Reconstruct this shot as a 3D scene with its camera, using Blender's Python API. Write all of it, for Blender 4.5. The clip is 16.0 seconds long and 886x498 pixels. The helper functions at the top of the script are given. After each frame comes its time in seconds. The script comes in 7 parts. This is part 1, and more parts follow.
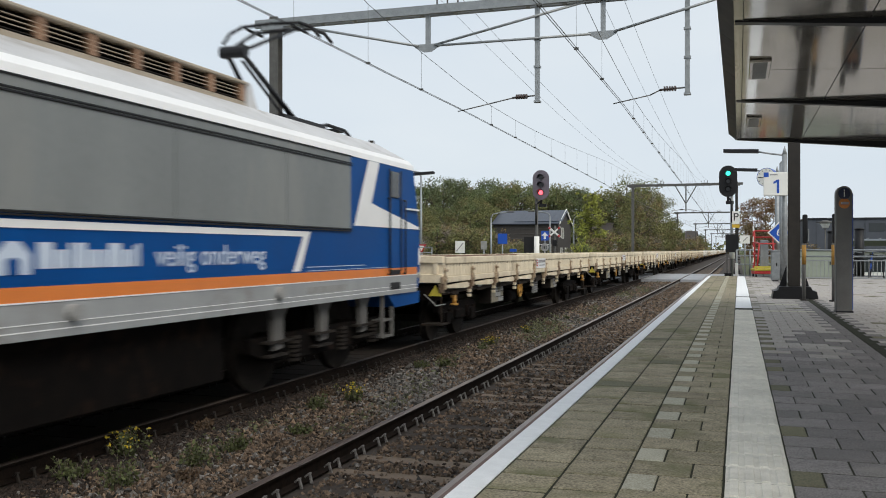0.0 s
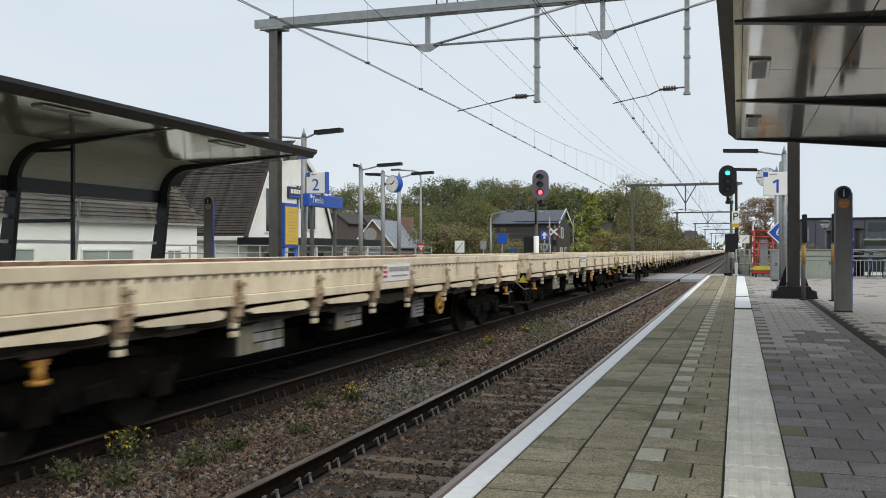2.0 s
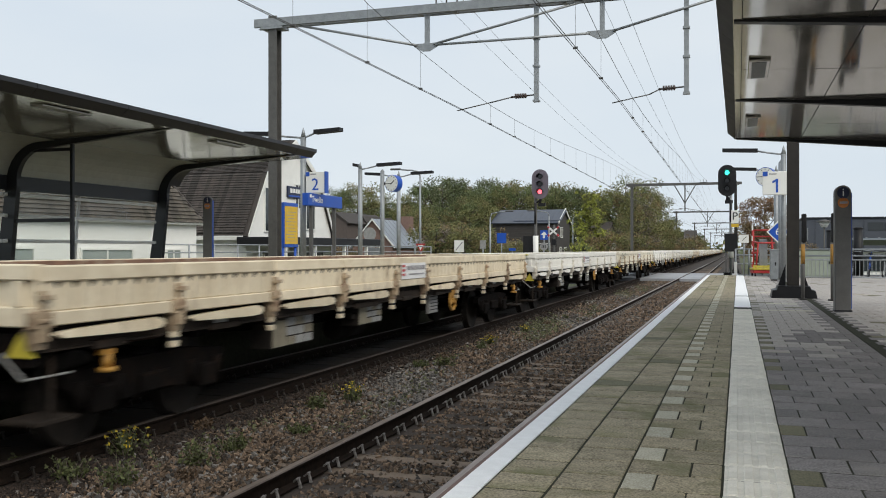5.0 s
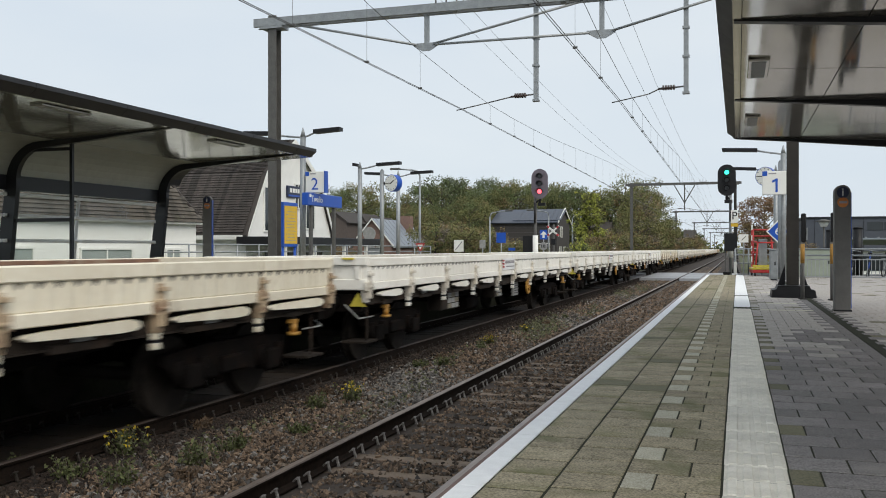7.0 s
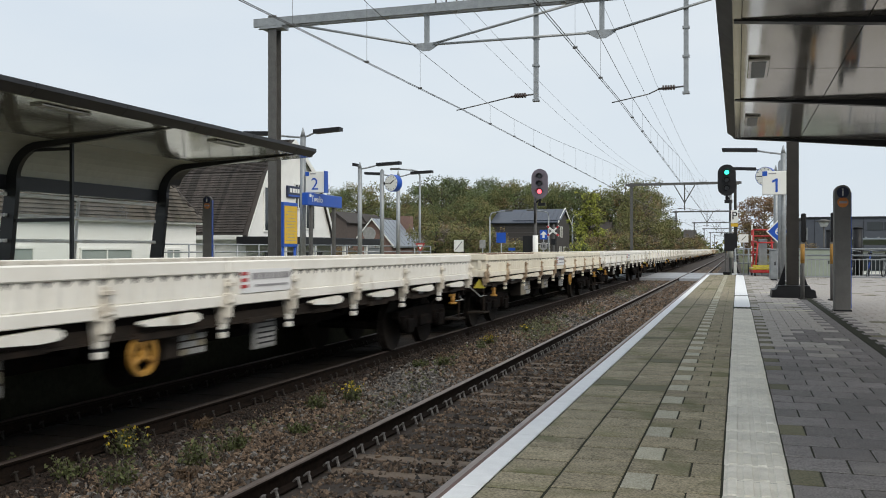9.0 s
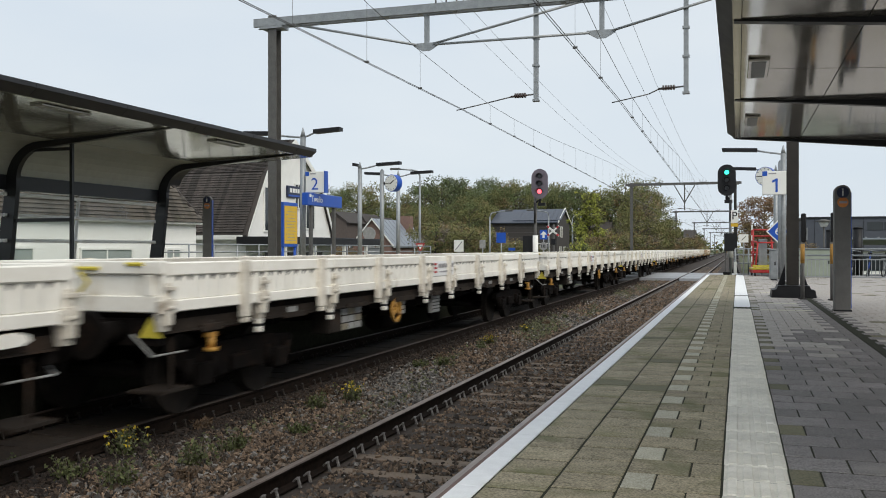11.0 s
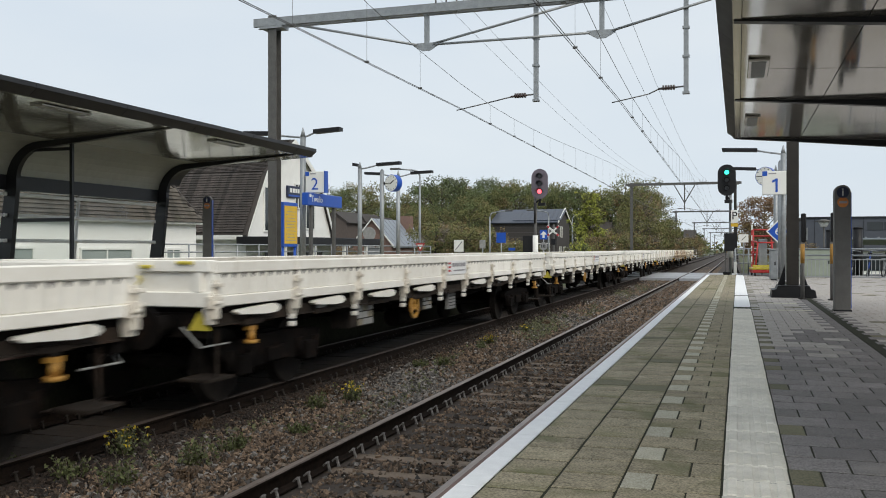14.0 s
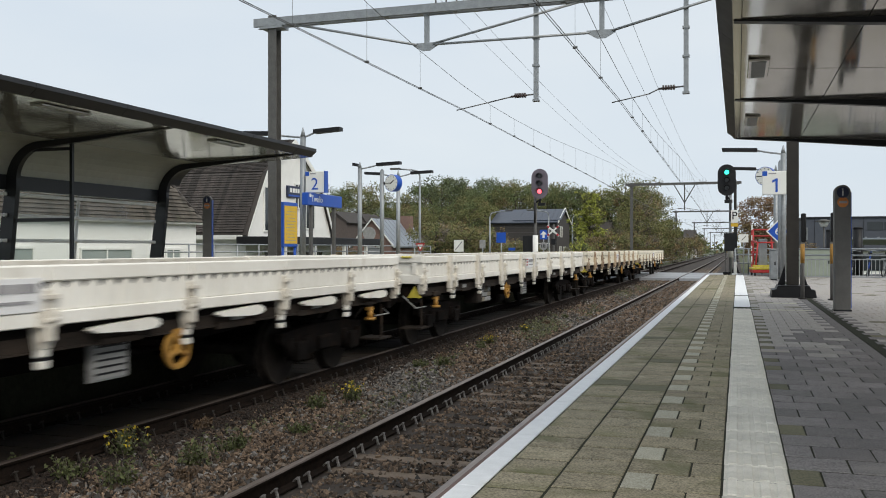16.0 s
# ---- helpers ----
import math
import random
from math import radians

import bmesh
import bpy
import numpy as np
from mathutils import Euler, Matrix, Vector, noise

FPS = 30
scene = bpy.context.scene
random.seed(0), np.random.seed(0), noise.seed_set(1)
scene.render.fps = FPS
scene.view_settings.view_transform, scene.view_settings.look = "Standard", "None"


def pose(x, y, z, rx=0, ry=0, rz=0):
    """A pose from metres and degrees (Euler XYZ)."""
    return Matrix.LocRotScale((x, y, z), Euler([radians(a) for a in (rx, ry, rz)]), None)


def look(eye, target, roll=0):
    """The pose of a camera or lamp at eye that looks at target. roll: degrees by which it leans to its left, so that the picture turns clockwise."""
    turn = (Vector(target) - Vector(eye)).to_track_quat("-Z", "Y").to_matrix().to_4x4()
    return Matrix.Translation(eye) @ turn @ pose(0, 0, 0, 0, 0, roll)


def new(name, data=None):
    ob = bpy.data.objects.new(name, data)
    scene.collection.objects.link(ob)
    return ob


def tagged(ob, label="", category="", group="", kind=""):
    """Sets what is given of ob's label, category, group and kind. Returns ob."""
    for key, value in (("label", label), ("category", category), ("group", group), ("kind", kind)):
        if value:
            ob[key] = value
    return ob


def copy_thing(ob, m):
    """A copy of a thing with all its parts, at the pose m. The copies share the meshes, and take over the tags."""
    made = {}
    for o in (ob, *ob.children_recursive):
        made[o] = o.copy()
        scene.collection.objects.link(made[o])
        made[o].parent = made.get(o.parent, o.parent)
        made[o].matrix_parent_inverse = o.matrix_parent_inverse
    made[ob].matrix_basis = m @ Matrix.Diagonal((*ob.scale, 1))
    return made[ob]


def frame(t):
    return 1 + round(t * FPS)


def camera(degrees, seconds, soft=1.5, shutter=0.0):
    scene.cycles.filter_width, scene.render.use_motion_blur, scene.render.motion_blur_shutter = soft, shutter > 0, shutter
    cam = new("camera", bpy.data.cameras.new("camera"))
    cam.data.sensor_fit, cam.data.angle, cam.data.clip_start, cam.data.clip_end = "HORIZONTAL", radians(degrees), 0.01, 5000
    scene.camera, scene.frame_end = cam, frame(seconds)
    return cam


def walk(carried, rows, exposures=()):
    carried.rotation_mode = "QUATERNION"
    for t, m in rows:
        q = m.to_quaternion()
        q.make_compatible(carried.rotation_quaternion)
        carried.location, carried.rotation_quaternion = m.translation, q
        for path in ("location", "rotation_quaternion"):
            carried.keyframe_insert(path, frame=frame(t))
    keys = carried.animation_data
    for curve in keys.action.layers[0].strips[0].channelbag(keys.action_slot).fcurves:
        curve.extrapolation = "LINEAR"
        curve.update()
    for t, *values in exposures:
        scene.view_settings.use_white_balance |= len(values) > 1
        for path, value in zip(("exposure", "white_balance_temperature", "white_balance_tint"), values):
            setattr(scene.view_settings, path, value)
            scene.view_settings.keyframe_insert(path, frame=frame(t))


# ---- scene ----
EYE_Z = 1.09      # eye above the platform paving; z = 0 is the paving
RAIL_Z = -0.81    # top of the rails
cam = camera(52.2, 16.0, soft=1.0, shutter=0.16)


def aim(turn, tip):
    """The camera stands on one spot and looks turn degrees to the left of the track, tipped by tip degrees."""
    a, b = radians(turn), radians(tip)
    return look((0, 0, EYE_Z), (-math.sin(a) * 10, math.cos(a) * 10, EYE_Z + math.tan(b) * 10))


walk(cam, [(0.0, aim(18.12, 0.07)), (0.8, aim(18.11, 0.07)), (2.5, aim(18.09, 0.045)), (4.2, aim(18.08, 0.04)),
           (6.3, aim(18.04, 0.0)), (9.0, aim(18.04, 0.0)), (12.5, aim(18.04, 0.0)), (16.0, aim(18.04, -0.005))])

# ---- world and light: an even, pale overcast ----
world = bpy.data.worlds.new("overcast_sky")
scene.world = world
world.use_nodes = True
wn, wl = world.node_tree.nodes, world.node_tree.links
wn.clear()
w_out, w_bg = wn.new("ShaderNodeOutputWorld"), wn.new("ShaderNodeBackground")
w_sky = wn.new("ShaderNodeTexSky")
w_sky.sky_type, w_sky.sun_disc = "NISHITA", False
w_sky.sun_elevation, w_sky.sun_rotation = radians(41.5), radians(129)
w_noise, w_ramp, w_mix, w_scale = wn.new("ShaderNodeTexNoise"), wn.new("ShaderNodeValToRGB"), wn.new("ShaderNodeMix"), wn.new("ShaderNodeMix")
w_co, w_map = wn.new("ShaderNodeTexCoord"), wn.new("ShaderNodeMapping")
w_map.inputs["Scale"].default_value = (1.0, 1.0, 3.0)
wl.new(w_co.outputs["Generated"], w_map.inputs["Vector"])
wl.new(w_map.outputs["Vector"], w_noise.inputs["Vector"])
w_noise.inputs["Scale"].default_value, w_noise.inputs["Detail"].default_value = 2.2, 5
w_ramp.color_ramp.elements[0].position, w_ramp.color_ramp.elements[1].position = 0.3, 0.75
w_ramp.color_ramp.elements[0].color = (0.70, 0.785, 0.87, 1)
w_ramp.color_ramp.elements[1].color = (0.80, 0.86, 0.905, 1)
wl.new(w_noise.outputs["Fac"], w_ramp.inputs["Fac"])
w_scale.data_type = w_mix.data_type = "RGBA"
w_scale.blend_type = "MULTIPLY"
w_scale.inputs["Factor"].default_value = 1.0
w_scale.inputs[7].default_value = (0.09, 0.09, 0.09, 1)
wl.new(w_sky.outputs["Color"], w_scale.inputs[6])
w_mix.inputs["Factor"].default_value = 0.92
wl.new(w_scale.outputs[2], w_mix.inputs[6])
wl.new(w_ramp.outputs["Color"], w_mix.inputs[7])
wl.new(w_mix.outputs[2], w_bg.inputs["Color"])
w_bg.inputs["Strength"].default_value = 1.0
wl.new(w_bg.outputs["Background"], w_out.inputs["Surface"])
sun = new("sun", bpy.data.lights.new("sun", "SUN"))
sun.data.energy, sun.data.angle, sun.data.color = 2.0, radians(40), (1.0, 0.93, 0.82)
sun.matrix_world = look((30, -24, 34), (0, 0, 0))

# ---- materials ----


def mat(name, a, b=None, rough=0.7, metal=0.0, scale=6.0, bump=0.15, fine=60.0, stain=None, stain_scale=1.2, stain_at=0.55, coat=0.0, rnd=0.0, stretch=(1, 1, 1), isl=False, spec=0.5, coarse=0.6, grain=0.45):
    """Two-tone noise colour a to b, an optional stain colour at a larger scale, fine relief, and a tint per piece."""
    m = bpy.data.materials.new(name)
    m.use_nodes = True
    n, l = m.node_tree.nodes, m.node_tree.links
    p = n["Principled BSDF"]
    b = b or tuple(c * 0.8 for c in a)
    co, mp = n.new("ShaderNodeTexCoord"), n.new("ShaderNodeMapping")
    mp.inputs["Scale"].default_value = stretch
    l.new(co.outputs["Object"], mp.inputs["Vector"])
    oi = n.new("ShaderNodeNewGeometry" if isl else "ShaderNodeObjectInfo")
    out_rnd = oi.outputs["Random Per Island" if isl else "Random"]
    if rnd:
        off = n.new("ShaderNodeVectorMath")
        off.operation = "ADD"
        mul = n.new("ShaderNodeMath")
        mul.operation = "MULTIPLY"
        mul.inputs[1].default_value = 37.0
        l.new(out_rnd, mul.inputs[0])
        l.new(mp.outputs["Vector"], off.inputs[0])
        l.new(mul.outputs[0], off.inputs[1])
        vec = off.outputs[0]
    else:
        vec = mp.outputs["Vector"]
    n1, n2 = n.new("ShaderNodeTexNoise"), n.new("ShaderNodeTexNoise")
    n1.inputs["Scale"].default_value, n1.inputs["Detail"].default_value = scale, 6
    n2.inputs["Scale"].default_value, n2.inputs["Detail"].default_value = fine, 4
    l.new(vec, n1.inputs["Vector"])
    l.new(vec, n2.inputs["Vector"])
    add = n.new("ShaderNodeMath")
    add.operation = "MULTIPLY_ADD"
    add.inputs[1].default_value = grain
    l.new(n2.outputs["Fac"], add.inputs[0])
    sc = n.new("ShaderNodeMath")
    sc.operation = "MULTIPLY"
    sc.inputs[1].default_value = coarse
    l.new(n1.outputs["Fac"], sc.inputs[0])
    l.new(sc.outputs[0], add.inputs[2])
    rp = n.new("ShaderNodeValToRGB")
    rp.color_ramp.elements[0].position, rp.color_ramp.elements[1].position = 0.36, 0.68
    rp.color_ramp.elements[0].color, rp.color_ramp.elements[1].color = (*b, 1), (*a, 1)
    l.new(add.outputs[0], rp.inputs["Fac"])
    col = rp.outputs["Color"]
    if stain:
        n3 = n.new("ShaderNodeTexNoise")
        n3.inputs["Scale"].default_value, n3.inputs["Detail"].default_value, n3.inputs["Roughness"].default_value = stain_scale, 8, 0.65
        l.new(vec, n3.inputs["Vector"])
        r3 = n.new("ShaderNodeValToRGB")
        r3.color_ramp.elements[0].position, r3.color_ramp.elements[1].position = stain_at, stain_at + 0.14
        r3.color_ramp.elements[1].color = (0.85, 0.85, 0.85, 1)
        l.new(n3.outputs["Fac"], r3.inputs["Fac"])
        mx = n.new("ShaderNodeMix")
        mx.data_type = "RGBA"
        l.new(r3.outputs["Color"], mx.inputs["Factor"])
        l.new(col, mx.inputs[6])
        mx.inputs[7].default_value = (*stain, 1)
        col = mx.outputs[2]
    if rnd:
        hs = n.new("ShaderNodeHueSaturation")
        mr = n.new("ShaderNodeMapRange")
        mr.inputs["To Min"].default_value, mr.inputs["To Max"].default_value = 1 - rnd, 1 + rnd
        l.new(out_rnd, mr.inputs["Value"])
        l.new(mr.outputs["Result"], hs.inputs["Value"])
        l.new(col, hs.inputs["Color"])
        col = hs.outputs["Color"]
    l.new(col, p.inputs["Base Color"])
    p.inputs["Metallic"].default_value = metal
    p.inputs["Specular IOR Level"].default_value = spec
    rr = n.new("ShaderNodeMapRange")
    rr.inputs["To Min"].default_value, rr.inputs["To Max"].default_value = max(0.02, rough - 0.12), min(1, rough + 0.12)
    l.new(n1.outputs["Fac"], rr.inputs["Value"])
    l.new(rr.outputs["Result"], p.inputs["Roughness"])
    p.inputs["Coat Weight"].default_value = coat
    if bump:
        bp = n.new("ShaderNodeBump")
        bp.inputs["Strength"].default_value, bp.inputs["Distance"].default_value = bump, 0.01
        l.new(add.outputs[0], bp.inputs["Height"])
        l.new(bp.outputs["Normal"], p.inputs["Normal"])
    return m


def glow(name, colour, strength):
    m = bpy.data.materials.new(name)
    m.use_nodes = True
    p = m.node_tree.nodes["Principled BSDF"]
    p.inputs["Base Color"].default_value = (*colour, 1)
    p.inputs["Emission Color"].default_value, p.inputs["Emission Strength"].default_value = (*colour, 1), strength
    return m


def glass(name, tint, alpha_mix=0.8):
    """Thin pane: mostly clear, with a glossy share that grows at a grazing view."""
    m = bpy.data.materials.new(name)
    m.use_nodes = True
    n, l = m.node_tree.nodes, m.node_tree.links
    n.clear()
    o, mx, tr, gl, lw = n.new("ShaderNodeOutputMaterial"), n.new("ShaderNodeMixShader"), n.new("ShaderNodeBsdfTransparent"), n.new("ShaderNodeBsdfGlossy"), n.new("ShaderNodeLayerWeight")
    lw.inputs["Blend"].default_value = 0.35
    tr.inputs["Color"].default_value = (*tint, 1)
    gl.inputs["Roughness"].default_value = 0.03
    pw = n.new("ShaderNodeMath")
    pw.operation = "POWER"
    pw.inputs[1].default_value = 3.0
    l.new(lw.outputs["Facing"], pw.inputs[0])
    l.new(pw.outputs[0], mx.inputs["Fac"])
    l.new(tr.outputs[0], mx.inputs[1])
    l.new(gl.outputs[0], mx.inputs[2])
    l.new(mx.outputs[0], o.inputs["Surface"])
    return m


M = {}
M["tile"] = mat("platform_tile", (0.45, 0.385, 0.265), (0.12, 0.104, 0.065), 0.9, scale=9, coarse=0.30, grain=0.75, bump=0.7, fine=85, stain=(0.14, 0.14, 0.058), stain_scale=1.5, stain_at=0.50, rnd=0.14)
M["tile_light"] = mat("pale_tile", (0.56, 0.53, 0.42), (0.30, 0.28, 0.21), 0.85, scale=9, coarse=0.22, grain=0.83, bump=0.4, fine=110, rnd=0.14)
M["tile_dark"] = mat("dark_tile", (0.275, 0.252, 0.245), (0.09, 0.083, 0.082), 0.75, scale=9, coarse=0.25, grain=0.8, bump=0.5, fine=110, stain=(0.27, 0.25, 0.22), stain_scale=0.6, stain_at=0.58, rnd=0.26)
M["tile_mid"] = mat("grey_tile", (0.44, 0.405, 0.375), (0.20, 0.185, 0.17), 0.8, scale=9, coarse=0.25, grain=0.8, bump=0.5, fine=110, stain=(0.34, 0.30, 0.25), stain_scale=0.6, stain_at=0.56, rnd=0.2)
M["tile_brown"] = mat("mossy_tile", (0.19, 0.175, 0.11), (0.08, 0.078, 0.045), 0.9, scale=8, coarse=0.25, grain=0.8, bump=0.5, fine=110, rnd=0.2)
M["joint"] = mat("sandy_joint", (0.05, 0.05, 0.035), (0.025, 0.027, 0.018), 0.95, spec=0.1, scale=12, bump=0.4)
M["strip"] = mat("guide_strip", (0.86, 0.82, 0.73), (0.58, 0.55, 0.47), 0.75, scale=6, bump=0.2, fine=120, stain=(0.50, 0.48, 0.42), stain_scale=3, rnd=0.07)
M["white_line"] = mat("white_line_paint", (0.90, 0.90, 0.90), (0.76, 0.76, 0.76), 0.6, scale=9, bump=0.2, fine=140, stain=(0.5, 0.49, 0.47), stain_scale=7, stain_at=0.62)
M["concrete"] = mat("concrete", (0.34, 0.32, 0.29), (0.22, 0.21, 0.19), 0.9, scale=3, bump=0.3, fine=70, stain=(0.16, 0.15, 0.12))
M["edge"] = mat("edge_brown", (0.2, 0.13, 0.11), (0.12, 0.08, 0.07), 0.9, scale=8)
M["ballast"] = mat("ballast_bed", (0.06, 0.042, 0.030), (0.014, 0.010, 0.008), 0.95, scale=14, bump=0.9, fine=45, stain=(0.08, 0.075, 0.07), stain_scale=0.8)
M["stone"] = mat("ballast_stone", (0.195, 0.135, 0.09), (0.026, 0.018, 0.013), 0.92, scale=11, bump=0.4, rnd=0.85, isl=True)
M["stone_grey"] = mat("ballast_stone_grey", (0.20, 0.185, 0.17), (0.05, 0.046, 0.042), 0.92, scale=11, bump=0.4, rnd=0.8, isl=True)
M["rail"] = mat("rail_rust", (0.024, 0.016, 0.012), (0.008, 0.006, 0.005), 0.9, spec=0.1, scale=12, bump=0.3)
M["rail_top"] = mat("rail_polished", (0.33, 0.26, 0.22), (0.11, 0.078, 0.062), 0.35, metal=0.75, scale=8, bump=0.05, stretch=(1, 0.05, 1))
M["sleeper"] = mat("sleeper_concrete", (0.23, 0.172, 0.125), (0.10, 0.075, 0.055), 0.92, scale=5, bump=0.5, fine=50, rnd=0.15)
# Far-track sleepers: the shade under the train is in their colour.
M["sleeper_shaded"] = mat("sleeper_shaded", (0.05, 0.037, 0.029), (0.02, 0.015, 0.012), 0.9, scale=5, bump=0.4, fine=50, rnd=0.15)
M["mast"] = mat("mast_grey", (0.036, 0.032, 0.028), (0.020, 0.018, 0.016), 0.6, spec=0.3, scale=5, bump=0.08)
M["pillar"] = mat("pillar_grey", (0.15, 0.147, 0.14), (0.105, 0.102, 0.097), 0.55, scale=4, bump=0.06)
M["clip"] = mat("rail_clip", (0.40, 0.38, 0.36), (0.09, 0.078, 0.07), 0.5, metal=0.3, scale=25)
# Far-track clips, coloured as if in the train's shade.
M["clip_oily"] = mat("shaded_rail_clip", (0.035, 0.027, 0.021), (0.015, 0.012, 0.010), 0.8, scale=20)
M["stone_moss"] = mat("mossy_ballast_stone", (0.12, 0.125, 0.062), (0.04, 0.042, 0.022), 0.95, scale=11, bump=0.4, rnd=0.6, isl=True)
# Stones by the far track, darkened in colour for the train's shade.
M["stone_shaded"] = mat("shaded_ballast_stone", (0.042, 0.028, 0.020), (0.010, 0.007, 0.006), 0.92, scale=11, bump=0.4, rnd=0.7, isl=True)
M["rail_dull"] = mat("rail_dull_brown", (0.10, 0.072, 0.058), (0.045, 0.033, 0.028), 0.6, metal=0.3, scale=8, bump=0.1, stretch=(1, 0.05, 1))
M["galv"] = mat("galvanised", (0.36, 0.38, 0.39), (0.25, 0.265, 0.275), 0.5, metal=0.55, scale=8, bump=0.08, fine=50, rnd=0.05)
M["galv_dark"] = mat("weathered_steel_grey", (0.135, 0.132, 0.125), (0.085, 0.083, 0.079), 0.6, metal=0.3, scale=6, bump=0.08)
M["galv_pale"] = mat("pale_galvanised", (0.72, 0.73, 0.73), (0.56, 0.57, 0.575), 0.5, metal=0.1, scale=8, bump=0.06)
M["black"] = mat("black_paint", (0.016, 0.016, 0.018), (0.009, 0.009, 0.010), 0.5, scale=5, bump=0.05, spec=0.3)
M["anthracite"] = mat("anthracite_paint", (0.015, 0.016, 0.020), (0.009, 0.010, 0.013), 0.42, scale=4, bump=0.05, coat=0.1, spec=0.35)
M["soffit"] = mat("soffit_panel", (0.44, 0.42, 0.38), (0.36, 0.34, 0.305), 0.05, metal=0.75, scale=1.3, bump=0.035, fine=5, stain=(0.40, 0.37, 0.32), stain_scale=1.4, stain_at=0.6)
M["soffit_pale"] = mat("pale_soffit_panel", (0.52, 0.52, 0.49), (0.43, 0.43, 0.405), 0.08, metal=0.6, scale=1.3, bump=0.03, fine=5, stain=(0.46, 0.45, 0.41), stain_scale=0.8)
M["soffit_back"] = mat("curved_back_panel", (0.40, 0.41, 0.38), (0.33, 0.34, 0.315), 0.4, metal=0.15, scale=1.3, bump=0.02, fine=8, stain=(0.33, 0.33, 0.30), stain_scale=0.8)
M["fascia"] = mat("fascia_grey", (0.024, 0.024, 0.027), (0.014, 0.014, 0.016), 0.5, scale=3, bump=0.04, coat=0.1, spec=0.35)
M["white"] = mat("white_sign", (0.82, 0.82, 0.78), (0.74, 0.74, 0.70), 0.45, scale=3, bump=0.02)
M["blue"] = mat("sign_blue", (0.010, 0.085, 0.47), (0.009, 0.07, 0.39), 0.4, scale=3, bump=0.02)
M["sign_dark"] = mat("sign_dark_blue", (0.012, 0.02, 0.06), (0.01, 0.015, 0.045), 0.4, scale=3, bump=0.02)
M["yellow"] = mat("sign_yellow", (0.72, 0.47, 0.03), (0.6, 0.38, 0.03), 0.5, scale=6, bump=0.05)
M["orange"] = mat("orange_paint", (0.66, 0.24, 0.05), (0.55, 0.19, 0.045), 0.5, scale=5, bump=0.05)
M["red"] = mat("red_paint", (0.5, 0.035, 0.035), (0.38, 0.03, 0.03), 0.5, scale=5, bump=0.05)
M["leadgrey"] = mat("signal_back_grey", (0.16, 0.14, 0.17), (0.12, 0.105, 0.13), 0.6, scale=5)
M["lens_off"] = mat("dark_lens", (0.01, 0.01, 0.012), None, 0.15, scale=5, bump=0)
M["red_light"] = glow("signal_red_light", (1.0, 0.10, 0.13), 3.0)
M["green_light"] = glow("signal_green_light", (0.05, 0.95, 0.62), 2.2)
M["wire"] = mat("wire_copper", (0.13, 0.13, 0.125), (0.08, 0.08, 0.078), 0.6, metal=0.4, bump=0)
M["insul"] = mat("insulator_brown", (0.08, 0.055, 0.05), (0.05, 0.035, 0.03), 0.3, bump=0)
M["plaster"] = mat("white_plaster", (0.86, 0.855, 0.82), (0.78, 0.775, 0.74), 0.85, scale=2, bump=0.1, stain=(0.72, 0.71, 0.67), stain_scale=0.6, stain_at=0.6)
M["brick"] = mat("brick_red", (0.24, 0.15, 0.12), (0.15, 0.095, 0.08), 0.9, scale=5, bump=0.3, fine=25)
M["brick_dark"] = mat("brick_dark", (0.12, 0.095, 0.085), (0.08, 0.065, 0.058), 0.9, scale=5, bump=0.3, fine=25)
M["roof"] = mat("roof_tile", (0.092, 0.078, 0.067), (0.05, 0.044, 0.040), 0.8, scale=3, bump=0.2, stain=(0.10, 0.10, 0.085), stain_scale=0.9, rnd=0.25)
M["roof_flat"] = mat("roof_tile_far", (0.076, 0.064, 0.056), (0.036, 0.031, 0.028), 0.8, scale=3, bump=0.3, isl=True, rnd=0.42)
M["roof_moss"] = mat("mossy_roof_tile", (0.105, 0.09, 0.072), (0.045, 0.04, 0.034), 0.85, scale=5, bump=0.3, isl=True, rnd=0.3, stain=(0.15, 0.155, 0.10), stain_scale=3, stain_at=0.6)
M["roof_grey"] = mat("roof_grey_panel", (0.26, 0.29, 0.33), (0.19, 0.215, 0.25), 0.45, scale=2, bump=0.1, rnd=0.12)
M["solar"] = mat("solar_panel", (0.05, 0.06, 0.085), (0.03, 0.037, 0.055), 0.4, scale=2, bump=0.02, coat=0.1)
M["timber"] = mat("dark_timber", (0.065, 0.058, 0.054), (0.036, 0.032, 0.03), 0.8, scale=4, bump=0.2, stretch=(1, 1, 6))
M["window"] = mat("window_pane", (0.035, 0.042, 0.046), (0.02, 0.025, 0.028), 0.06, scale=1, bump=0)
M["window_pale"] = mat("window_pane_with_blinds", (0.36, 0.40, 0.38), (0.26, 0.30, 0.285), 0.15, scale=1.2, bump=0)
M["glass"] = glass("shelter_glass", (0.975, 0.985, 0.98))
M["asphalt"] = mat("asphalt", (0.075, 0.075, 0.078), (0.045, 0.045, 0.048), 0.9, scale=12, bump=0.3)
M["crossing"] = mat("crossing_panel", (0.36, 0.37, 0.39), (0.26, 0.27, 0.285), 0.7, scale=5, bump=0.2, rnd=0.1)
M["grass"] = mat("grass_ground", (0.085, 0.10, 0.035), (0.05, 0.055, 0.025), 0.95, scale=1.3, bump=0.6, fine=14, stain=(0.12, 0.095, 0.05), stain_scale=0.15)
M["bark"] = mat("bark", (0.085, 0.07, 0.055), (0.045, 0.036, 0.03), 0.95, scale=6, bump=0.6, fine=30, stretch=(1, 1, 0.3))
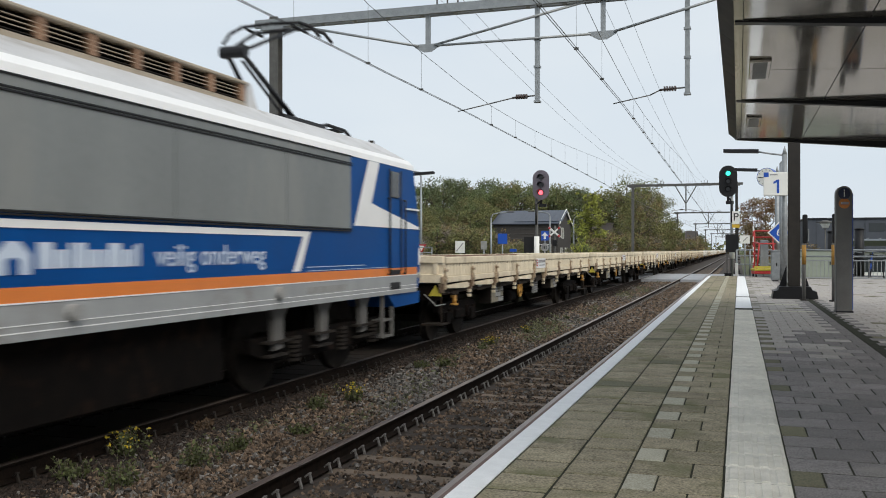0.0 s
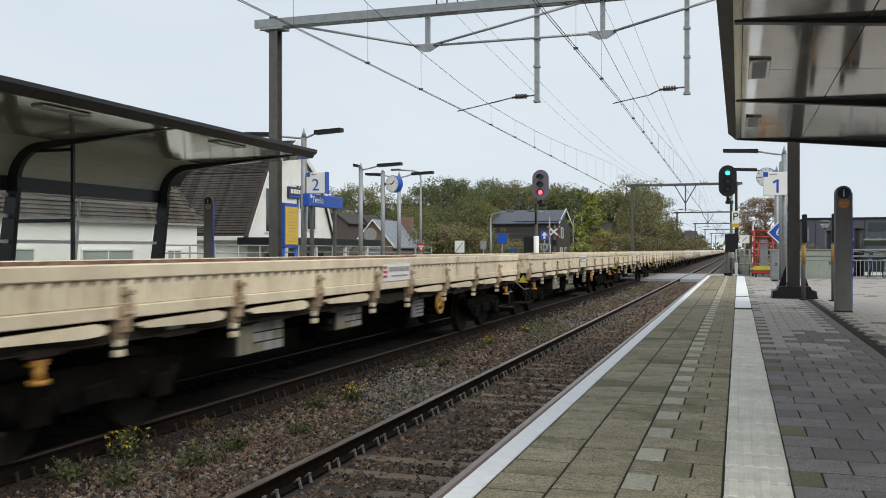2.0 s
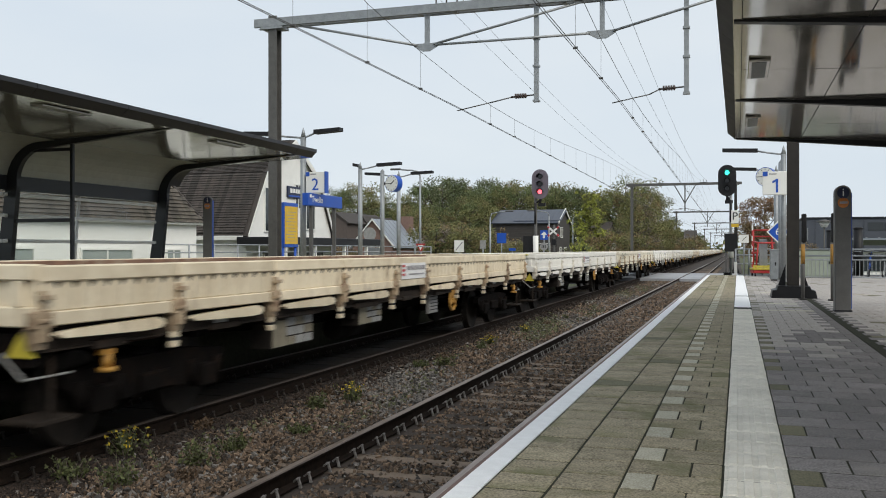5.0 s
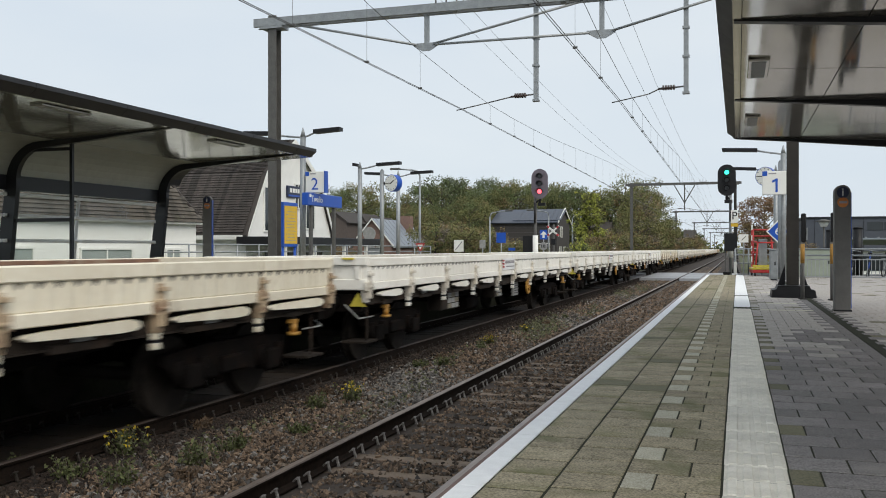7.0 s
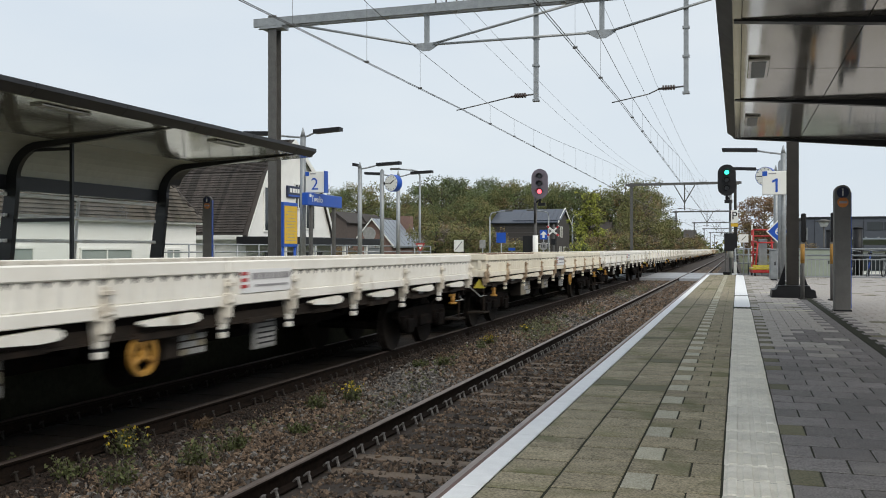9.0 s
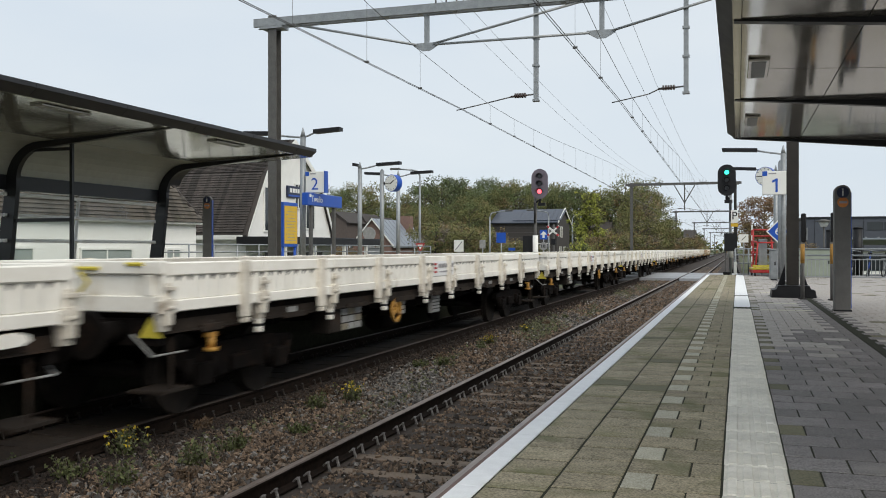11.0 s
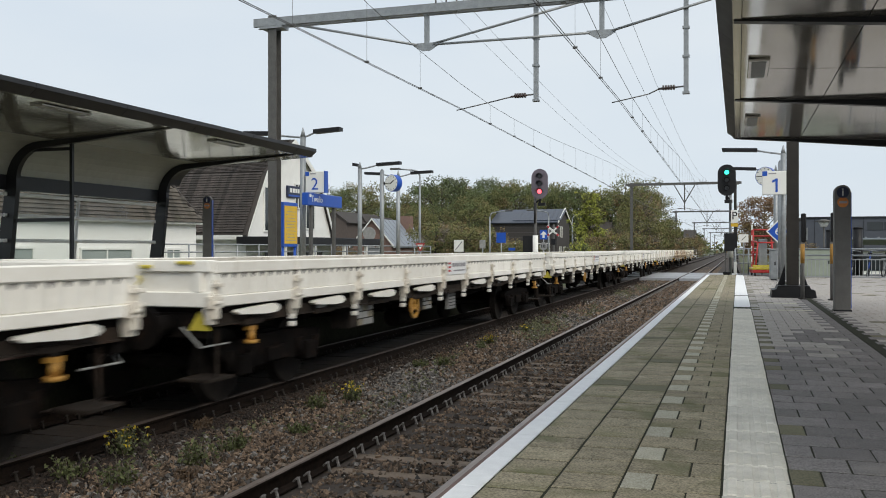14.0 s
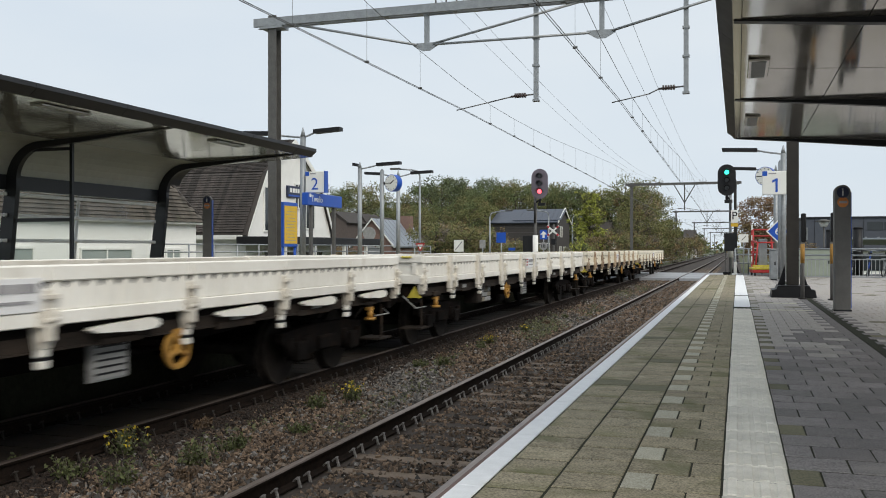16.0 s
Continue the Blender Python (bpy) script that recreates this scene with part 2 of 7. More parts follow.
for key, ca, cb in (("leaf_green", (0.15, 0.185, 0.065), (0.07, 0.095, 0.036)), ("leaf_olive", (0.215, 0.215, 0.075), (0.11, 0.115, 0.042)),
                    ("leaf_brown", (0.25, 0.18, 0.08), (0.14, 0.10, 0.05)), ("leaf_yellow", (0.40, 0.42, 0.07), (0.23, 0.26, 0.05)),
                    ("leaf_dark", (0.12, 0.145, 0.06), (0.062, 0.08, 0.038)), ("leaf_rust", (0.26, 0.145, 0.07), (0.15, 0.085, 0.045)),
                    ("weed", (0.10, 0.115, 0.038), (0.05, 0.06, 0.022)), ("dead_weed", (0.14, 0.09, 0.05), (0.07, 0.045, 0.028)), ("flower", (0.62, 0.48, 0.03), (0.45, 0.33, 0.03)),
                    ("twig", (0.20, 0.165, 0.135), (0.12, 0.10, 0.08))):
    M[key] = mat(key, ca, cb, 0.75, scale=2.0, bump=0.0, fine=10, rnd=0.34, isl=True)
# train
M["cream"] = mat("wagon_cream_weathered", (0.83, 0.735, 0.56), (0.60, 0.50, 0.35), 0.7, scale=2.4, bump=0.12, fine=35, stain=(0.24, 0.16, 0.095), stain_scale=2.2, stain_at=0.575, rnd=0.1, stretch=(1, 1, 0.4))
M["cream_rusty"] = mat("rusty_cream_paint", (0.62, 0.50, 0.34), (0.30, 0.215, 0.14), 0.75, scale=5, bump=0.2, fine=40, stain=(0.16, 0.085, 0.05), stain_scale=5, stain_at=0.47, rnd=0.2)
M["cream_pale"] = mat("wagon_pale_cream", (0.84, 0.79, 0.66), (0.66, 0.59, 0.46), 0.7, scale=2.4, bump=0.12, fine=35, stain=(0.36, 0.27, 0.17), stain_scale=2.4, stain_at=0.59, rnd=0.08, stretch=(1, 1, 0.4))
M["ivory_dirty"] = mat("scuffed_off_white_paint", (0.78, 0.74, 0.66), (0.55, 0.50, 0.42), 0.7, scale=5, bump=0.15, fine=40, stain=(0.30, 0.24, 0.18), stain_scale=4.5, stain_at=0.56, rnd=0.1)
M["rust_inner"] = mat("rusty_inner_lining", (0.30, 0.165, 0.105), (0.15, 0.085, 0.06), 0.85, scale=4, bump=0.2, stain=(0.36, 0.28, 0.2), stain_scale=1.5)
# Near-black strip that stands in for shade in the slots below the rim.
M["slot_shade"] = mat("slot_shade_dark", (0.035, 0.028, 0.022), (0.015, 0.012, 0.010), 0.95, spec=0.1, scale=8, bump=0.2)
M["plate_cream"] = mat("cream_data_plate", (0.30, 0.27, 0.20), (0.17, 0.15, 0.11), 0.75, scale=6, bump=0.1)
M["spray"] = mat("dark_olive_spray_paint", (0.10, 0.10, 0.065), (0.06, 0.06, 0.04), 0.7, scale=8, bump=0.02)
M["ivory"] = mat("wagon_white_dusty", (0.89, 0.87, 0.81), (0.76, 0.73, 0.66), 0.65, scale=1.8, bump=0.1, fine=35, stain=(0.47, 0.41, 0.32), stain_scale=2.4, stain_at=0.60, rnd=0.06, stretch=(1, 1, 0.4))
# Grime, blackened so this and underframe_grey also hold shade below the train.
M["under"] = mat("underframe_grime_and_shade", (0.010, 0.008, 0.007), (0.004, 0.0035, 0.0035), 0.9, spec=0.08, scale=5, bump=0.3, stain=(0.022, 0.013, 0.009), stain_scale=3)
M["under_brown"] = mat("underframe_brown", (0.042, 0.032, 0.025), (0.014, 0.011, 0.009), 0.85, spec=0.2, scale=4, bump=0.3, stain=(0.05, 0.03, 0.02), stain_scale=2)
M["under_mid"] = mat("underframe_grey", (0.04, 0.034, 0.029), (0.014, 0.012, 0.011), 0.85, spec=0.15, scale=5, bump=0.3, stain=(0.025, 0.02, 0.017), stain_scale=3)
M["plate"] = mat("data_plate", (0.36, 0.36, 0.35), (0.22, 0.22, 0.215), 0.6, scale=6, bump=0.05)
M["mark"] = mat("marking_grey", (0.34, 0.33, 0.34), None, 0.7, scale=6, bump=0)
M["wheel_yellow"] = mat("handwheel_ochre", (0.50, 0.27, 0.05), (0.34, 0.17, 0.035), 0.6, scale=8)
M["buff_yellow"] = mat("hazard_yellow", (0.62, 0.52, 0.06), (0.45, 0.36, 0.05), 0.6, scale=8)
M["loco_blue"] = mat("loco_blue", (0.002, 0.072, 0.28), (0.002, 0.054, 0.215), 0.5, spec=0.12, scale=1.5, bump=0.03, stain=(0.004, 0.082, 0.29), stain_scale=1.4, stain_at=0.6)
M["loco_white"] = mat("loco_white", (0.86, 0.86, 0.86), (0.78, 0.78, 0.78), 0.45, scale=2, bump=0.03)
M["loco_grey"] = mat("loco_grey", (0.36, 0.375, 0.38), (0.28, 0.29, 0.295), 0.55, scale=2, bump=0.04, stain=(0.24, 0.23, 0.22), stain_scale=1.2)
M["loco_panel"] = mat("loco_panel_grey", (0.235, 0.25, 0.25), (0.17, 0.182, 0.185), 0.55, scale=1.2, bump=0.04, stain=(0.26, 0.265, 0.255), stain_scale=0.9, stretch=(1, 1, 0.25))
M["loco_roof"] = mat("loco_roof_grey", (0.60, 0.60, 0.61), (0.46, 0.46, 0.465), 0.65, scale=2, bump=0.05, stain=(0.30, 0.28, 0.26), stain_scale=1.5)
M["loco_orange"] = mat("loco_orange", (0.78, 0.23, 0.045), (0.66, 0.19, 0.04), 0.4, scale=2, bump=0.03)
M["loco_gear"] = mat("dusty_running_gear", (0.17, 0.165, 0.155), (0.09, 0.085, 0.08), 0.7, scale=4, bump=0.1)
M["louvre_post"] = mat("rusty_vent_post", (0.36, 0.22, 0.14), (0.22, 0.13, 0.085), 0.75, scale=6, bump=0.1)
M["louvre"] = mat("louvre_beige", (0.42, 0.36, 0.28), (0.30, 0.25, 0.19), 0.7, scale=4, bump=0.1)
M["leaf_box"] = mat("service_green", (0.30, 0.34, 0.28), (0.24, 0.27, 0.22), 0.6, scale=3, bump=0.05)
M["slate"] = mat("slate_blue_panel", (0.075, 0.085, 0.105), (0.055, 0.062, 0.08), 0.6, scale=2, bump=0.05)
M["lettering"] = mat("pale_lettering", (0.60, 0.68, 0.80), (0.52, 0.6, 0.72), 0.5, scale=4, bump=0)

# ---- small building kit ----


def box(bm, x0, x1, y0, y1, z0, z1, bevel=0.0, mi=0):
    v = [bm.verts.new((x, y, z)) for x in (x0, x1) for y in (y0, y1) for z in (z0, z1)]
    fs = [bm.faces.new([v[i] for i in q]) for q in ((0, 1, 3, 2), (4, 6, 7, 5), (0, 4, 5, 1), (2, 3, 7, 6), (0, 2, 6, 4), (1, 5, 7, 3))]
    for f in fs:
        f.material_index = mi
    if bevel:
        bmesh.ops.bevel(bm, geom=list({e for f in fs for e in f.edges}), offset=bevel, segments=1, affect="EDGES", material=-1)
    return bm


def extrude_profile(bm, pts, axis, a, b, mi=0):
    """A closed profile (pairs) pushed along axis from a to b. axis x: pairs are (y, z); y: (x, z); z: (x, y)."""
    put = {"x": lambda p, t: (t, p[0], p[1]), "y": lambda p, t: (p[0], t, p[1]), "z": lambda p, t: (p[0], p[1], t)}[axis]
    A, B = [bm.verts.new(put(p, a)) for p in pts], [bm.verts.new(put(p, b)) for p in pts]
    n = len(pts)
    fs = [bm.faces.new(A[::-1]), bm.faces.new(B)] + [bm.faces.new((A[i], A[(i + 1) % n], B[(i + 1) % n], B[i])) for i in range(n)]
    for f in fs:
        f.material_index = mi
    bmesh.ops.recalc_face_normals(bm, faces=fs)
    return bm


def tube(bm, p, q, r, r2=None, n=10, mi=0, caps=True):
    p, q = Vector(p), Vector(q)
    r2 = r if r2 is None else r2
    w = (q - p).normalized()
    u = w.orthogonal().normalized()
    v = w.cross(u)
    ring = [(math.cos(2 * math.pi * i / n), math.sin(2 * math.pi * i / n)) for i in range(n)]
    A = [bm.verts.new(p + (u * c + v * s) * r) for c, s in ring]
    B = [bm.verts.new(q + (u * c + v * s) * r2) for c, s in ring]
    fs = [bm.faces.new((A[i], A[(i + 1) % n], B[(i + 1) % n], B[i])) for i in range(n)]
    for f in fs:
        f.smooth = n > 6
    if caps:
        fs += [bm.faces.new(A[::-1]), bm.faces.new(B)]
    for f in fs:
        f.material_index = mi
    return bm


def ring(bm, centre, axis, r_out, r_in, half, n=24, mi=0):
    """A flat ring (or a disc when r_in is 0) of thickness 2 * half round axis."""
    c, w = Vector(centre), Vector(axis).normalized()
    u = w.orthogonal().normalized()
    v = w.cross(u)
    def loop(r, h):
        return [bm.verts.new(c + w * h + (u * math.cos(2 * math.pi * i / n) + v * math.sin(2 * math.pi * i / n)) * r) for i in range(n)]
    if r_in <= 0:
        A, B = loop(r_out, -half), loop(r_out, half)
        fs = [bm.faces.new(A[::-1]), bm.faces.new(B)] + [bm.faces.new((A[i], A[(i + 1) % n], B[(i + 1) % n], B[i])) for i in range(n)]
    else:
        L = [loop(r_out, -half), loop(r_out, half), loop(r_in, half), loop(r_in, -half)]
        fs = [bm.faces.new((L[k][i], L[k][(i + 1) % n], L[(k + 1) % 4][(i + 1) % n], L[(k + 1) % 4][i])) for k in range(4) for i in range(n)]
    for f in fs:
        f.material_index = mi
    return bm


def BM():
    return bmesh.new()


def mesh_of(bm, mats, name="mesh"):
    me = bpy.data.meshes.new(name)
    bm.to_mesh(me)
    bm.free()
    for m in mats if isinstance(mats, (list, tuple)) else [mats]:
        me.materials.append(M[m] if isinstance(m, str) else m)
    return me


def part(name, bm, mats, parent=None, label="", m=None):
    ob = new(name, mesh_of(bm, mats, name) if isinstance(bm, bmesh.types.BMesh) else bm)
    if parent is not None:
        ob.parent = parent
    if m is not None:
        ob.matrix_basis = m
    if label:
        ob["label"] = label
    return ob


def thing(name, label, category, m=None, group="", kind=""):
    ob = new(name)
    ob.empty_display_size = 0.2
    if m is not None:
        ob.matrix_basis = m
    return tagged(ob, label, category, group, kind)


def solid(name, bm, mats, label, category, m=None, group="", kind=""):
    return tagged(part(name, bm, mats, None, "", m), label, category, group, kind)


def poly_mesh(name, verts, faces, mats, idx=None, smooth=False):
    me = bpy.data.meshes.new(name)
    me.from_pydata(verts, [], faces)
    for m in mats:
        me.materials.append(M[m])
    if idx is not None:
        me.polygons.foreach_set("material_index", np.asarray(idx, dtype=np.int32))
    if smooth:
        me.polygons.foreach_set("use_smooth", np.ones(len(faces), dtype=bool))
    me.update()
    return me


def lettering(name, text, size, m, mats, parent=None, label="", depth=0.004, squeeze=1.0, align="CENTER"):
    cu = bpy.data.curves.new(name, "FONT")
    cu.body, cu.size, cu.extrude, cu.align_x, cu.align_y = text, size, depth, align, "CENTER"
    tmp = new(name + "_curve", cu)
    dg = bpy.context.evaluated_depsgraph_get()
    me = bpy.data.meshes.new_from_object(tmp.evaluated_get(dg))
    bpy.data.objects.remove(tmp)
    me.transform(Matrix.Diagonal((squeeze, 1, 1, 1)))
    me.materials.clear()
    me.materials.append(M[mats])
    return part(name, me, None, parent, label, m)


FACE_CAM = pose(0, 0, 0, 90, 0, 0)        # lettering that faces -y, towards the camera
FACE_TRACK = pose(0, 0, 0, 90, 0, 90)     # lettering that faces +x

T1, T2 = -2.98, -6.98            # centre lines of the two tracks
P1_EDGE, P2_EDGE = -1.275, -8.66  # platform edges
GROUND = -1.25

# ---- ground, track bed, platforms ----
bm = BM()
box(bm, -3000, 3000, -2500, 4000, GROUND - 1, GROUND)
solid("ground", bm, "grass", "grassy ground that reaches the horizon", "ground", kind="structure")
bm = BM()
extrude_profile(bm, [(-9.9, GROUND + 0.01), (-8.6, -1.02), (T2, -1.0), (-5.0, -1.0), (T1, -1.0), (-1.2, -1.02), (0.4, GROUND + 0.01)], "y", -60, 900)
solid("track_bed", bm, "ballast", "brown stone ballast bed under the two tracks", "track bed", kind="structure")


def platform(name, x0, x1, y0, y1, label, top=-0.03):
    bm = BM()
    box(bm, x0, x1, y0, y1, GROUND - 0.2, top)
    return solid(name, bm, ["joint"], label, "platform", kind="structure")


P1_END = 40.0
platform_1 = platform("platform_1", -1.24, 9.0, -20, P1_END, "paved station platform with tiles and a white edge line", -0.0045)
bm = BM()
box(bm, P1_EDGE, -1.244, -20, P1_END, -0.30, -0.008, 0.006)
part("edge_stone", bm, "edge", platform_1, "brown platform edge slab")
bm = BM()
box(bm, -1.265, -1.245, -20, P1_END - 0.02, -1.2, -0.304)
part("edge_wall", bm, "concrete", platform_1, "stained concrete platform wall")
platform_2 = platform("platform_2", -15.2, -8.7, -20, 46.0, "paved side platform with a white edge line")
bm = BM()
box(bm, -8.696, P2_EDGE, -20, 46.0, -0.30, -0.004)
part("edge_stone", bm, "edge", platform_2)
bm = BM()
box(bm, -15.2, -8.9, -20, 46.0, -0.026, -0.004)
part("paving", bm, "tile", platform_2)
bm = BM()
box(bm, -8.896, -8.7, -20, 46.0, -0.026, 0.0)
part("edge_line", bm, "white_line", platform_2, "white painted edge line")

# ---- rails ----
PROFILE = [(-0.075, -0.172), (0.075, -0.172), (0.075, -0.160), (0.012, -0.140), (0.010, -0.045), (0.034, -0.034), (0.036, -0.012)]
PROFILE = PROFILE + [(-x, z) for x, z in PROFILE[:1:-1]]


def track(name, centre, label):
    t = thing(name, label, "railway track", pose(centre, 0, RAIL_Z), kind="structure")
    for s in (-1, 1):
        x = s * 0.7525
        bm = BM()
        extrude_profile(bm, [(x + a, b) for a, b in PROFILE], "y", -60, 700)
        rail = part("rail", bm, "rail", t, "rusty steel rail")
        bm = BM()
        extrude_profile(bm, [(x - 0.036, -0.0118), (x + 0.036, -0.0118), (x + 0.030, -0.001), (x + 0.018, 0.0), (x - 0.018, 0.0), (x - 0.030, -0.001)], "y", -60, 700)
        part("running_surface", bm, "rail_top" if centre == T1 else "rail_dull", rail, "polished running surface" if centre == T1 else "dull brown running surface")
    return t


track_1 = track("track_1", T1, "railway track with rusty rails on concrete sleepers")
track_2 = track("track_2", T2, "railway track with rusty rails under the train")

# ---- level crossing beyond the platforms ----
crossing = thing("level_crossing", "grey panelled level crossing over both tracks", "level crossing", pose(0, 0, RAIL_Z - 0.012), kind="structure")
for xa, xb in ((T2 - 2.6, T2 - 0.80), (T2 - 0.66, T2 + 0.66), (T2 + 0.80, T1 - 0.80), (T1 - 0.66, T1 + 0.66), (T1 + 0.80, T1 + 3.0)):
    for k in range(6):
        bm = BM()
        box(bm, xa, xb, 61 + k * 2.4, 61 + k * 2.4 + 2.37, -0.22, 0, 0.01)
        part("panel", bm, "crossing", crossing)
bm = BM()
box(bm, -160, T2 - 2.62, 60.5, 75.5, GROUND - 0.1, -0.84)
box(bm, T1 + 3.02, 160, 60.5, 75.5, GROUND - 0.1, -0.84)
solid("road", bm, "asphalt", "dark asphalt road that leads to the crossing", "road", kind="structure")

# ---- catenary portals ----


def portal(y, truss):
    p = thing("catenary_portal", "galvanised steel catenary portal across both tracks", "catenary portal", pose(0, y, 0), "catenary portals along the line")
    xl, xr = (-11.99, 1.19) if truss else (-9.65, -0.20)
    for x in (xl, xr):
        bm = BM()
        # H section mast
        h_ = [(-0.125, -0.14), (0.125, -0.14), (0.125, -0.125), (0.009, -0.125), (0.009, 0.125), (0.125, 0.125)]
        h_ = h_ + [(-a, -b) for a, b in h_]
        extrude_profile(bm, [(x + a, b) for a, b in h_], "z", 0.05, 7.42)
        part("mast", bm, "galv_dark" if x == xl else "mast", p)
        bm = BM()
        b0 = 0.0 if truss else GROUND
        extrude_profile(bm, [(x - 0.48, b0), (x + 0.48, b0), (x + 0.45, b0 + 0.17), (x + 0.36, b0 + 0.19), (x + 0.33, b0 + 0.27), (x - 0.33, b0 + 0.27), (x - 0.36, b0 + 0.19), (x - 0.45, b0 + 0.17)], "y", -0.45, 0.45)
        for s in (-1, 1):
            extrude_profile(bm, [(x + s * 0.16, b0 + 0.27), (x + s * 0.32, b0 + 0.27), (x + s * 0.16, b0 + 0.75)], "y", -0.02, 0.02)
        part("pedestal", bm, "black", p, "black stepped pedestal")
    bm = BM()
    for s in (-1, 1):
        box(bm, xl - 0.55, xr + 0.55, s * 0.16 - 0.012, s * 0.16 + 0.012, 7.13, 7.35)
        box(bm, xl - 0.55, xr + 0.55, s * 0.13 - 0.045, s * 0.13 + 0.045, 7.13, 7.145)
        box(bm, xl - 0.55, xr + 0.55, s * 0.13 - 0.045, s * 0.13 + 0.045, 7.335, 7.35)
    for k in range(14 if truss else 10):
        x = xl + 0.5 + k * 0.93
        box(bm, x - 0.06, x + 0.06, -0.145, 0.145, 7.12, 7.13)
    for x in (xl, xr):
        box(bm, x - 0.32, x + 0.32, -0.2, 0.2, 7.06, 7.118)
    part("beam", bm, "galv" if truss else "galv_dark", p)
    if truss:
        for x in (-7.6, -3.12):
            bm = BM()
            box(bm, x - 0.055, x + 0.055, -0.055, 0.055, 6.28, 7.12)
            extrude_profile(bm, [(x - 0.36, 6.38), (x + 0.36, 6.38), (x + 0.33, 6.30), (x + 0.1, 6.17), (x - 0.1, 6.17), (x - 0.33, 6.30)], "y", -0.075, -0.06)
            part("hanger", bm, "galv", p)
        bm = BM()
        for a, b in (((-11.2, 7.1), (-7.85, 6.34)), ((-7.35, 6.32), (-3.4, 6.32)), ((-2.85, 6.34), (0.25, 7.1)), ((-7.4, 6.34), (-3.6, 7.1))):
            tube(bm, (a[0], -0.09, a[1]), (b[0], -0.09, b[1]), 0.032, n=8)
        part("tie_rod", bm, "galv", p)
    drops = [(-4.74, T2 + 0.30), (-1.15, T1 + 0.22)] if truss else [(-4.74, T2 + 0.30)]
    for x, wx in drops:
        bm = BM()
        box(bm, x - 0.055, x + 0.055, -0.055, 0.055, 4.78, 7.12)
        for z in (4.74, 5.6, 6.28):
            box(bm, x - 0.08, x + 0.08, -0.08, 0.08, z, z + 0.05)
        part("drop_post", bm, "galv" if truss else "galv_dark", p)
        bm = BM()
        tube(bm, (x - 0.05, 0, 4.92), (x - 0.25, 0, 4.91), 0.02)
        tube(bm, (x - 0.2, 0, 4.912), (x - 0.64, 0, 4.89), 0.018)
        tube(bm, (x - 0.62, 0, 4.89), (wx + 0.75, 0, 4.78), 0.016)
        tube(bm, (wx + 0.75, 0, 4.78), (wx - 0.12, 0, 4.62), 0.014)
        arm = part("registration_arm", bm, "galv_dark", p)
        bm = BM()
        for k in range(5):
            ring(bm, (x - 0.28 - k * 0.06, 0, 4.91), (1, 0, 0.03), 0.062, 0, 0.02, n=12)
        tube(bm, (x - 0.24, 0, 4.91), (x - 0.64, 0, 4.89), 0.028)
        part("insulator", bm, "insul", arm, "dark ribbed insulator")
    if not truss:
        bm = BM()
        for s in (-1, 1):
            tube(bm, (-4.74 + s * 0.95, 0, 7.12), (-4.74, 0, 5.45), 0.05, n=8)
        tube(bm, (-4.70, 0, 4.95), (T1 - 0.15, 0, 4.68), 0.02, n=6)
        part("strut", bm, "galv_dark", p)
    for x in (T2 - 0.1, T1 - 0.1):
        bm = BM()
        tube(bm, (x, 0, 7.35), (x, 0, 7.66), 0.02)
        box(bm, x - 0.3, x + 0.3, -0.02, 0.02, 7.35, 7.39)
        for s in (-0.28, 0.28):
            tube(bm, (x + s, 0, 7.39), (x + s, 0, 7.6), 0.02)
        part("wire_support", bm, "galv_dark", p)
    return p


SPAN = 66.0
PORTALS = [22.0 + SPAN * k for k in range(-1, 7)]
for k, y in enumerate(PORTALS):
    portal(y, k == 1)


def wires():
    """Contact wires, a sagging messenger wire and droppers above each track, and two feeders."""
    for centre, nm in ((T2, "wires over the far track"), (T1, "wires over the near track")):
        w = thing("overhead_line", "thin overhead contact " + nm, "overhead line", pose(0, 0, 0), "overhead lines")
        bm = BM()
        for k in range(len(PORTALS) - 1):
            ya, yb = PORTALS[k], PORTALS[k + 1]
            za = 0.28 if k % 2 == 1 else -0.2
            zb = -0.2 if k % 2 == 1 else 0.28
            n = 22 if k < 3 else 12
            last = None
            for i in range(n + 1):
                f = i / n
                y, x = ya + (yb - ya) * f, centre + za + (zb - za) * f
                if y < 26:
                    zm = min(7.2, 5.2 + 0.0060 * (26 - y) ** 2)
                elif y < 88:
                    g = min(1.0, (y - 26) / 34)
                    zm = 5.2 + 0.95 * g * g * (3 - 2 * g)
                else:
                    zm = 6.15 - 4 * 1.05 * f * (1 - f)
                p = Vector((x, y, zm))
                if last is not None:
                    tube(bm, last, p, 0.0065, n=5, caps=False)
                    for s in (-0.022, 0.022):
                        tube(bm, (last[0] + s, last[1], 4.66), (x + s, y, 4.66), 0.007, n=5, caps=False)
                last = p
                if 0 < i < n:
                    bd = BM()
                    tube(bd, (x, y, 4.66), (x, y, zm), 0.0035, n=4, caps=False)
                    box(bd, x - 0.04, x + 0.04, y - 0.02, y + 0.02, 4.65, 4.69)
                    part("dropper", bd, "wire", w)
        part("wire", bm, "wire", w)
    w = thing("feeder_line", "thin feeder wires strung from portal to portal", "overhead line", pose(0, 0, 0), "overhead lines")
    for x in (T2 - 0.38, T2 + 0.18, T1 - 0.38, T1 + 0.18):
        bm = BM()
        for k in range(len(PORTALS) - 1):
            last = None
            for i in range(13):
                f = i / 12
                p = Vector((x, PORTALS[k] + SPAN * f, 7.6 - 4 * 0.9 * f * (1 - f)))
                if last is not None:
                    tube(bm, last, p, 0.005, n=5, caps=False)
                last = p
        part("wire", bm, "wire", w)


wires()

# ---- platform shelters ----


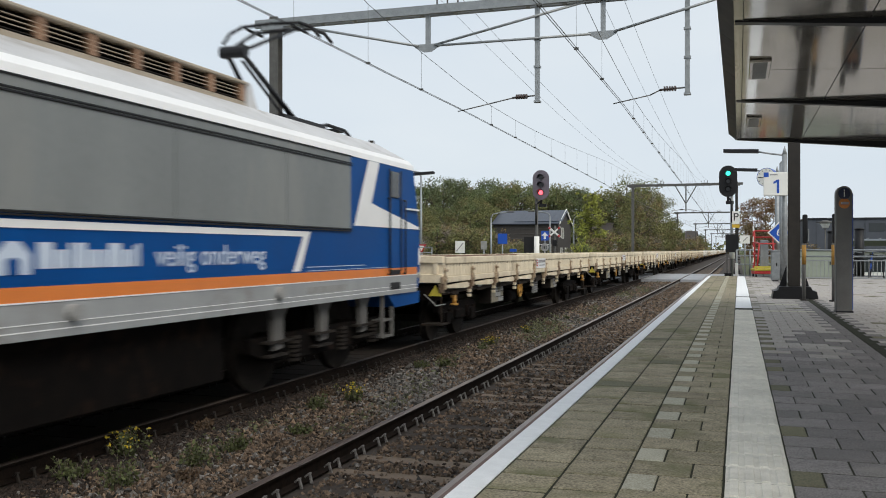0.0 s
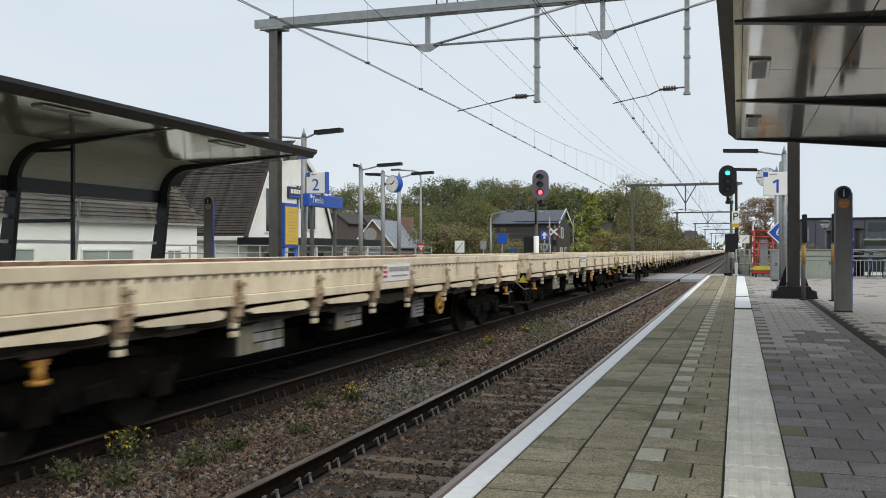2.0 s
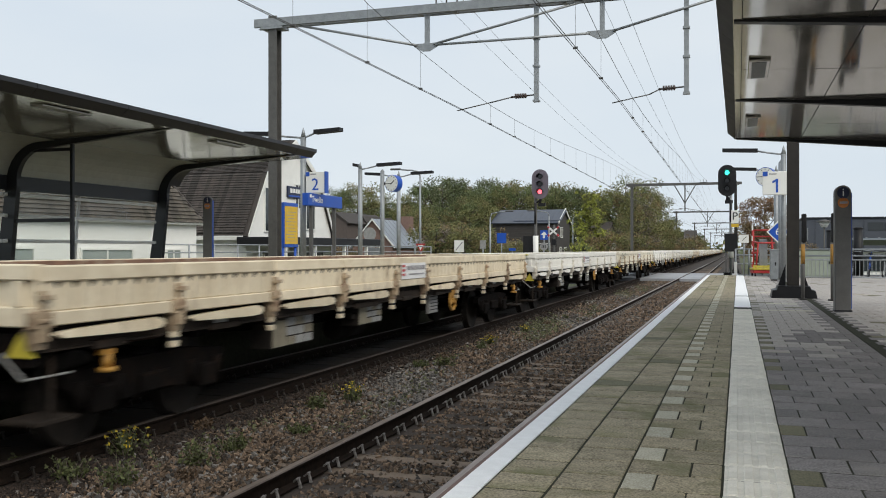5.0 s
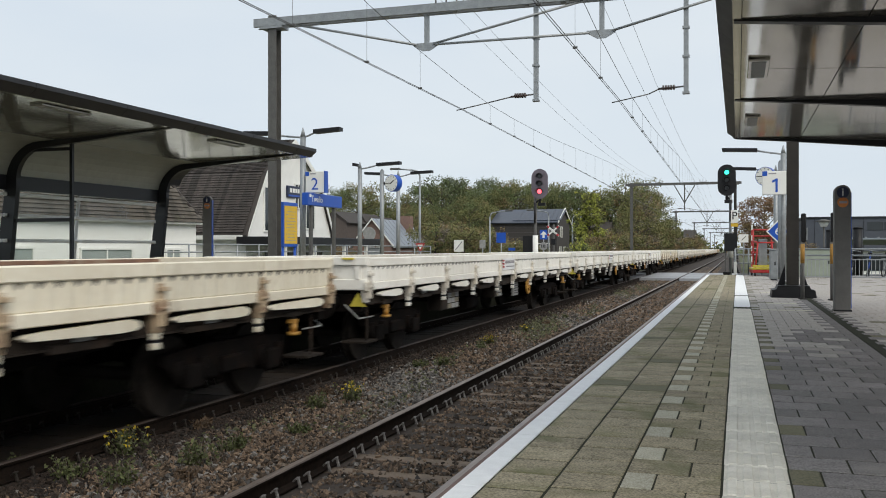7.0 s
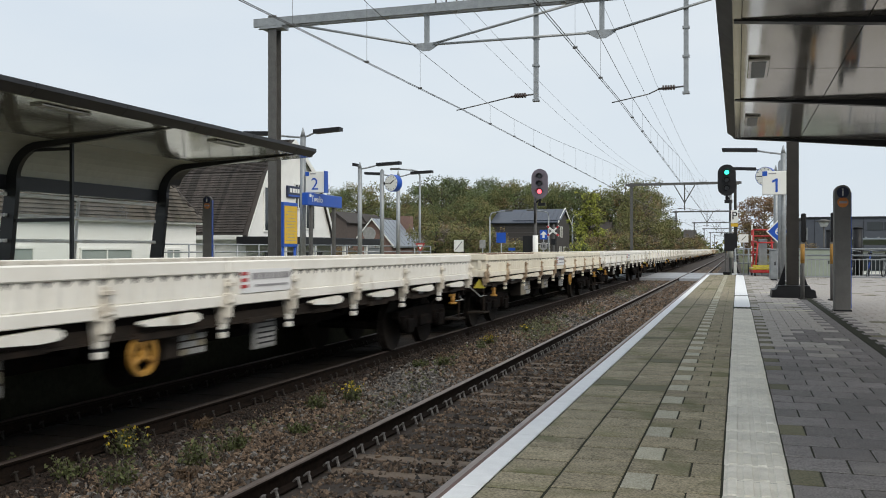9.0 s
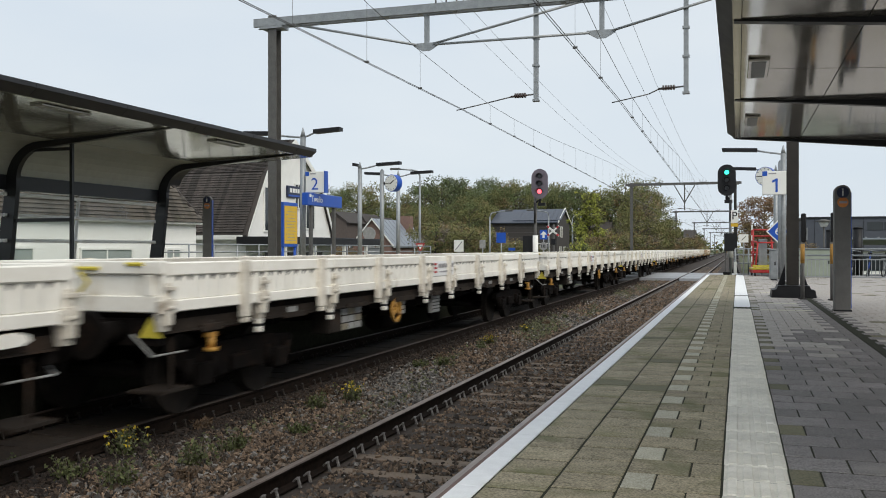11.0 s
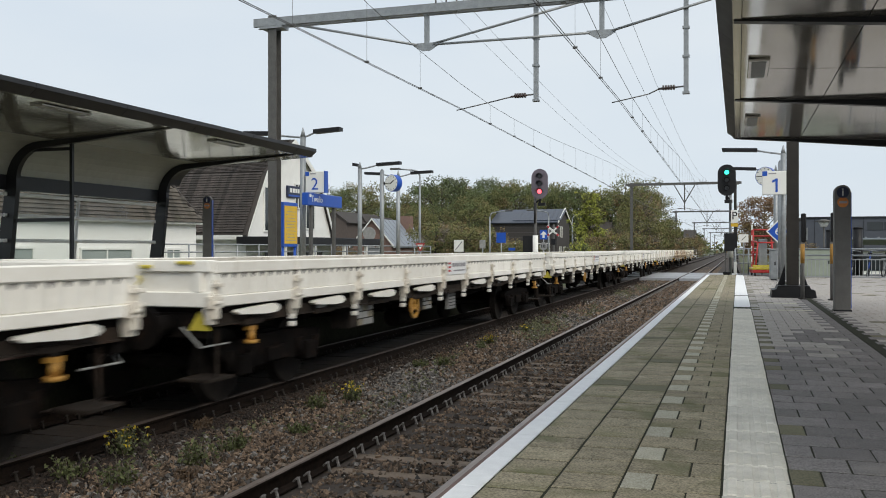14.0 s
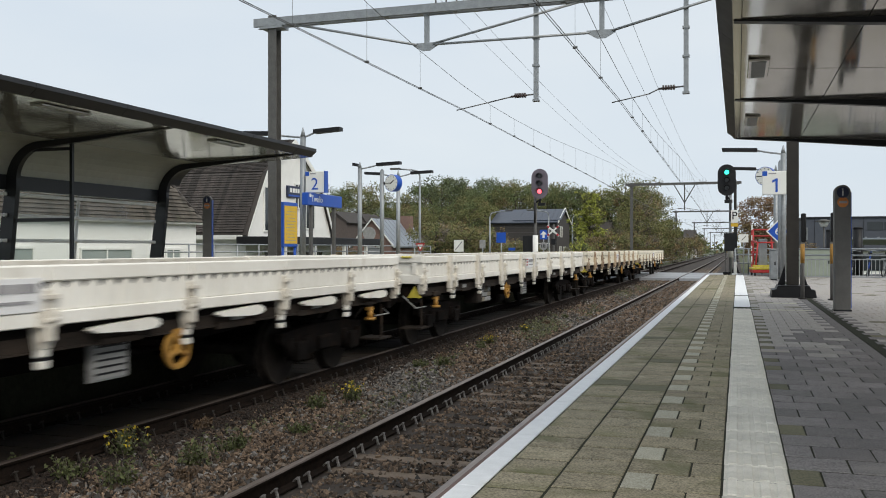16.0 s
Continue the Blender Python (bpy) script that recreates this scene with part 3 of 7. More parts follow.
def shelter(name, edge_x, back, y0, y1, soffit, label, ribs, glazed, Z, panel_len, lamps):
    """A roof that falls from its track edge to a curved back. back: +1 or -1, the way from the track edge to the back."""
    t = thing(name, label, "platform shelter", pose(edge_x, 0, 0), "platform shelters")
    def curve(off):
        # underside line from the track edge, over the bend, down to the foot
        pts = [(0.0, Z - off * 0.0)]
        pts.append((2.6, Z - 0.13))
        for k in range(0, 9):
            a = k / 8 * math.pi / 2
            pts.append((2.95 + math.sin(a) * 0.80, Z - 0.145 - (1 - math.cos(a)) * 0.80))
        pts.append((4.06, 0.0))
        return pts
    line = curve(0)
    n_roof = 9
    outer = [(p[0], p[1]) for p in line[:n_roof]]
    top = [(p[0] + 0.03, p[1] + 0.13 + 0.03 * max(0, 1 - p[0] / 2.6)) for p in outer]
    # underside in panels
    yy = y0
    while yy < y1 - 0.1:
        ye = min(y1, yy + panel_len)
        for seg in range(2):
            bm = BM()
            a, b = ((0.108, 1.2), (1.212, 2.6))[seg]
            za, zb = Z - 0.13 * a / 2.6, Z - 0.13 * b / 2.6
            extrude_profile(bm, [(back * a, za), (back * b, zb), (back * b, zb + 0.02), (back * a, za + 0.02)], "y", yy + 0.009, ye - 0.009)
            part("panel", bm, soffit, t)
        yy = ye
    bm = BM()
    extrude_profile(bm, [(back * 0.02, Z - 0.004), (back * 0.10, Z - 0.009), (back * 0.10, Z + 0.016), (back * 0.02, Z + 0.016)], "y", y0, y1)
    part("edge_trim", bm, soffit, t, "metal edge trim")
    bm = BM()
    cl = line[1:n_roof + 2]
    prof = [(back * p[0], p[1]) for p in cl] + [(back * (p[0] + 0.03), p[1] + 0.03) for p in cl[::-1]]
    extrude_profile(bm, prof, "y", y0, min(y1, ribs[-1] + 0.05))
    part("back_curve", bm, "soffit_back" if glazed else soffit, t)
    bm = BM()
    prof = [(back * p[0], p[1] + 0.024) for p in outer] + [(back * p[0], p[1]) for p in top[::-1]]
    extrude_profile(bm, prof, "y", y0 + 0.02, y1 - 0.02)
    part("roof", bm, "fascia", t)
    # fascia: leans outwards, in lengths
    yy = y0
    while yy < y1 - 0.1:
        ye = min(y1, yy + 2.05)
        bm = BM()
        extrude_profile(bm, [(back * 0.02, Z - 0.004), (back * -0.13, Z + 0.12), (back * -0.13, Z + 0.19), (back * 0.02, Z + 0.19)], "y", yy + 0.005, ye - 0.005)
        part("fascia_panel", bm, "fascia", t)
        yy = ye
    bm = BM()
    for y in (y0, y1):
        extrude_profile(bm, [(back * 0.0, Z - 0.002), (back * 2.6, Z - 0.135), (back * 2.6, Z + 0.02), (back * -0.125, Z + 0.195)], "y", y - 0.015, y + 0.015)
    part("end_fascia", bm, "black", t)
    for y in ribs:
        bm = BM()
        cen = [(0.03, Z - 0.004), (1.4, Z - 0.074)] + [(p[0] - 0.004, p[1] - 0.004) for p in line[1:]]
        cen[-1] = (4.11, 0.0)
        wide = [0.006, 0.03, 0.058] + [0.066 + 0.008 * i for i in range(9)] + [0.19]
        ins = []
        for i, p in enumerate(cen):
            q0, q1 = cen[max(0, i - 1)], cen[min(len(cen) - 1, i + 1)]
            d = Vector((q1[0] - q0[0], q1[1] - q0[1])).normalized()
            ins.append((p[0] + d[1] * wide[i] * 2, p[1] - d[0] * wide[i] * 2))
        prof = [(back * a, b) for a, b in cen] + [(back * a, max(0.0, b)) for a, b in ins[::-1]]
        extrude_profile(bm, prof, "y", y - 0.055, y + 0.055)
        part("rib", bm, "anthracite", t, "dark curved steel rib")
    # ceiling lamps
    for yy in lamps:
        bm = BM()
        za = Z - 0.13 * 0.3 / 2.6
        xa, xb = sorted((back * 0.18, back * 0.42))
        box(bm, xa, xb, yy - 0.55, yy + 0.55, za - 0.035, za - 0.003, 0.008)
        cl_ = part("ceiling_lamp", bm, soffit, t, "oblong ceiling lamp")
        bm = BM()
        box(bm, xa + 0.04, xb - 0.04, yy - 0.49, yy + 0.49, za - 0.04, za - 0.0355)
        part("diffuser", bm, "loco_grey", cl_)
    if glazed:
        for i in range(len(ribs) - 1):
            ya, yb = ribs[i] + 0.07, ribs[i + 1] - 0.07
            bm = BM()
            box(bm, min(back * 3.92, back * 3.94), max(back * 3.92, back * 3.94), ya, yb, 0.25, 2.24)
            part("pane", bm, "glass", t, "clear glass back wall").visible_shadow = False
            bm = BM()
            box(bm, min(back * 3.71, back * 3.97), max(back * 3.71, back * 3.97), ya, yb, 2.24, 2.53)
            part("head_rail", bm, "anthracite", t)
            for z in (1.255, 1.75, 2.16):
                bm = BM()
                box(bm, *sorted((back * 3.70, back * 3.76)), ya - 0.2, yb - 0.1, z - 0.035, z + 0.035, 0.012)
                part("lean_rail", bm, "galv_pale", t, "pale galvanised lean rail")
            ym = ya + (yb - ya) * 0.42
            bm = BM()
            tube(bm, (back * 3.98, ym, 0.0), (back * 3.78, ym, 2.26), 0.035, n=8)
            part("rail_post", bm, "galv_pale", t)
        for y in ribs[2:3]:
            # glazed cross screen at a rib
            bm = BM()
            box(bm, min(back * 2.2, back * 2.26), max(back * 2.2, back * 2.26), y - 0.03, y + 0.03, 0, 3.16)
            box(bm, min(back * 2.26, back * 3.76), max(back * 2.26, back * 3.76), y - 0.02, y + 0.02, 1.61, 1.68)
            box(bm, min(back * 2.26, back * 3.76), max(back * 2.26, back * 3.76), y - 0.02, y + 0.02, 0.1, 0.16)
            box(bm, min(back * 2.26, back * 3.62), max(back * 2.26, back * 3.62), y - 0.02, y + 0.02, 2.96, 3.02)
            part("screen_frame", bm, "anthracite", t)
            bm = BM()
            box(bm, min(back * 2.26, back * 3.76), max(back * 2.26, back * 3.76), y - 0.006, y + 0.006, 0.16, 2.96)
            part("screen_pane", bm, "glass", t).visible_shadow = False
    return t


shelter("platform_shelter", -0.065, 1, 1.80, 18.88, "soffit", "platform shelter with glossy grey metal soffit and dark fascia", [4.35, 9.12, 13.95, 18.8], False, 3.28, 2.44, (6.7, 11.45, 16.1))
shelter("platform_shelter", -9.75, -1, 2.4, 19.72, "soffit_pale", "platform shelter with pale curved soffit and glass back", [4.40, 9.25, 14.10, 18.93], True, 3.30, 2.44, (6.8, 11.6, 16.4))

# ---- the train ----
SPEED = 25.6                  # metres a second, towards the camera
WAGON_L, GAP0 = 19.42, -2.53  # length over couplings; centre of the first coupling at the start


def run(ob, s0):
    """Carries a vehicle along the far track at an even speed."""
    walk(ob, [(t, pose(T2, s0 - SPEED * t, RAIL_Z)) for t in (0.0, 4.0, 8.0, 12.0, 16.0)])


MOVERS = []
POSTS = (-9.0, -7.05, -5.0, -2.9, -0.8, 0.8, 2.9, 5.0, 7.05, 9.0)


SIDE_TOP = 1.765   # top of the dropsides above the rails


def side_board(y0, y1, s):
    """One dropside: a wide top rim, pressed fields with a row of slots under the rim, a ledge and a bottom lip. s: +1 or -1, the side that it faces."""
    bm = BM()
    xo = s * 1.46
    def bx(xa, xb, ya, yb, za, zb, bev=0.0, mi=0):
        box(bm, min(xa, xb), max(xa, xb), ya, yb, za, zb, bev, mi)
    bx(xo - s * 0.095, xo - s * 0.085, y0, y1, 1.27, SIDE_TOP - 0.012, 0.0, 2)      # lining
    bx(xo - s * 0.082, xo - s * 0.055, y0, y1, 1.27, SIDE_TOP - 0.03, 0.0, 1)       # dark strip behind the slots: their shade as colour
    bx(xo - s * 0.083, xo + s * 0.012, y0, y1, 1.622, SIDE_TOP, 0.014)
    bx(xo - s * 0.05, xo + s * 0.010, y0, y1, 1.25, 1.372, 0.010)
    bx(xo - s * 0.054, xo - s * 0.026, y0, y1, 1.37, 1.562)
    n = max(2, round((y1 - y0) / 0.225))
    for i in range(n):
        y, w = y0 + (i + 0.5) * (y1 - y0) / n, (y1 - y0) / n / 2
        q = w * 0.55
        v = [(xo - s * 0.027, y - w * 0.97, 1.373), (xo - s * 0.027, y + w * 0.97, 1.373), (xo - s * 0.027, y + w * 0.97, 1.562), (xo - s * 0.027, y - w * 0.97, 1.562),
             (xo - s * 0.010, y - q, 1.385), (xo - s * 0.010, y + q, 1.385), (xo - s * 0.010, y + q, 1.621), (xo - s * 0.010, y - q, 1.621),
             (xo - s * 0.052, y - q, 1.621), (xo - s * 0.052, y + q, 1.621)]
        v = [bm.verts.new(p) for p in v]
        fs = [bm.faces.new([v[k] for k in g]) for g in ((4, 5, 6, 7), (0, 1, 5, 4), (1, 2, 6, 5), (3, 0, 4, 7), (7, 6, 9, 8))]
        bmesh.ops.recalc_face_normals(bm, faces=fs)
    return bm


def stanchion(tall):
    bm = BM()
    box(bm, 1.44, 1.50, -0.055, 0.055, 1.12, 1.40, 0.008)
    box(bm, 1.42, 1.485, -0.13, 0.13, 1.235, 1.38, 0.01)
    box(bm, 1.455, 1.52, -0.05, 0.09, 1.475, 1.52, 0.006)
    box(bm, 1.455, 1.49, -0.035, 0.035, 1.38, 1.555, 0.006)
    tube(bm, (1.50, -0.07, 1.30), (1.50, 0.07, 1.30), 0.022, n=8)
    for y in (-0.09, 0.09):
        tube(bm, (1.48, y, 1.34), (1.497, y, 1.34), 0.018, n=6)
    extrude_profile(bm, [(-0.10, 1.24), (0.10, 1.24), (0.055, 1.06), (-0.055, 1.06)], "x", 1.37, 1.45)
    if tall:
        box(bm, 1.44, 1.53, -0.54, -0.38, 1.10, SIDE_TOP + 0.012, 0.015)
        box(bm, 1.44, 1.525, -0.52, -0.40, 1.04, 1.10, 0.01)
    return bm


def flap(long):
    """A folded-down stake under the sill: a long pale bar, thin at one end and rounded at the other."""
    bm = BM()
    a, b = (-0.78, 0.74) if long else (-0.50, 0.52)
    extrude_profile(bm, [(a, 1.165), (a + 0.08, 1.135), (b - 0.30, 1.105), (b - 0.08, 1.115), (b, 1.15), (b - 0.02, 1.195), (b - 0.14, 1.225), (a + 0.3, 1.205), (a + 0.03, 1.19)], "x", 1.39, 1.47)
    return bm


def stake_end():
    bm = BM()
    box(bm, 1.36, 1.44, -0.05, 0.05, 0.985, 1.06, 0.01, mi=0)
    box(bm, 1.365, 1.435, -0.045, 0.045, 0.955, 0.985, 0, mi=1)
    box(bm, 1.36, 1.44, -0.05, 0.05, 0.885, 0.955, 0.01, mi=0)
    box(bm, 1.37, 1.43, -0.035, 0.035, 1.06, 1.13, 0, mi=1)
    return bm


def handwheel():
    bm = BM()
    ring(bm, (0, 0, 0), (1, 0, 0), 0.215, 0.165, 0.022, n=28)
    for k in range(3):
        a = radians(90 + 120 * k)
        tube(bm, (0, 0, 0), (0, math.cos(a) * 0.18, math.sin(a) * 0.18), 0.03, 0.026, n=8)
    ring(bm, (0, 0, 0), (1, 0, 0), 0.05, 0, 0.035, n=14)
    return bm


def bogie(wheel_y=(-0.9, 0.9)):
    """Frame with spring groups, axle boxes and four wheels: parts for one bogie, round its own centre."""
    out = []
    bm = BM()
    for s in (-1, 1):
        xa, xb = sorted((s * 0.98, s * 1.10))
        extrude_profile(bm, [(-1.35, 0.62), (-1.2, 0.50), (-0.55, 0.40), (0.55, 0.40), (1.2, 0.50), (1.35, 0.62), (1.35, 0.74), (0.6, 0.80), (-0.6, 0.80), (-1.35, 0.74)], "x", xa, xb)
        for y in wheel_y:
            box(bm, *sorted((s * 1.0, s * 1.2)), y - 0.16, y + 0.16, 0.34, 0.60, 0.02)
            for d in (-0.25, 0.25):
                tube(bm, (s * 1.1, y + d, 0.42), (s * 1.1, y + d, 0.66), 0.075, n=10)
        box(bm, *sorted((s * 1.02, s * 1.16)), -0.28, 0.28, 0.42, 0.62, 0.02)
    box(bm, -1.0, 1.0, -0.22, 0.22, 0.55, 0.85, 0.02)
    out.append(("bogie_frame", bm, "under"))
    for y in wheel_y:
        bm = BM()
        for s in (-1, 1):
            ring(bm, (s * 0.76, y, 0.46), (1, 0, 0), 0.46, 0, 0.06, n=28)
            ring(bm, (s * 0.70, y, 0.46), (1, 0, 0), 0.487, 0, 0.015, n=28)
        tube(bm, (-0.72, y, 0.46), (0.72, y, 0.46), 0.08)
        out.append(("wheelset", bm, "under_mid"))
    return out


def wagon(paint, worn, label, tall=False, wheel_y=2.5, grid_y=1.85, boxes=((-0.55, 0.25, 0.7, 1.0), (-4.7, -3.5, 0.64, 1.02)), plate=True, hose=True, tag=False):
    t = thing("flat_wagon", label, "wagon", group="wagons of the train")
    bm = BM()
    box(bm, -1.36, 1.36, -8.95, 8.95, 1.16, 1.25)
    for s in (-1, 1):
        extrude_profile(bm, [(-6.0, 1.16), (-5.2, 0.85), (-3.2, 0.74), (3.2, 0.74), (5.2, 0.85), (6.0, 1.16)], "x", *sorted((s * 0.55, s * 0.66)))
    for y in (-8.8, -6.3, -3.0, 0, 3.0, 6.3, 8.8):
        box(bm, -1.22, 1.22, y - 0.09, y + 0.09, 0.92, 1.16)
    part("underframe", bm, "under", t, "grimy steel underframe with shade in its colour")
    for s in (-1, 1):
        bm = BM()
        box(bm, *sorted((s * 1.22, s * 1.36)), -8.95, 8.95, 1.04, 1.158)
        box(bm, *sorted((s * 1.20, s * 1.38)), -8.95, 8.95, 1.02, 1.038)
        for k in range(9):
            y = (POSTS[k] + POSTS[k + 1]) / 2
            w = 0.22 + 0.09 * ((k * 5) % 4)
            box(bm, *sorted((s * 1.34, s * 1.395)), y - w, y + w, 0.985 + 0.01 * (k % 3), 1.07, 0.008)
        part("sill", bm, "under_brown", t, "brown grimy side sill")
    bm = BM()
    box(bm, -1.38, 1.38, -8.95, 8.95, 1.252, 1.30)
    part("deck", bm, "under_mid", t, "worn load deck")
    meshes = {}
    for s in (-1, 1):
        for i in range(len(POSTS) - 1):
            y0, y1 = POSTS[i] + 0.012, POSTS[i + 1] - 0.012
            key = (s, round(y1 - y0, 3))
            if key not in meshes:
                d = (y1 - y0) / 2
                meshes[key] = mesh_of(side_board(-d, d, s), [paint, "slot_shade", "rust_inner" if worn == "cream_rusty" else worn], "side_board")
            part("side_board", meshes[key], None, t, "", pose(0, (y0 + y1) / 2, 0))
    ms, me_, mf, mk = mesh_of(stanchion(tall), worn, "stanchion"), mesh_of(stanchion(False), worn, "stanchion"), mesh_of(flap(worn == "cream_rusty"), paint, "flap"), mesh_of(stake_end(), [paint, "black"], "stake_end")
    turn = Matrix.Rotation(math.pi, 4, "Z")
    for s in (1, -1):
        for i, y in enumerate(POSTS):
            m = pose(0, y, 0) @ (turn if s < 0 else Matrix())
            part("stanchion", ms if 0 < i < 9 else me_, None, t, "", m)
            if 0 < i < 9:
                part("stake_end", mk, None, t, "black and white stake end" if i == 1 else "", m)
            if i < 9 and i != 4 and not tall:
                part("stowed_stake", mf, None, t, "", pose(0, (y + POSTS[i + 1]) / 2, 0) @ (turn if s < 0 else Matrix()))
    for s in (-1, 1):
        bm = BM()
        ya, yb = sorted((s * 9.05, s * 8.98))
        box(bm, -1.46, 1.46, ya, yb, 1.27, SIDE_TOP - 0.02)
        box(bm, -1.46, 1.46, *sorted((s * 9.10, s * 8.96)), 1.64, SIDE_TOP + 0.012, 0.012)
        box(bm, -1.46, 1.46, *sorted((s * 9.085, s * 9.05)), 1.25, 1.42, 0.01)
        for x in (-1.3, -0.45, 0.45, 1.3):
            box(bm, x - 0.05, x + 0.05, *sorted((s * 9.09, s * 9.05)), 1.42, 1.64, 0.008)
        part("end_board", bm, paint, t)
        bm = BM()
        box(bm, -1.35, 1.35, *sorted((s * 9.0, s * 8.86)), 0.90, 1.18, 0.01)
        part("headstock", bm, "under", t)
        for x in (-0.875, 0.875):
            bm = BM()
            tube(bm, (x, s * 9.0, 1.05), (x, s * 9.45, 1.05), 0.11, n=14)
            ring(bm, (x, s * 9.5, 1.05), (0, 1, 0), 0.24, 0, 0.025, n=20)
            part("buffer", bm, "under", t)
        bm = BM()
        tube(bm, (0, s * 9.0, 1.0), (0, s * 9.62, 0.98), 0.04, n=8)
        tube(bm, (0.35, s * 9.0, 0.95), (0.25, s * 9.45, 0.62), 0.025, n=8)
        part("coupling", bm, "under", t)
        bm = BM()
        tube(bm, (1.05, s * 9.02, 1.02), (1.3, s * 9.02, 0.80), 0.012, n=6)
        tube(bm, (1.3, s * 9.02, 0.80), (1.3, s * 8.45, 0.80), 0.012, n=6)
        part("shunter_handle", bm, "plate", t)
        bm = BM()
        box(bm, 0.95, 1.38, *sorted((s * 8.95, s * 8.45)), 0.40, 0.43)
        tube(bm, (1.3, s * 8.7, 0.42), (1.3, s * 8.7, 0.98), 0.02, n=6)
        part("step", bm, "under_brown", t, "grimy footstep")
        bm = BM()
        tube(bm, (1.37, s * 8.05, 0.92), (1.37, s * 8.05, 0.80), 0.045, n=10)
        tube(bm, (1.37, s * 8.05, 0.80), (1.37, s * 8.05, 0.76), 0.085, n=12)
        box(bm, 1.31, 1.40, s * 8.05 - 0.07, s * 8.05 + 0.07, 0.92, 0.97)
        part("tow_hook", bm, "wheel_yellow", t, "ochre tow hook")
        bm = BM()
        tube(bm, (1.36, s * 8.05, 0.97), (1.33, s * 8.05, 1.1), 0.05, n=8)
        part("bracket", bm, "under_mid", t)
        for y in (6.95 * s,):
            made = bogie()
            b = part(made[0][0], made[0][1], made[0][2], t, "", pose(0, y, 0))
            for nm, bmm, mm in made[1:]:
                part(nm, bmm, mm, b)
    bm = BM()
    extrude_profile(bm, [(1.14, 0.99), (1.42, 0.99), (1.28, 1.21)], "y", -9.03, -9.01)
    part("warning_triangle", bm, "buff_yellow", t, "yellow warning triangle")
    if hose:
        bm = BM()
        pts = [(0.50, -9.14, 1.66), (0.62, -9.16, 1.56), (0.50, -9.16, 1.44), (0.25, -9.14, 1.34), (0.05, -9.12, 1.30)]
        for a, b in zip(pts, pts[1:]):
            tube(bm, a, b, 0.016, n=6)
        tube(bm, (0.30, -9.12, 1.70), (0.72, -9.12, 1.70), 0.02, n=6)
        part("brake_hose", bm, "buff_yellow", t, "yellow hose and grab rail")
        bm = BM()
        tube(bm, (1.05, -9.11, 1.745), (1.25, -9.11, 1.745), 0.02, n=6)
        part("grab_rail", bm, "buff_yellow", t, "short yellow grab rail")
    hw = part("handwheel", handwheel(), "wheel_yellow", t, "ochre brake handwheel", pose(1.36, wheel_y, 0.85))
    bm = BM()
    tube(bm, (0.7, wheel_y, 0.85), (1.34, wheel_y, 0.85), 0.03, n=8)
    box(bm, 0.66, 0.8, wheel_y - 0.1, wheel_y + 0.1, 0.75, 1.02)
    part("brake_spindle", bm, "under", t)
    bm = BM()
    box(bm, 1.17, 1.22, grid_y - 0.27, grid_y + 0.27, 0.64, 1.04)
    box(bm, 1.222, 1.232, grid_y - 0.24, grid_y + 0.24, 0.66, 1.0)
    g = part("data_grid", bm, "plate", t, "grey data panel with ruled lines")
    for k in range(5):
        bm = BM()
        z = 0.70 + k * 0.065
        box(bm, 1.234, 1.238, grid_y - 0.22, grid_y + 0.22, z, z + 0.02)
        part("ruled_line", bm, "black", g)
    for a, b, z0, z1 in boxes:
        bm = BM()
        box(bm, 0.95, 1.25, a, b, z0, z1, 0.012)
        bx = part("equipment_box", bm, "under_mid", t, "grimy equipment box with pale panels")
        w = (b - a - 0.06) / 4
        bm = BM()
        box(bm, 1.252, 1.266, a + 0.02, a + 0.02 + w * 1.3, z0 + 0.02, z1 - 0.05, 0.004)
        part("cover", bm, "plate_cream" if worn == "cream_rusty" else "under_brown", bx, "weathered cover plate")
        for c in range(3):
            for k in range(3):
                bm = BM()
                ya = a + 0.04 + w * (1.3 + 0.9 * c)
                z, dz = z0 + 0.025 + k * (z1 - z0 - 0.04) / 3, (z1 - z0 - 0.04) / 3 - 0.02
                box(bm, 1.252, 1.260, ya, ya + w * 0.82, z, z + dz)
                part("label_plate", bm, "plate" if (c + k) % 3 else "plate_cream", bx)
    if plate:
        bm = BM()
        box(bm, 1.473, 1.479, -0.55, 0.72, 1.38, 1.66)
        pl = part("name_plate", bm, "loco_white", t, "white plate with grey marks and red bars")
        for k in range(3):
            bm = BM()
            box(bm, 1.482, 1.486, -0.53, -0.38, 1.44 + k * 0.075, 1.48 + k * 0.075)
            part("red_bar", bm, "red", pl)
        for k, (a, b) in enumerate(((-0.28, -0.12), (-0.09, 0.06), (0.09, 0.2), (0.23, 0.36), (0.39, 0.5), (0.52, 0.66))):
            bm = BM()
            box(bm, 1.482, 1.486, a, b, 1.54, 1.615)
            part("mark", bm, "mark", pl)
        bm = BM()
        box(bm, 1.482, 1.486, -0.2, 0.6, 1.45, 1.475)
        part("mark", bm, "mark", pl)
    if tag:
        for k in range(13):
            bm = BM()
            y, z = -8.55 + 0.15 * k, (1.48, 1.60, 1.42, 1.55, 1.66, 1.45, 1.58)[k % 7]
            dy, dz = (0.05, 0.10, 0.07, 0.04, 0.09)[k % 5], (0.09, 0.05, 0.06, 0.11)[k % 4]
            d = 1.4735 if z + dz > 1.62 or z - dz < 1.375 else 1.4525
            extrude_profile(bm, [(y - dy, z - dz * 0.4), (y - dy * 0.3, z - dz * 0.8), (y + dy, z + dz * 0.2), (y + dy * 0.6, z + dz * 0.75), (y - dy * 0.4, z + dz * 0.6)], "x", d - 0.002, d)
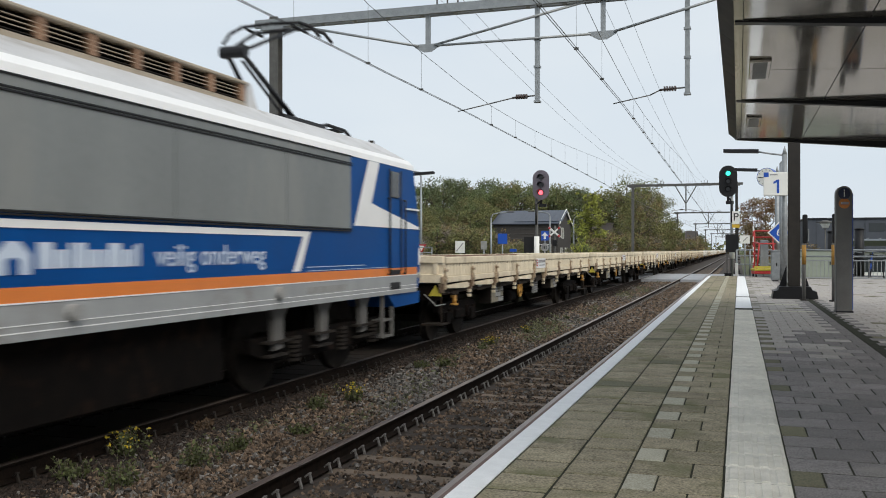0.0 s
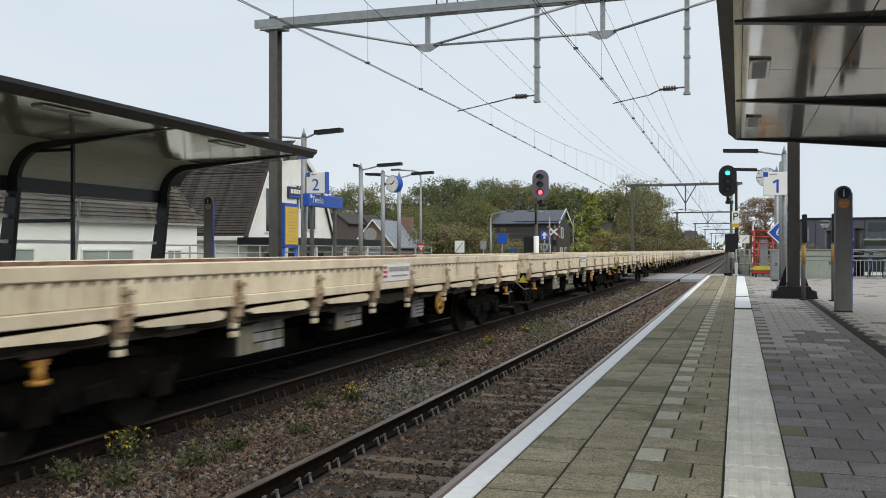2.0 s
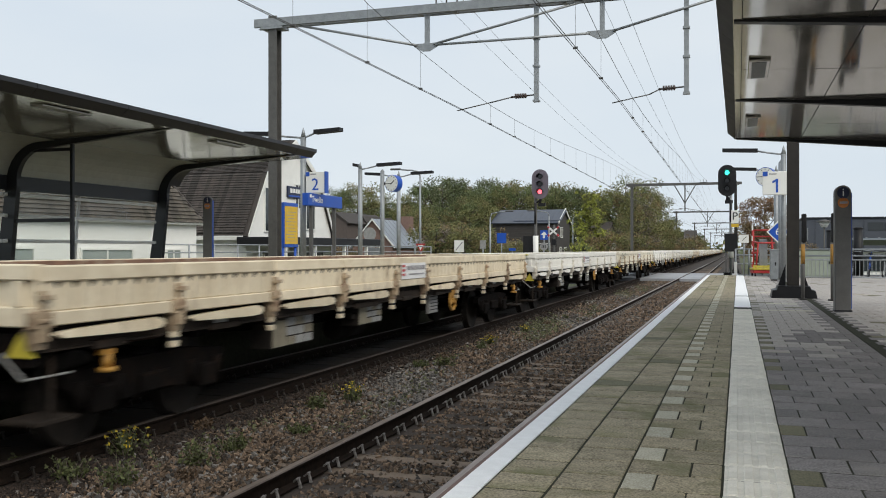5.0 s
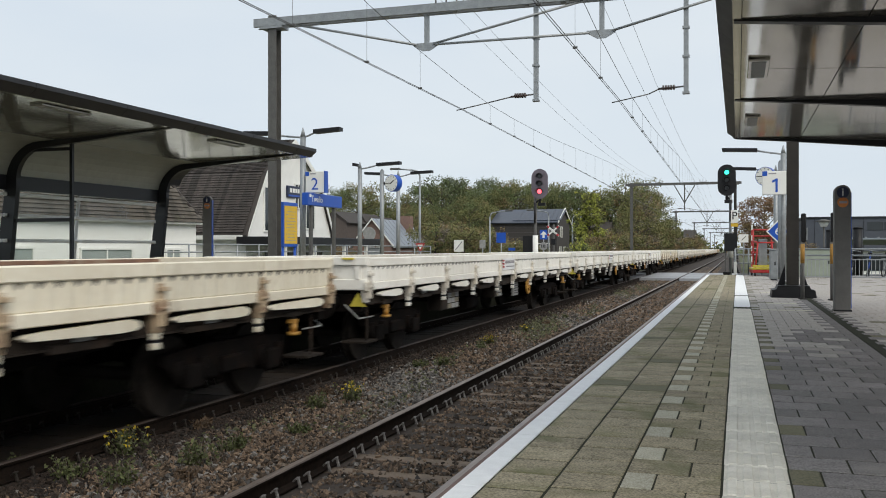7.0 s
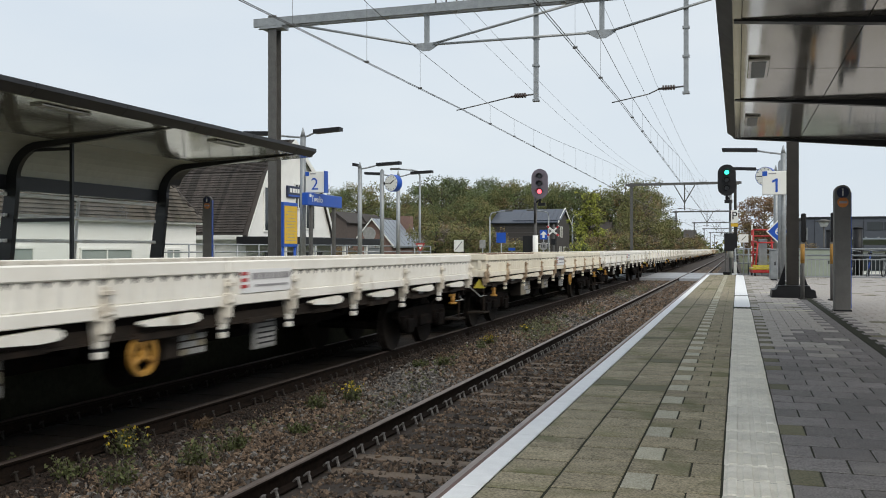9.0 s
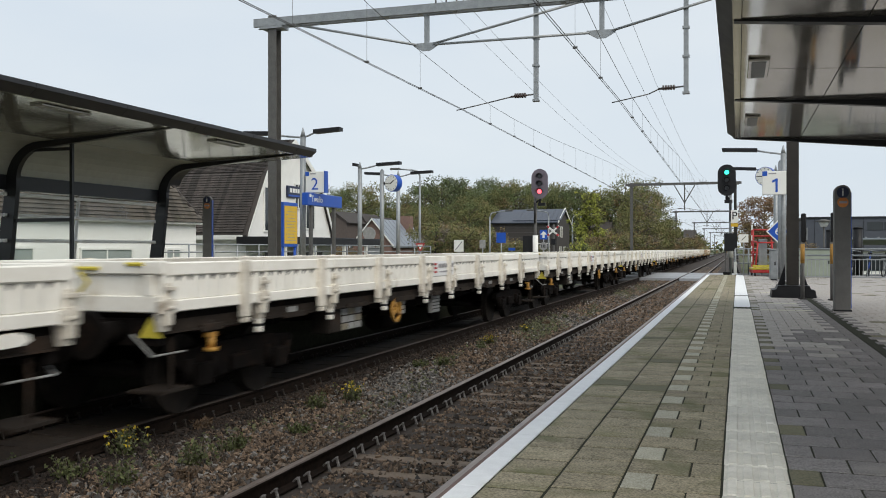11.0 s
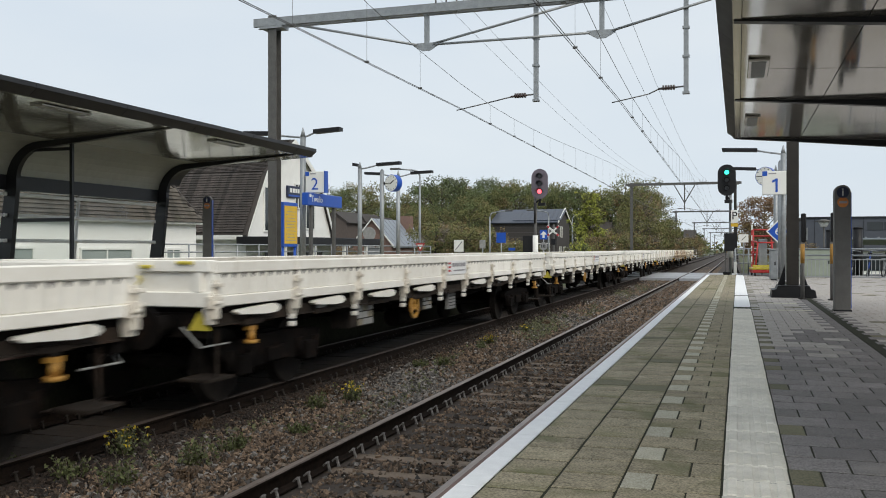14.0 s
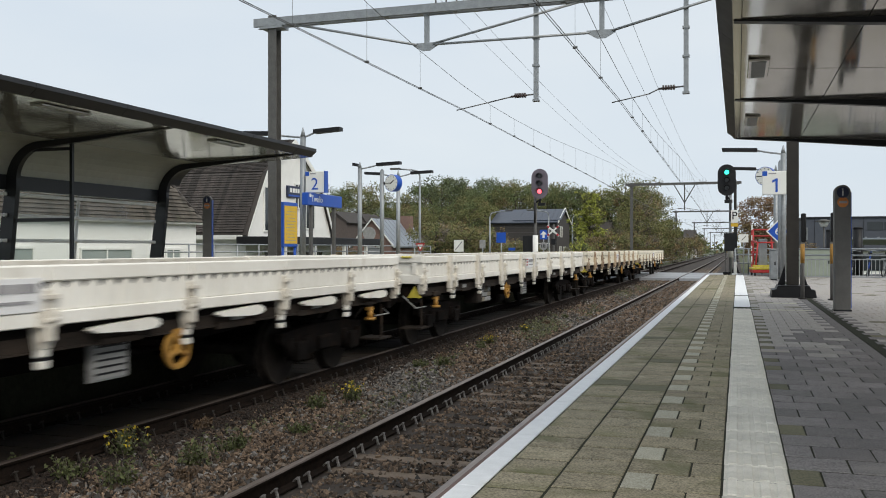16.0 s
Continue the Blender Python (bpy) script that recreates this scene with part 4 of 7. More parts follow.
            part("spray_mark", bm, "spray", t, "dark sprayed graffiti stroke" if k == 0 else "")
    for y in (4.0, 6.1, -6.1):
        bm = BM()
        box(bm, 1.362, 1.372, y - 0.13, y + 0.13, 1.05, 1.14)
        part("label_strip", bm, "plate", t)
    bm = BM()
    tube(bm, (0.8, -1.9, 0.62), (0.8, -0.9, 0.62), 0.17, n=16)
    part("air_tank", bm, "under", t)
    bm = BM()
    box(bm, 1.1, 1.22, -2.05, -1.9, 0.8, 0.88, 0.01)
    part("brake_valve", bm, "under_mid", t)
    return t


WAGON_KINDS = {
    "g": wagon("cream_pale", "cream_rusty", "pale cream flat wagon with dark sprayed graffiti at one end", wheel_y=2.45, grid_y=1.6, boxes=((-4.7, -3.5, 0.60, 1.02), (-1.9, -0.9, 0.68, 1.02)), hose=False, tag=True),
    "e": wagon("cream_pale", "cream_rusty", "pale cream flat wagon with low ribbed sides", wheel_y=2.45, grid_y=1.6, boxes=((-4.7, -3.5, 0.60, 1.02), (-1.9, -0.9, 0.68, 1.02)), hose=False),
    "c": wagon("cream", "cream_rusty", "cream flat wagon with low ribbed sides and rust stains", wheel_y=2.75, grid_y=1.9, boxes=((-4.7, -3.5, 0.60, 1.02), (-1.9, -0.9, 0.68, 1.02)), hose=False),
    "d": wagon("cream", "cream_rusty", "rust-stained cream flat wagon with ochre handwheel", wheel_y=-2.1, grid_y=0.5, boxes=((-4.7, -3.5, 0.60, 1.02), (2.6, 3.6, 0.68, 1.02)), hose=False),
    "i": wagon("ivory", "ivory_dirty", "off-white flat wagon with low ribbed dropsides", wheel_y=2.8, grid_y=1.9),
    "j": wagon("ivory", "ivory_dirty", "off-white flat wagon with ribbed sides and ochre handwheel", wheel_y=-2.2, grid_y=0.5, boxes=((-1.7, -0.9, 0.72, 1.0), (-4.9, -3.9, 0.66, 1.04))),
    "p": wagon("ivory", "ivory_dirty", "off-white flat wagon with tall outer side posts", tall=True, wheel_y=-2.25, grid_y=0.3, boxes=((-4.7, -3.5, 0.64, 1.02), (-2.0, -1.5, 0.72, 1.0))),
    "r": wagon("ivory", "ivory_dirty", "off-white flat wagon with tall posts and ochre handwheel", tall=True, wheel_y=2.5, grid_y=1.65, boxes=((-4.7, -3.5, 0.64, 1.02), (-2.0, -1.5, 0.72, 1.0))),
    "q": wagon("cream_pale", "cream_rusty", "cream flat wagon with tall side posts at the tail", tall=True, wheel_y=2.45, grid_y=1.6, boxes=((-1.9, -0.9, 0.68, 1.02),)),
}
ORDER = "ddccdccigii" "jejprpijjipqe"
used = set()
for k, c in enumerate(ORDER, 1):
    base = WAGON_KINDS[c]
    ob = base if c not in used else copy_thing(base, Matrix())
    used.add(c)
    MOVERS.append((ob, GAP0 + WAGON_L * (k + 0.5) - (0.65 if k == 1 else 0)))


def locomotive():
    t = thing("locomotive", "blue, grey and white electric locomotive with orange stripe", "locomotive")
    E = 8.7   # the end that trails
    W = 1.48
    # body shell in bands, between the two cab fronts
    def shell(nm, prof, mt, lab="", y0=-8.55, y1=8.55):
        bm = BM()
        extrude_profile(bm, prof, "y", y0, y1)
        return part(nm, bm, mt, t, lab)
    shell("skirt", [(-W, 1.16), (W, 1.16), (W, 1.47), (-W, 1.47)], "loco_grey", "grey skirt with pin lines")
    shell("stripe", [(-W - 0.003, 1.47), (W + 0.003, 1.47), (W + 0.003, 1.60), (-W - 0.003, 1.60)], "loco_orange", "orange stripe")
    shell("side_wall", [(-W, 1.60), (W, 1.60), (W - 0.02, 3.31), (-W + 0.02, 3.31)], "loco_blue", "deep blue side wall", -8.42, 8.42)
    shell("cornice", [(-W + 0.01, 3.31), (W - 0.01, 3.31), (W - 0.03, 3.40), (W - 0.12, 3.49), (-W + 0.12, 3.49), (-W + 0.03, 3.40)], "loco_white", "white roof band", -8.42, 8.42)
    shell("roof", [(-W + 0.12, 3.49), (W - 0.12, 3.49), (0.80, 3.80), (-0.80, 3.80)], "loco_roof", "dusty light grey roof", -8.35, 8.35)
    # trailing cab front
    for s in (1, -1):
        bm = BM()
        prof = [(8.55, 1.16), (8.72, 1.3), (8.76, 1.62), (8.74, 2.25), (8.42, 3.305), (8.3, 3.305), (8.3, 1.16)]
        extrude_profile(bm, [(s * a, b) for a, b in prof], "x", -W + 0.02, W - 0.02)
        cab = part("cab_front", bm, "loco_blue", t)
        bm = BM()
        for x0 in (-1.2, 0.08):
            extrude_profile(bm, [(s * 8.725, 2.4), (s * 8.745, 2.4), (s * 8.5, 3.18), (s * 8.48, 3.18)], "x", x0, x0 + 1.12)
        part("windscreen", bm, "window", cab, "dark windscreen")
        for x in (-1.05, 1.05):
            bm = BM()
            ring(bm, (x, s * 8.78, 1.75), (0, 1, 0), 0.11, 0, 0.03, n=18)
            part("headlight", bm, "white", cab)
        bm = BM()
        box(bm, -W + 0.01, W - 0.01, *sorted((s * 8.76, s * 8.68)), 1.62, 1.95, 0.02)
        part("front_band", bm, "loco_white", cab, "white front band")
        bm = BM()
        extrude_profile(bm, [(s * 7.2, 1.16), (s * 8.75, 1.16), (s * 8.75, 0.95), (s * 7.55, 0.93)], "x", -W + 0.03, W - 0.03)
        part("apron", bm, "loco_blue", t, "blue lower apron")
        for x in (-0.875, 0.875):
            bm = BM()
            tube(bm, (x, s * 8.7, 1.05), (x, s * 9.15, 1.05), 0.12, n=14)
            ring(bm, (x, s * 9.2, 1.05), (0, 1, 0), 0.25, 0, 0.025, n=20)
            part("buffer", bm, "under", t)
        bm = BM()
        box(bm, -W - 0.004, W + 0.004, *sorted((s * 8.50, s * 8.72)), 1.40, 1.50, 0.02)
        part("lamp_housing", bm, "plate", t)
    # side details, on both sides
    for s in (1, -1):
        def on(y):   # distance from the trailing end, mirrored on the far side
            return (E + y)
        def X(d):
            return s * (W + d)
        def flat(nm, poly, d, mt, lab="", thick=0.004):
            bm = BM()
            extrude_profile(bm, poly, "x", *sorted((X(d - thick), X(d))))
            return part(nm, bm, mt, t, lab)
        bm = BM()
        box(bm, *sorted((X(-0.03), X(0.012))), -5.6, on(-3.08), 2.20, 3.305, 0.01)
        gp = part("side_panel", bm, "loco_panel", t, "grey side panel with dark rims")
        for z in (2.185, 2.215, 3.165, 3.195, 3.30):
            bm = BM()
            box(bm, *sorted((X(-0.02), X(0.026))), -5.62, on(-3.06), z - 0.008, z + 0.008)
            part("rim", bm, "black", gp)
        for y in (-3.6, -1.2, 1.2, 3.6):
            bm = BM()
            box(bm, *sorted((X(0.0), X(0.0135))), y - 0.004, y + 0.004, 2.22, 3.15)
            part("seam", bm, "anthracite", gp)
        flat("white_flash", [(on(-2.39), 3.30), (on(-1.94), 3.30), (on(-2.27), 2.64), (on(-0.06), 2.31), (on(-0.06), 2.27), (on(-2.94), 2.27)], 0.004, "loco_white", "white zigzag flash")
        flat("white_line", [(-8.0, 2.08), (-8.0, 2.15), (on(-4.40), 2.15), (on(-4.70), 1.62), (on(-4.90), 1.62), (on(-4.62), 2.08)], 0.004, "loco_white")
        flat("pin_line", [(-8.3, 1.225), (-8.3, 1.235), (on(-0.1), 1.235), (on(-0.1), 1.225)], 0.004, "loco_white")
        flat("pin_line", [(-8.3, 1.285), (-8.3, 1.293), (on(-0.1), 1.293), (on(-0.1), 1.285)], 0.004, "loco_white")
        flat("pin_line", [(-8.3, 1.462), (-8.3, 1.475), (on(-0.1), 1.475), (on(-0.1), 1.462)], 0.007, "loco_white")
        flat("pin_line", [(on(-4.5), 1.665), (on(-4.5), 1.675), (on(-2.5), 1.675), (on(-2.5), 1.665)], 0.004, "lettering")
        flat("pin_line", [(on(-4.5), 1.615), (on(-4.5), 1.623), (on(-1.6), 1.623), (on(-1.6), 1.615)], 0.006, "lettering")
        flat("data_strip", [(on(-4.5), 1.31), (on(-4.5), 1.40), (on(-3.2), 1.40), (on(-3.2), 1.31)], 0.004, "plate")
        # emblem and bars where a company name stands, and the readable words
        flat("emblem", [(on(-9.86), 1.70), (on(-9.86), 1.86), (on(-9.74), 1.97), (on(-9.60), 1.97), (on(-9.48), 1.86), (on(-9.48), 1.70)], 0.004, "lettering")
        flat("emblem_hole", [(on(-9.74), 1.70), (on(-9.74), 1.81), (on(-9.70), 1.84), (on(-9.64), 1.84), (on(-9.60), 1.81), (on(-9.60), 1.70)], 0.006, "loco_blue")
        y = -9.40
        for w, h in ((0.20, 0.22), (0.17, 0.16), (0.075, 0.22), (0.165, 0.22), (0.165, 0.16), (0.11, 0.16), (0.20, 0.22), (0.155, 0.16), (0.065, 0.2), (0.065, 0.22)):
            flat("name_bar", [(on(y), 1.745), (on(y), 1.745 + h), (on(y + w - 0.025), 1.745 + h), (on(y + w - 0.025), 1.745)], 0.004, "lettering")
            y += w
        if s > 0:
            lettering("slogan", "veilig onderweg", 0.325, Matrix.Translation((W + 0.003, on(-6.72), 1.835)) @ FACE_TRACK, "lettering", t, "pale blue painted words", squeeze=1.06)
        # cab door and window
        bm = BM()
        box(bm, *sorted((X(0.0), X(0.010))), on(-1.50), on(-1.46), 1.55, 3.25)
        box(bm, *sorted((X(0.0), X(0.010))), on(-0.98), on(-0.94), 1.55, 3.25)
        part("door_frame", bm, "anthracite", t)
        bm = BM()
        box(bm, *sorted((X(-0.02), X(0.010))), on(-1.42), on(-1.05), 2.78, 3.22, 0.01)
        part("door_window", bm, "window", t, "dark door window")
        for yy in (-1.58, -0.86):
            bm = BM()
            tube(bm, (X(0.05), on(yy), 1.5), (X(0.05), on(yy), 2.75), 0.014, n=8)
            for z in (1.5, 2.75):
                tube(bm, (X(0.0), on(yy), z), (X(0.05), on(yy), z), 0.014, n=8)
            part("handrail", bm, "anthracite", t)
        bm = BM()
        box(bm, *sorted((X(0.0), X(0.03))), on(-0.75), on(-0.1), 2.60, 2.63)
        part("side_window_sill", bm, "loco_white", t)
        bm = BM()
        box(bm, *sorted((X(-0.04), X(0.012))), on(-1.45), on(-1.0), 1.24, 1.36, 0.01)
        box(bm, *sorted((X(-0.04), X(0.013))), on(-1.45), on(-1.0), 1.48, 1.57, 0.01)
        part("foothold", bm, "black", t)
        for yy in (-5.3, 5.3 - 2 * E, -9.0):
            bm = BM()
            ring(bm, (X(0.03), on(yy), 1.36), (1, 0, 0), 0.075, 0, 0.04, n=14)
            part("lifting_lug", bm, "plate", t)
    # roof equipment
    bm = BM()
    box(bm, -0.78, 0.78, -7.2, on(-4.9), 3.80, 3.86)
    box(bm, -0.82, 0.82, -7.2, on(-4.9), 4.08, 4.12, 0.01)
    lv = part("louvre_box", bm, "louvre", t, "beige slatted roof vent")
    bm = BM()
    box(bm, -0.68, 0.68, -7.1, on(-5.0), 3.862, 4.078)
    part("vent_core", bm, "under", lv)
    for yy in np.linspace(-7.1, on(-5.0), 16):
        bm = BM()
        box(bm, -0.80, 0.80, yy - 0.045, yy + 0.045, 3.862, 4.078)
        part("vent_post", bm, "louvre_post", lv, "rusty brown vent post")
    bm = BM()
    extrude_profile(bm, [(on(-4.89), 3.80), (on(-4.62), 3.80), (on(-4.80), 4.12), (on(-4.89), 4.12)], "x", -0.8, 0.8)
    part("end_cap", bm, "loco_roof", lv)
    for z in (3.89, 3.935, 3.98, 4.025):
        for s in (-1, 1):
            bm = BM()
            ya, yb = -7.05, on(-5.05)
            extrude_profile(bm, [(s * 0.705, z), (s * 0.775, z - 0.012), (s * 0.775, z - 0.004), (s * 0.705, z + 0.016)], "y", ya, yb)
            part("slat", bm, "under_mid" if z < 3.9 else "louvre", lv)
    def pantograph(y, up):
        p = part("pantograph", (lambda b: (box(b, -0.5, 0.5, y - 0.5, y + 0.9, 3.90, 3.95), b)[1])(BM()), "black", t, "dark raised pantograph" if up else "dark folded pantograph")
        bm = BM()
        for x in (-0.45, 0.45):
            for yy in (y - 0.4, y + 0.8):
                for k in range(3):
                    ring(bm, (x, yy, 3.82 + 0.03 * k), (0, 0, 1), 0.06, 0, 0.011, n=10)
        part("insulator", bm, "insul", p)
        k = (0, y - 1.15, 4.78) if up else (0, y - 1.3, 4.05)
        h = (0, y + 0.15, 5.40) if up else (0, y + 0.3, 4.12)
        bm = BM()
        for x in (-0.12, 0.12):
            tube(bm, (x * 2.5, y + 0.15, 3.97), (x, k[1], k[2]), 0.045, 0.035, n=8)
        tube(bm, (0.3, y - 0.2, 3.97), (0.05, k[1] + 0.15, k[2] - 0.1), 0.022, n=6)
        for x in (-0.12, 0.12):
            tube(bm, (x, k[1], k[2]), (x * 3, h[1], h[2]), 0.028, n=8)
        ring(bm, k, (1, 0, 0), 0.09, 0, 0.2, n=12)
        part("arm", bm, "black", p)
        bm = BM()
        for yy in (-0.22, 0.22):
            pts = [(-0.85, -0.22), (-0.72, -0.06), (-0.5, 0.03), (0, 0.05), (0.5, 0.03), (0.72, -0.06), (0.85, -0.22)]
            for a, b in zip(pts, pts[1:]):
                tube(bm, (a[0], h[1] + yy, h[2] + a[1]), (b[0], h[1] + yy, h[2] + b[1]), 0.028, n=8)
        for x in (-0.4, 0.4):
            tube(bm, (x, h[1] - 0.24, h[2] - 0.02), (x, h[1] + 0.24, h[2] - 0.02), 0.025, n=8)
        part("contact_head", bm, "black", p)
    pantograph(on(-2.75), True)
    bm = BM()
    pts = [(0.2, on(-2.0), 3.9), (0.35, on(-1.5), 4.02), (0.45, on(-1.0), 3.98), (0.5, on(-0.75), 3.82)]
    for a, b in zip(pts, pts[1:]):
        tube(bm, a, b, 0.03, n=8)
    part("roof_cable", bm, "black", t)
    for yy in (-0.62, -1.3, -3.6):
        bm = BM()
        box(bm, -0.3, 0.3, on(yy) - 0.12, on(yy) + 0.12, 3.79, 3.86, 0.02)
        part("roof_hatch", bm, "loco_roof", t)
    bm = BM()
    tube(bm, (0.75, on(-0.52), 3.75), (0.75, on(-0.52), 3.85), 0.05, n=10)
    part("aerial", bm, "under_mid", t)
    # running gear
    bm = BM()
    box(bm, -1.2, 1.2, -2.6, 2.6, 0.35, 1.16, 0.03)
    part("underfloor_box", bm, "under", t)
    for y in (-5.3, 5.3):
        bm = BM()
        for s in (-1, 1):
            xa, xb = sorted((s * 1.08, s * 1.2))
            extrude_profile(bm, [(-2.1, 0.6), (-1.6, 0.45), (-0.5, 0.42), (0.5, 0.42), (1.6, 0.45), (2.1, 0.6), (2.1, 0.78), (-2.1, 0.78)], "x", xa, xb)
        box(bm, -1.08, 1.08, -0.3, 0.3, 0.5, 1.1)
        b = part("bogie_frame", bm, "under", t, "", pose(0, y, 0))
        for s in (-1, 1):
            for yy in (-1.55, -0.2, 1.25):
                bm = BM()
                extrude_profile(bm, [(yy - 0.2, 1.16), (yy + 0.28, 1.16), (yy + 0.14, 1.02), (yy + 0.12, 0.62), (yy - 0.1, 0.60), (yy - 0.13, 1.0)], "x", *sorted((s * 1.22, s * 1.30)))
                part("bracket", bm, "loco_gear", b, "dusty grey bracket")
                bm = BM()
                box(bm, *sorted((s * 1.2, s * 1.34)), yy - 0.3, yy + 0.3, 0.70, 0.73)
                box(bm, *sorted((s * 1.2, s * 1.32)), yy - 0.25, yy + 0.25, 0.52, 0.55)
                part("plate", bm, "under_mid", b)
            for yy in (-1.0, 0.55, 1.75):
                bm = BM()
                for k in range(6):
                    ring(bm, (s * 1.22, yy, 0.42 + k * 0.06), (0, 0, 1), 0.10, 0.06, 0.018, n=14)
                part("coil_spring", bm, "under_mid", b)
        for yy in (-1.3, 1.3):
            bm = BM()
            for s in (-1, 1):
                ring(bm, (s * 0.76, yy, 0.6), (1, 0, 0), 0.6, 0, 0.065, n=32)
                ring(bm, (s * 1.0, yy, 0.6), (1, 0, 0), 0.2, 0, 0.16, n=18)
            tube(bm, (-0.72, yy, 0.6), (0.72, yy, 0.6), 0.1)
            part("wheelset", bm, "under_mid", b)
    for s in (-1, 1):
        for e in (-1, 1):
            bm = BM()
            for z in (0.45, 0.72):
                box(bm, *sorted((s * 1.1, s * 1.42)), *sorted((e * 7.1, e * 7.55)), z, z + 0.03)
            for yy in (7.1, 7.53):
                box(bm, *sorted((s * 1.36, s * 1.42)), e * yy - 0.02, e * yy + 0.02, 0.45, 1.16)
            part("cab_step", bm, "loco_gear", t, "dusty grey cab steps")
    return t


MOVERS.append((locomotive(), 15.5 - 8.75))

# ---- street furniture of the platforms ----


def lamp_post(x, y, h, arms, label="slim galvanised platform lamp post with dark flat luminaire", clock=0):
    """arms: pairs of (reach to the tip, lamp length); the sign of the reach is the way along x."""
    t = thing("lamp_post", label, "lamp post", pose(x, y, 0), "platform lamp posts")
    bm = BM()
    tube(bm, (0, 0, 0), (0, 0, h - 0.28), 0.095, 0.085, n=14)
    tube(bm, (0, 0, h - 0.28), (0, 0, h), 0.085, 0.012, n=14)
    tube(bm, (0, 0, 0), (0, 0, 0.04), 0.15, n=14)
    part("post", bm, "galv", t)
    for reach, ln in arms:
        s = 1 if reach > 0 else -1
        r = abs(reach)
        bm = BM()
        pts = [(0, h - 0.30), (s * (r - ln) * 0.5, h - 0.24), (s * (r - ln), h - 0.16), (s * (r - ln + 0.25), h - 0.13)]
        for a, b in zip(pts, pts[1:]):
            tube(bm, (a[0], 0, a[1]), (b[0], 0, b[1]), 0.03, n=8)
        part("arm", bm, "galv", t)
        bm = BM()
        extrude_profile(bm, [(s * (r - ln), h - 0.20), (s * r, h - 0.15), (s * r, h - 0.04), (s * (r - ln), h - 0.08)], "y", -0.14, 0.14)
        part("luminaire", bm, "black", t, "dark flat luminaire")
    return t


lamp_post(-12.43, 24.56, 4.74, [(1.25, 0.85), (-1.95, 0.85)])
lamp_post(-14.45, 33.57, 4.6, [(1.75, 1.0), (-0.28, 0.2)])
lamp_post(-14.48, 37.98, 4.62, [(1.62, 1.0), (-1.6, 0.8)])
lamp_post(1.47, 32.66, 4.6, [(-1.98, 1.15)])
lamp_post(1.50, 39.72, 4.55, [(-1.72, 0.95)])


def station_clock(x, y, h, s, label):
    t = thing("station_clock", label, "clock", pose(x, y, 0), "station clocks")
    bm = BM()
    tube(bm, (0, 0, 0), (0, 0, h - 0.1), 0.09, n=14)
    tube(bm, (0, 0, h - 0.1), (0, 0, h), 0.09, 0.02, n=14)
    part("post", bm, "galv", t)
    cx, cz, r = s * 0.52, h - 0.62, 0.36
    bm = BM()
    box(bm, *sorted((s * 0.08, s * (0.52 - r - 0.0))), -0.04, 0.04, cz - 0.06, cz + 0.06)
    part("bracket", bm, "anthracite", t)
    bm = BM()
    ring(bm, (cx, 0, cz), (0.35, 1, 0), r, 0, 0.15, n=36)
    body = part("case", bm, "blue", t, "round blue clock case")
    ax = Vector((0.35, 1, 0)).normalized()
    u, v = Vector((ax.y, -ax.x, 0)), Vector((0, 0, 1))
    for d in (-1,):
        c = Vector((cx, 0, cz)) + ax * d * 0.152
        bm = BM()
        ring(bm, c, ax, r - 0.02, 0, 0.004, n=36)
        part("dial", bm, "white", body, "white dial")
        c = c + ax * d * 0.006
        bm = BM()
        for k in range(12):
            a = radians(30 * k)
            w = u * math.sin(a) + v * math.cos(a)
            tube(bm, c + w * (r - 0.10), c + w * (r - 0.045), 0.012, n=6)
        part("hour_mark", bm, "black", body)
        for a, ln, wd in ((radians(52), 0.19, 0.018), (radians(270), 0.29, 0.013)):
            w = u * math.sin(a) + v * math.cos(a)
            bm = BM()
            tube(bm, c - w * 0.05 + ax * d * 0.006, c + w * ln + ax * d * 0.006, wd, n=6)
            part("clock_finger", bm, "black", body)
    return t


station_clock(-14.39, 35.80, 4.5, 1, "round blue and white platform clock on a grey post")
station_clock(1.56, 36.90, 4.5, -1, "round white platform clock on a grey post")


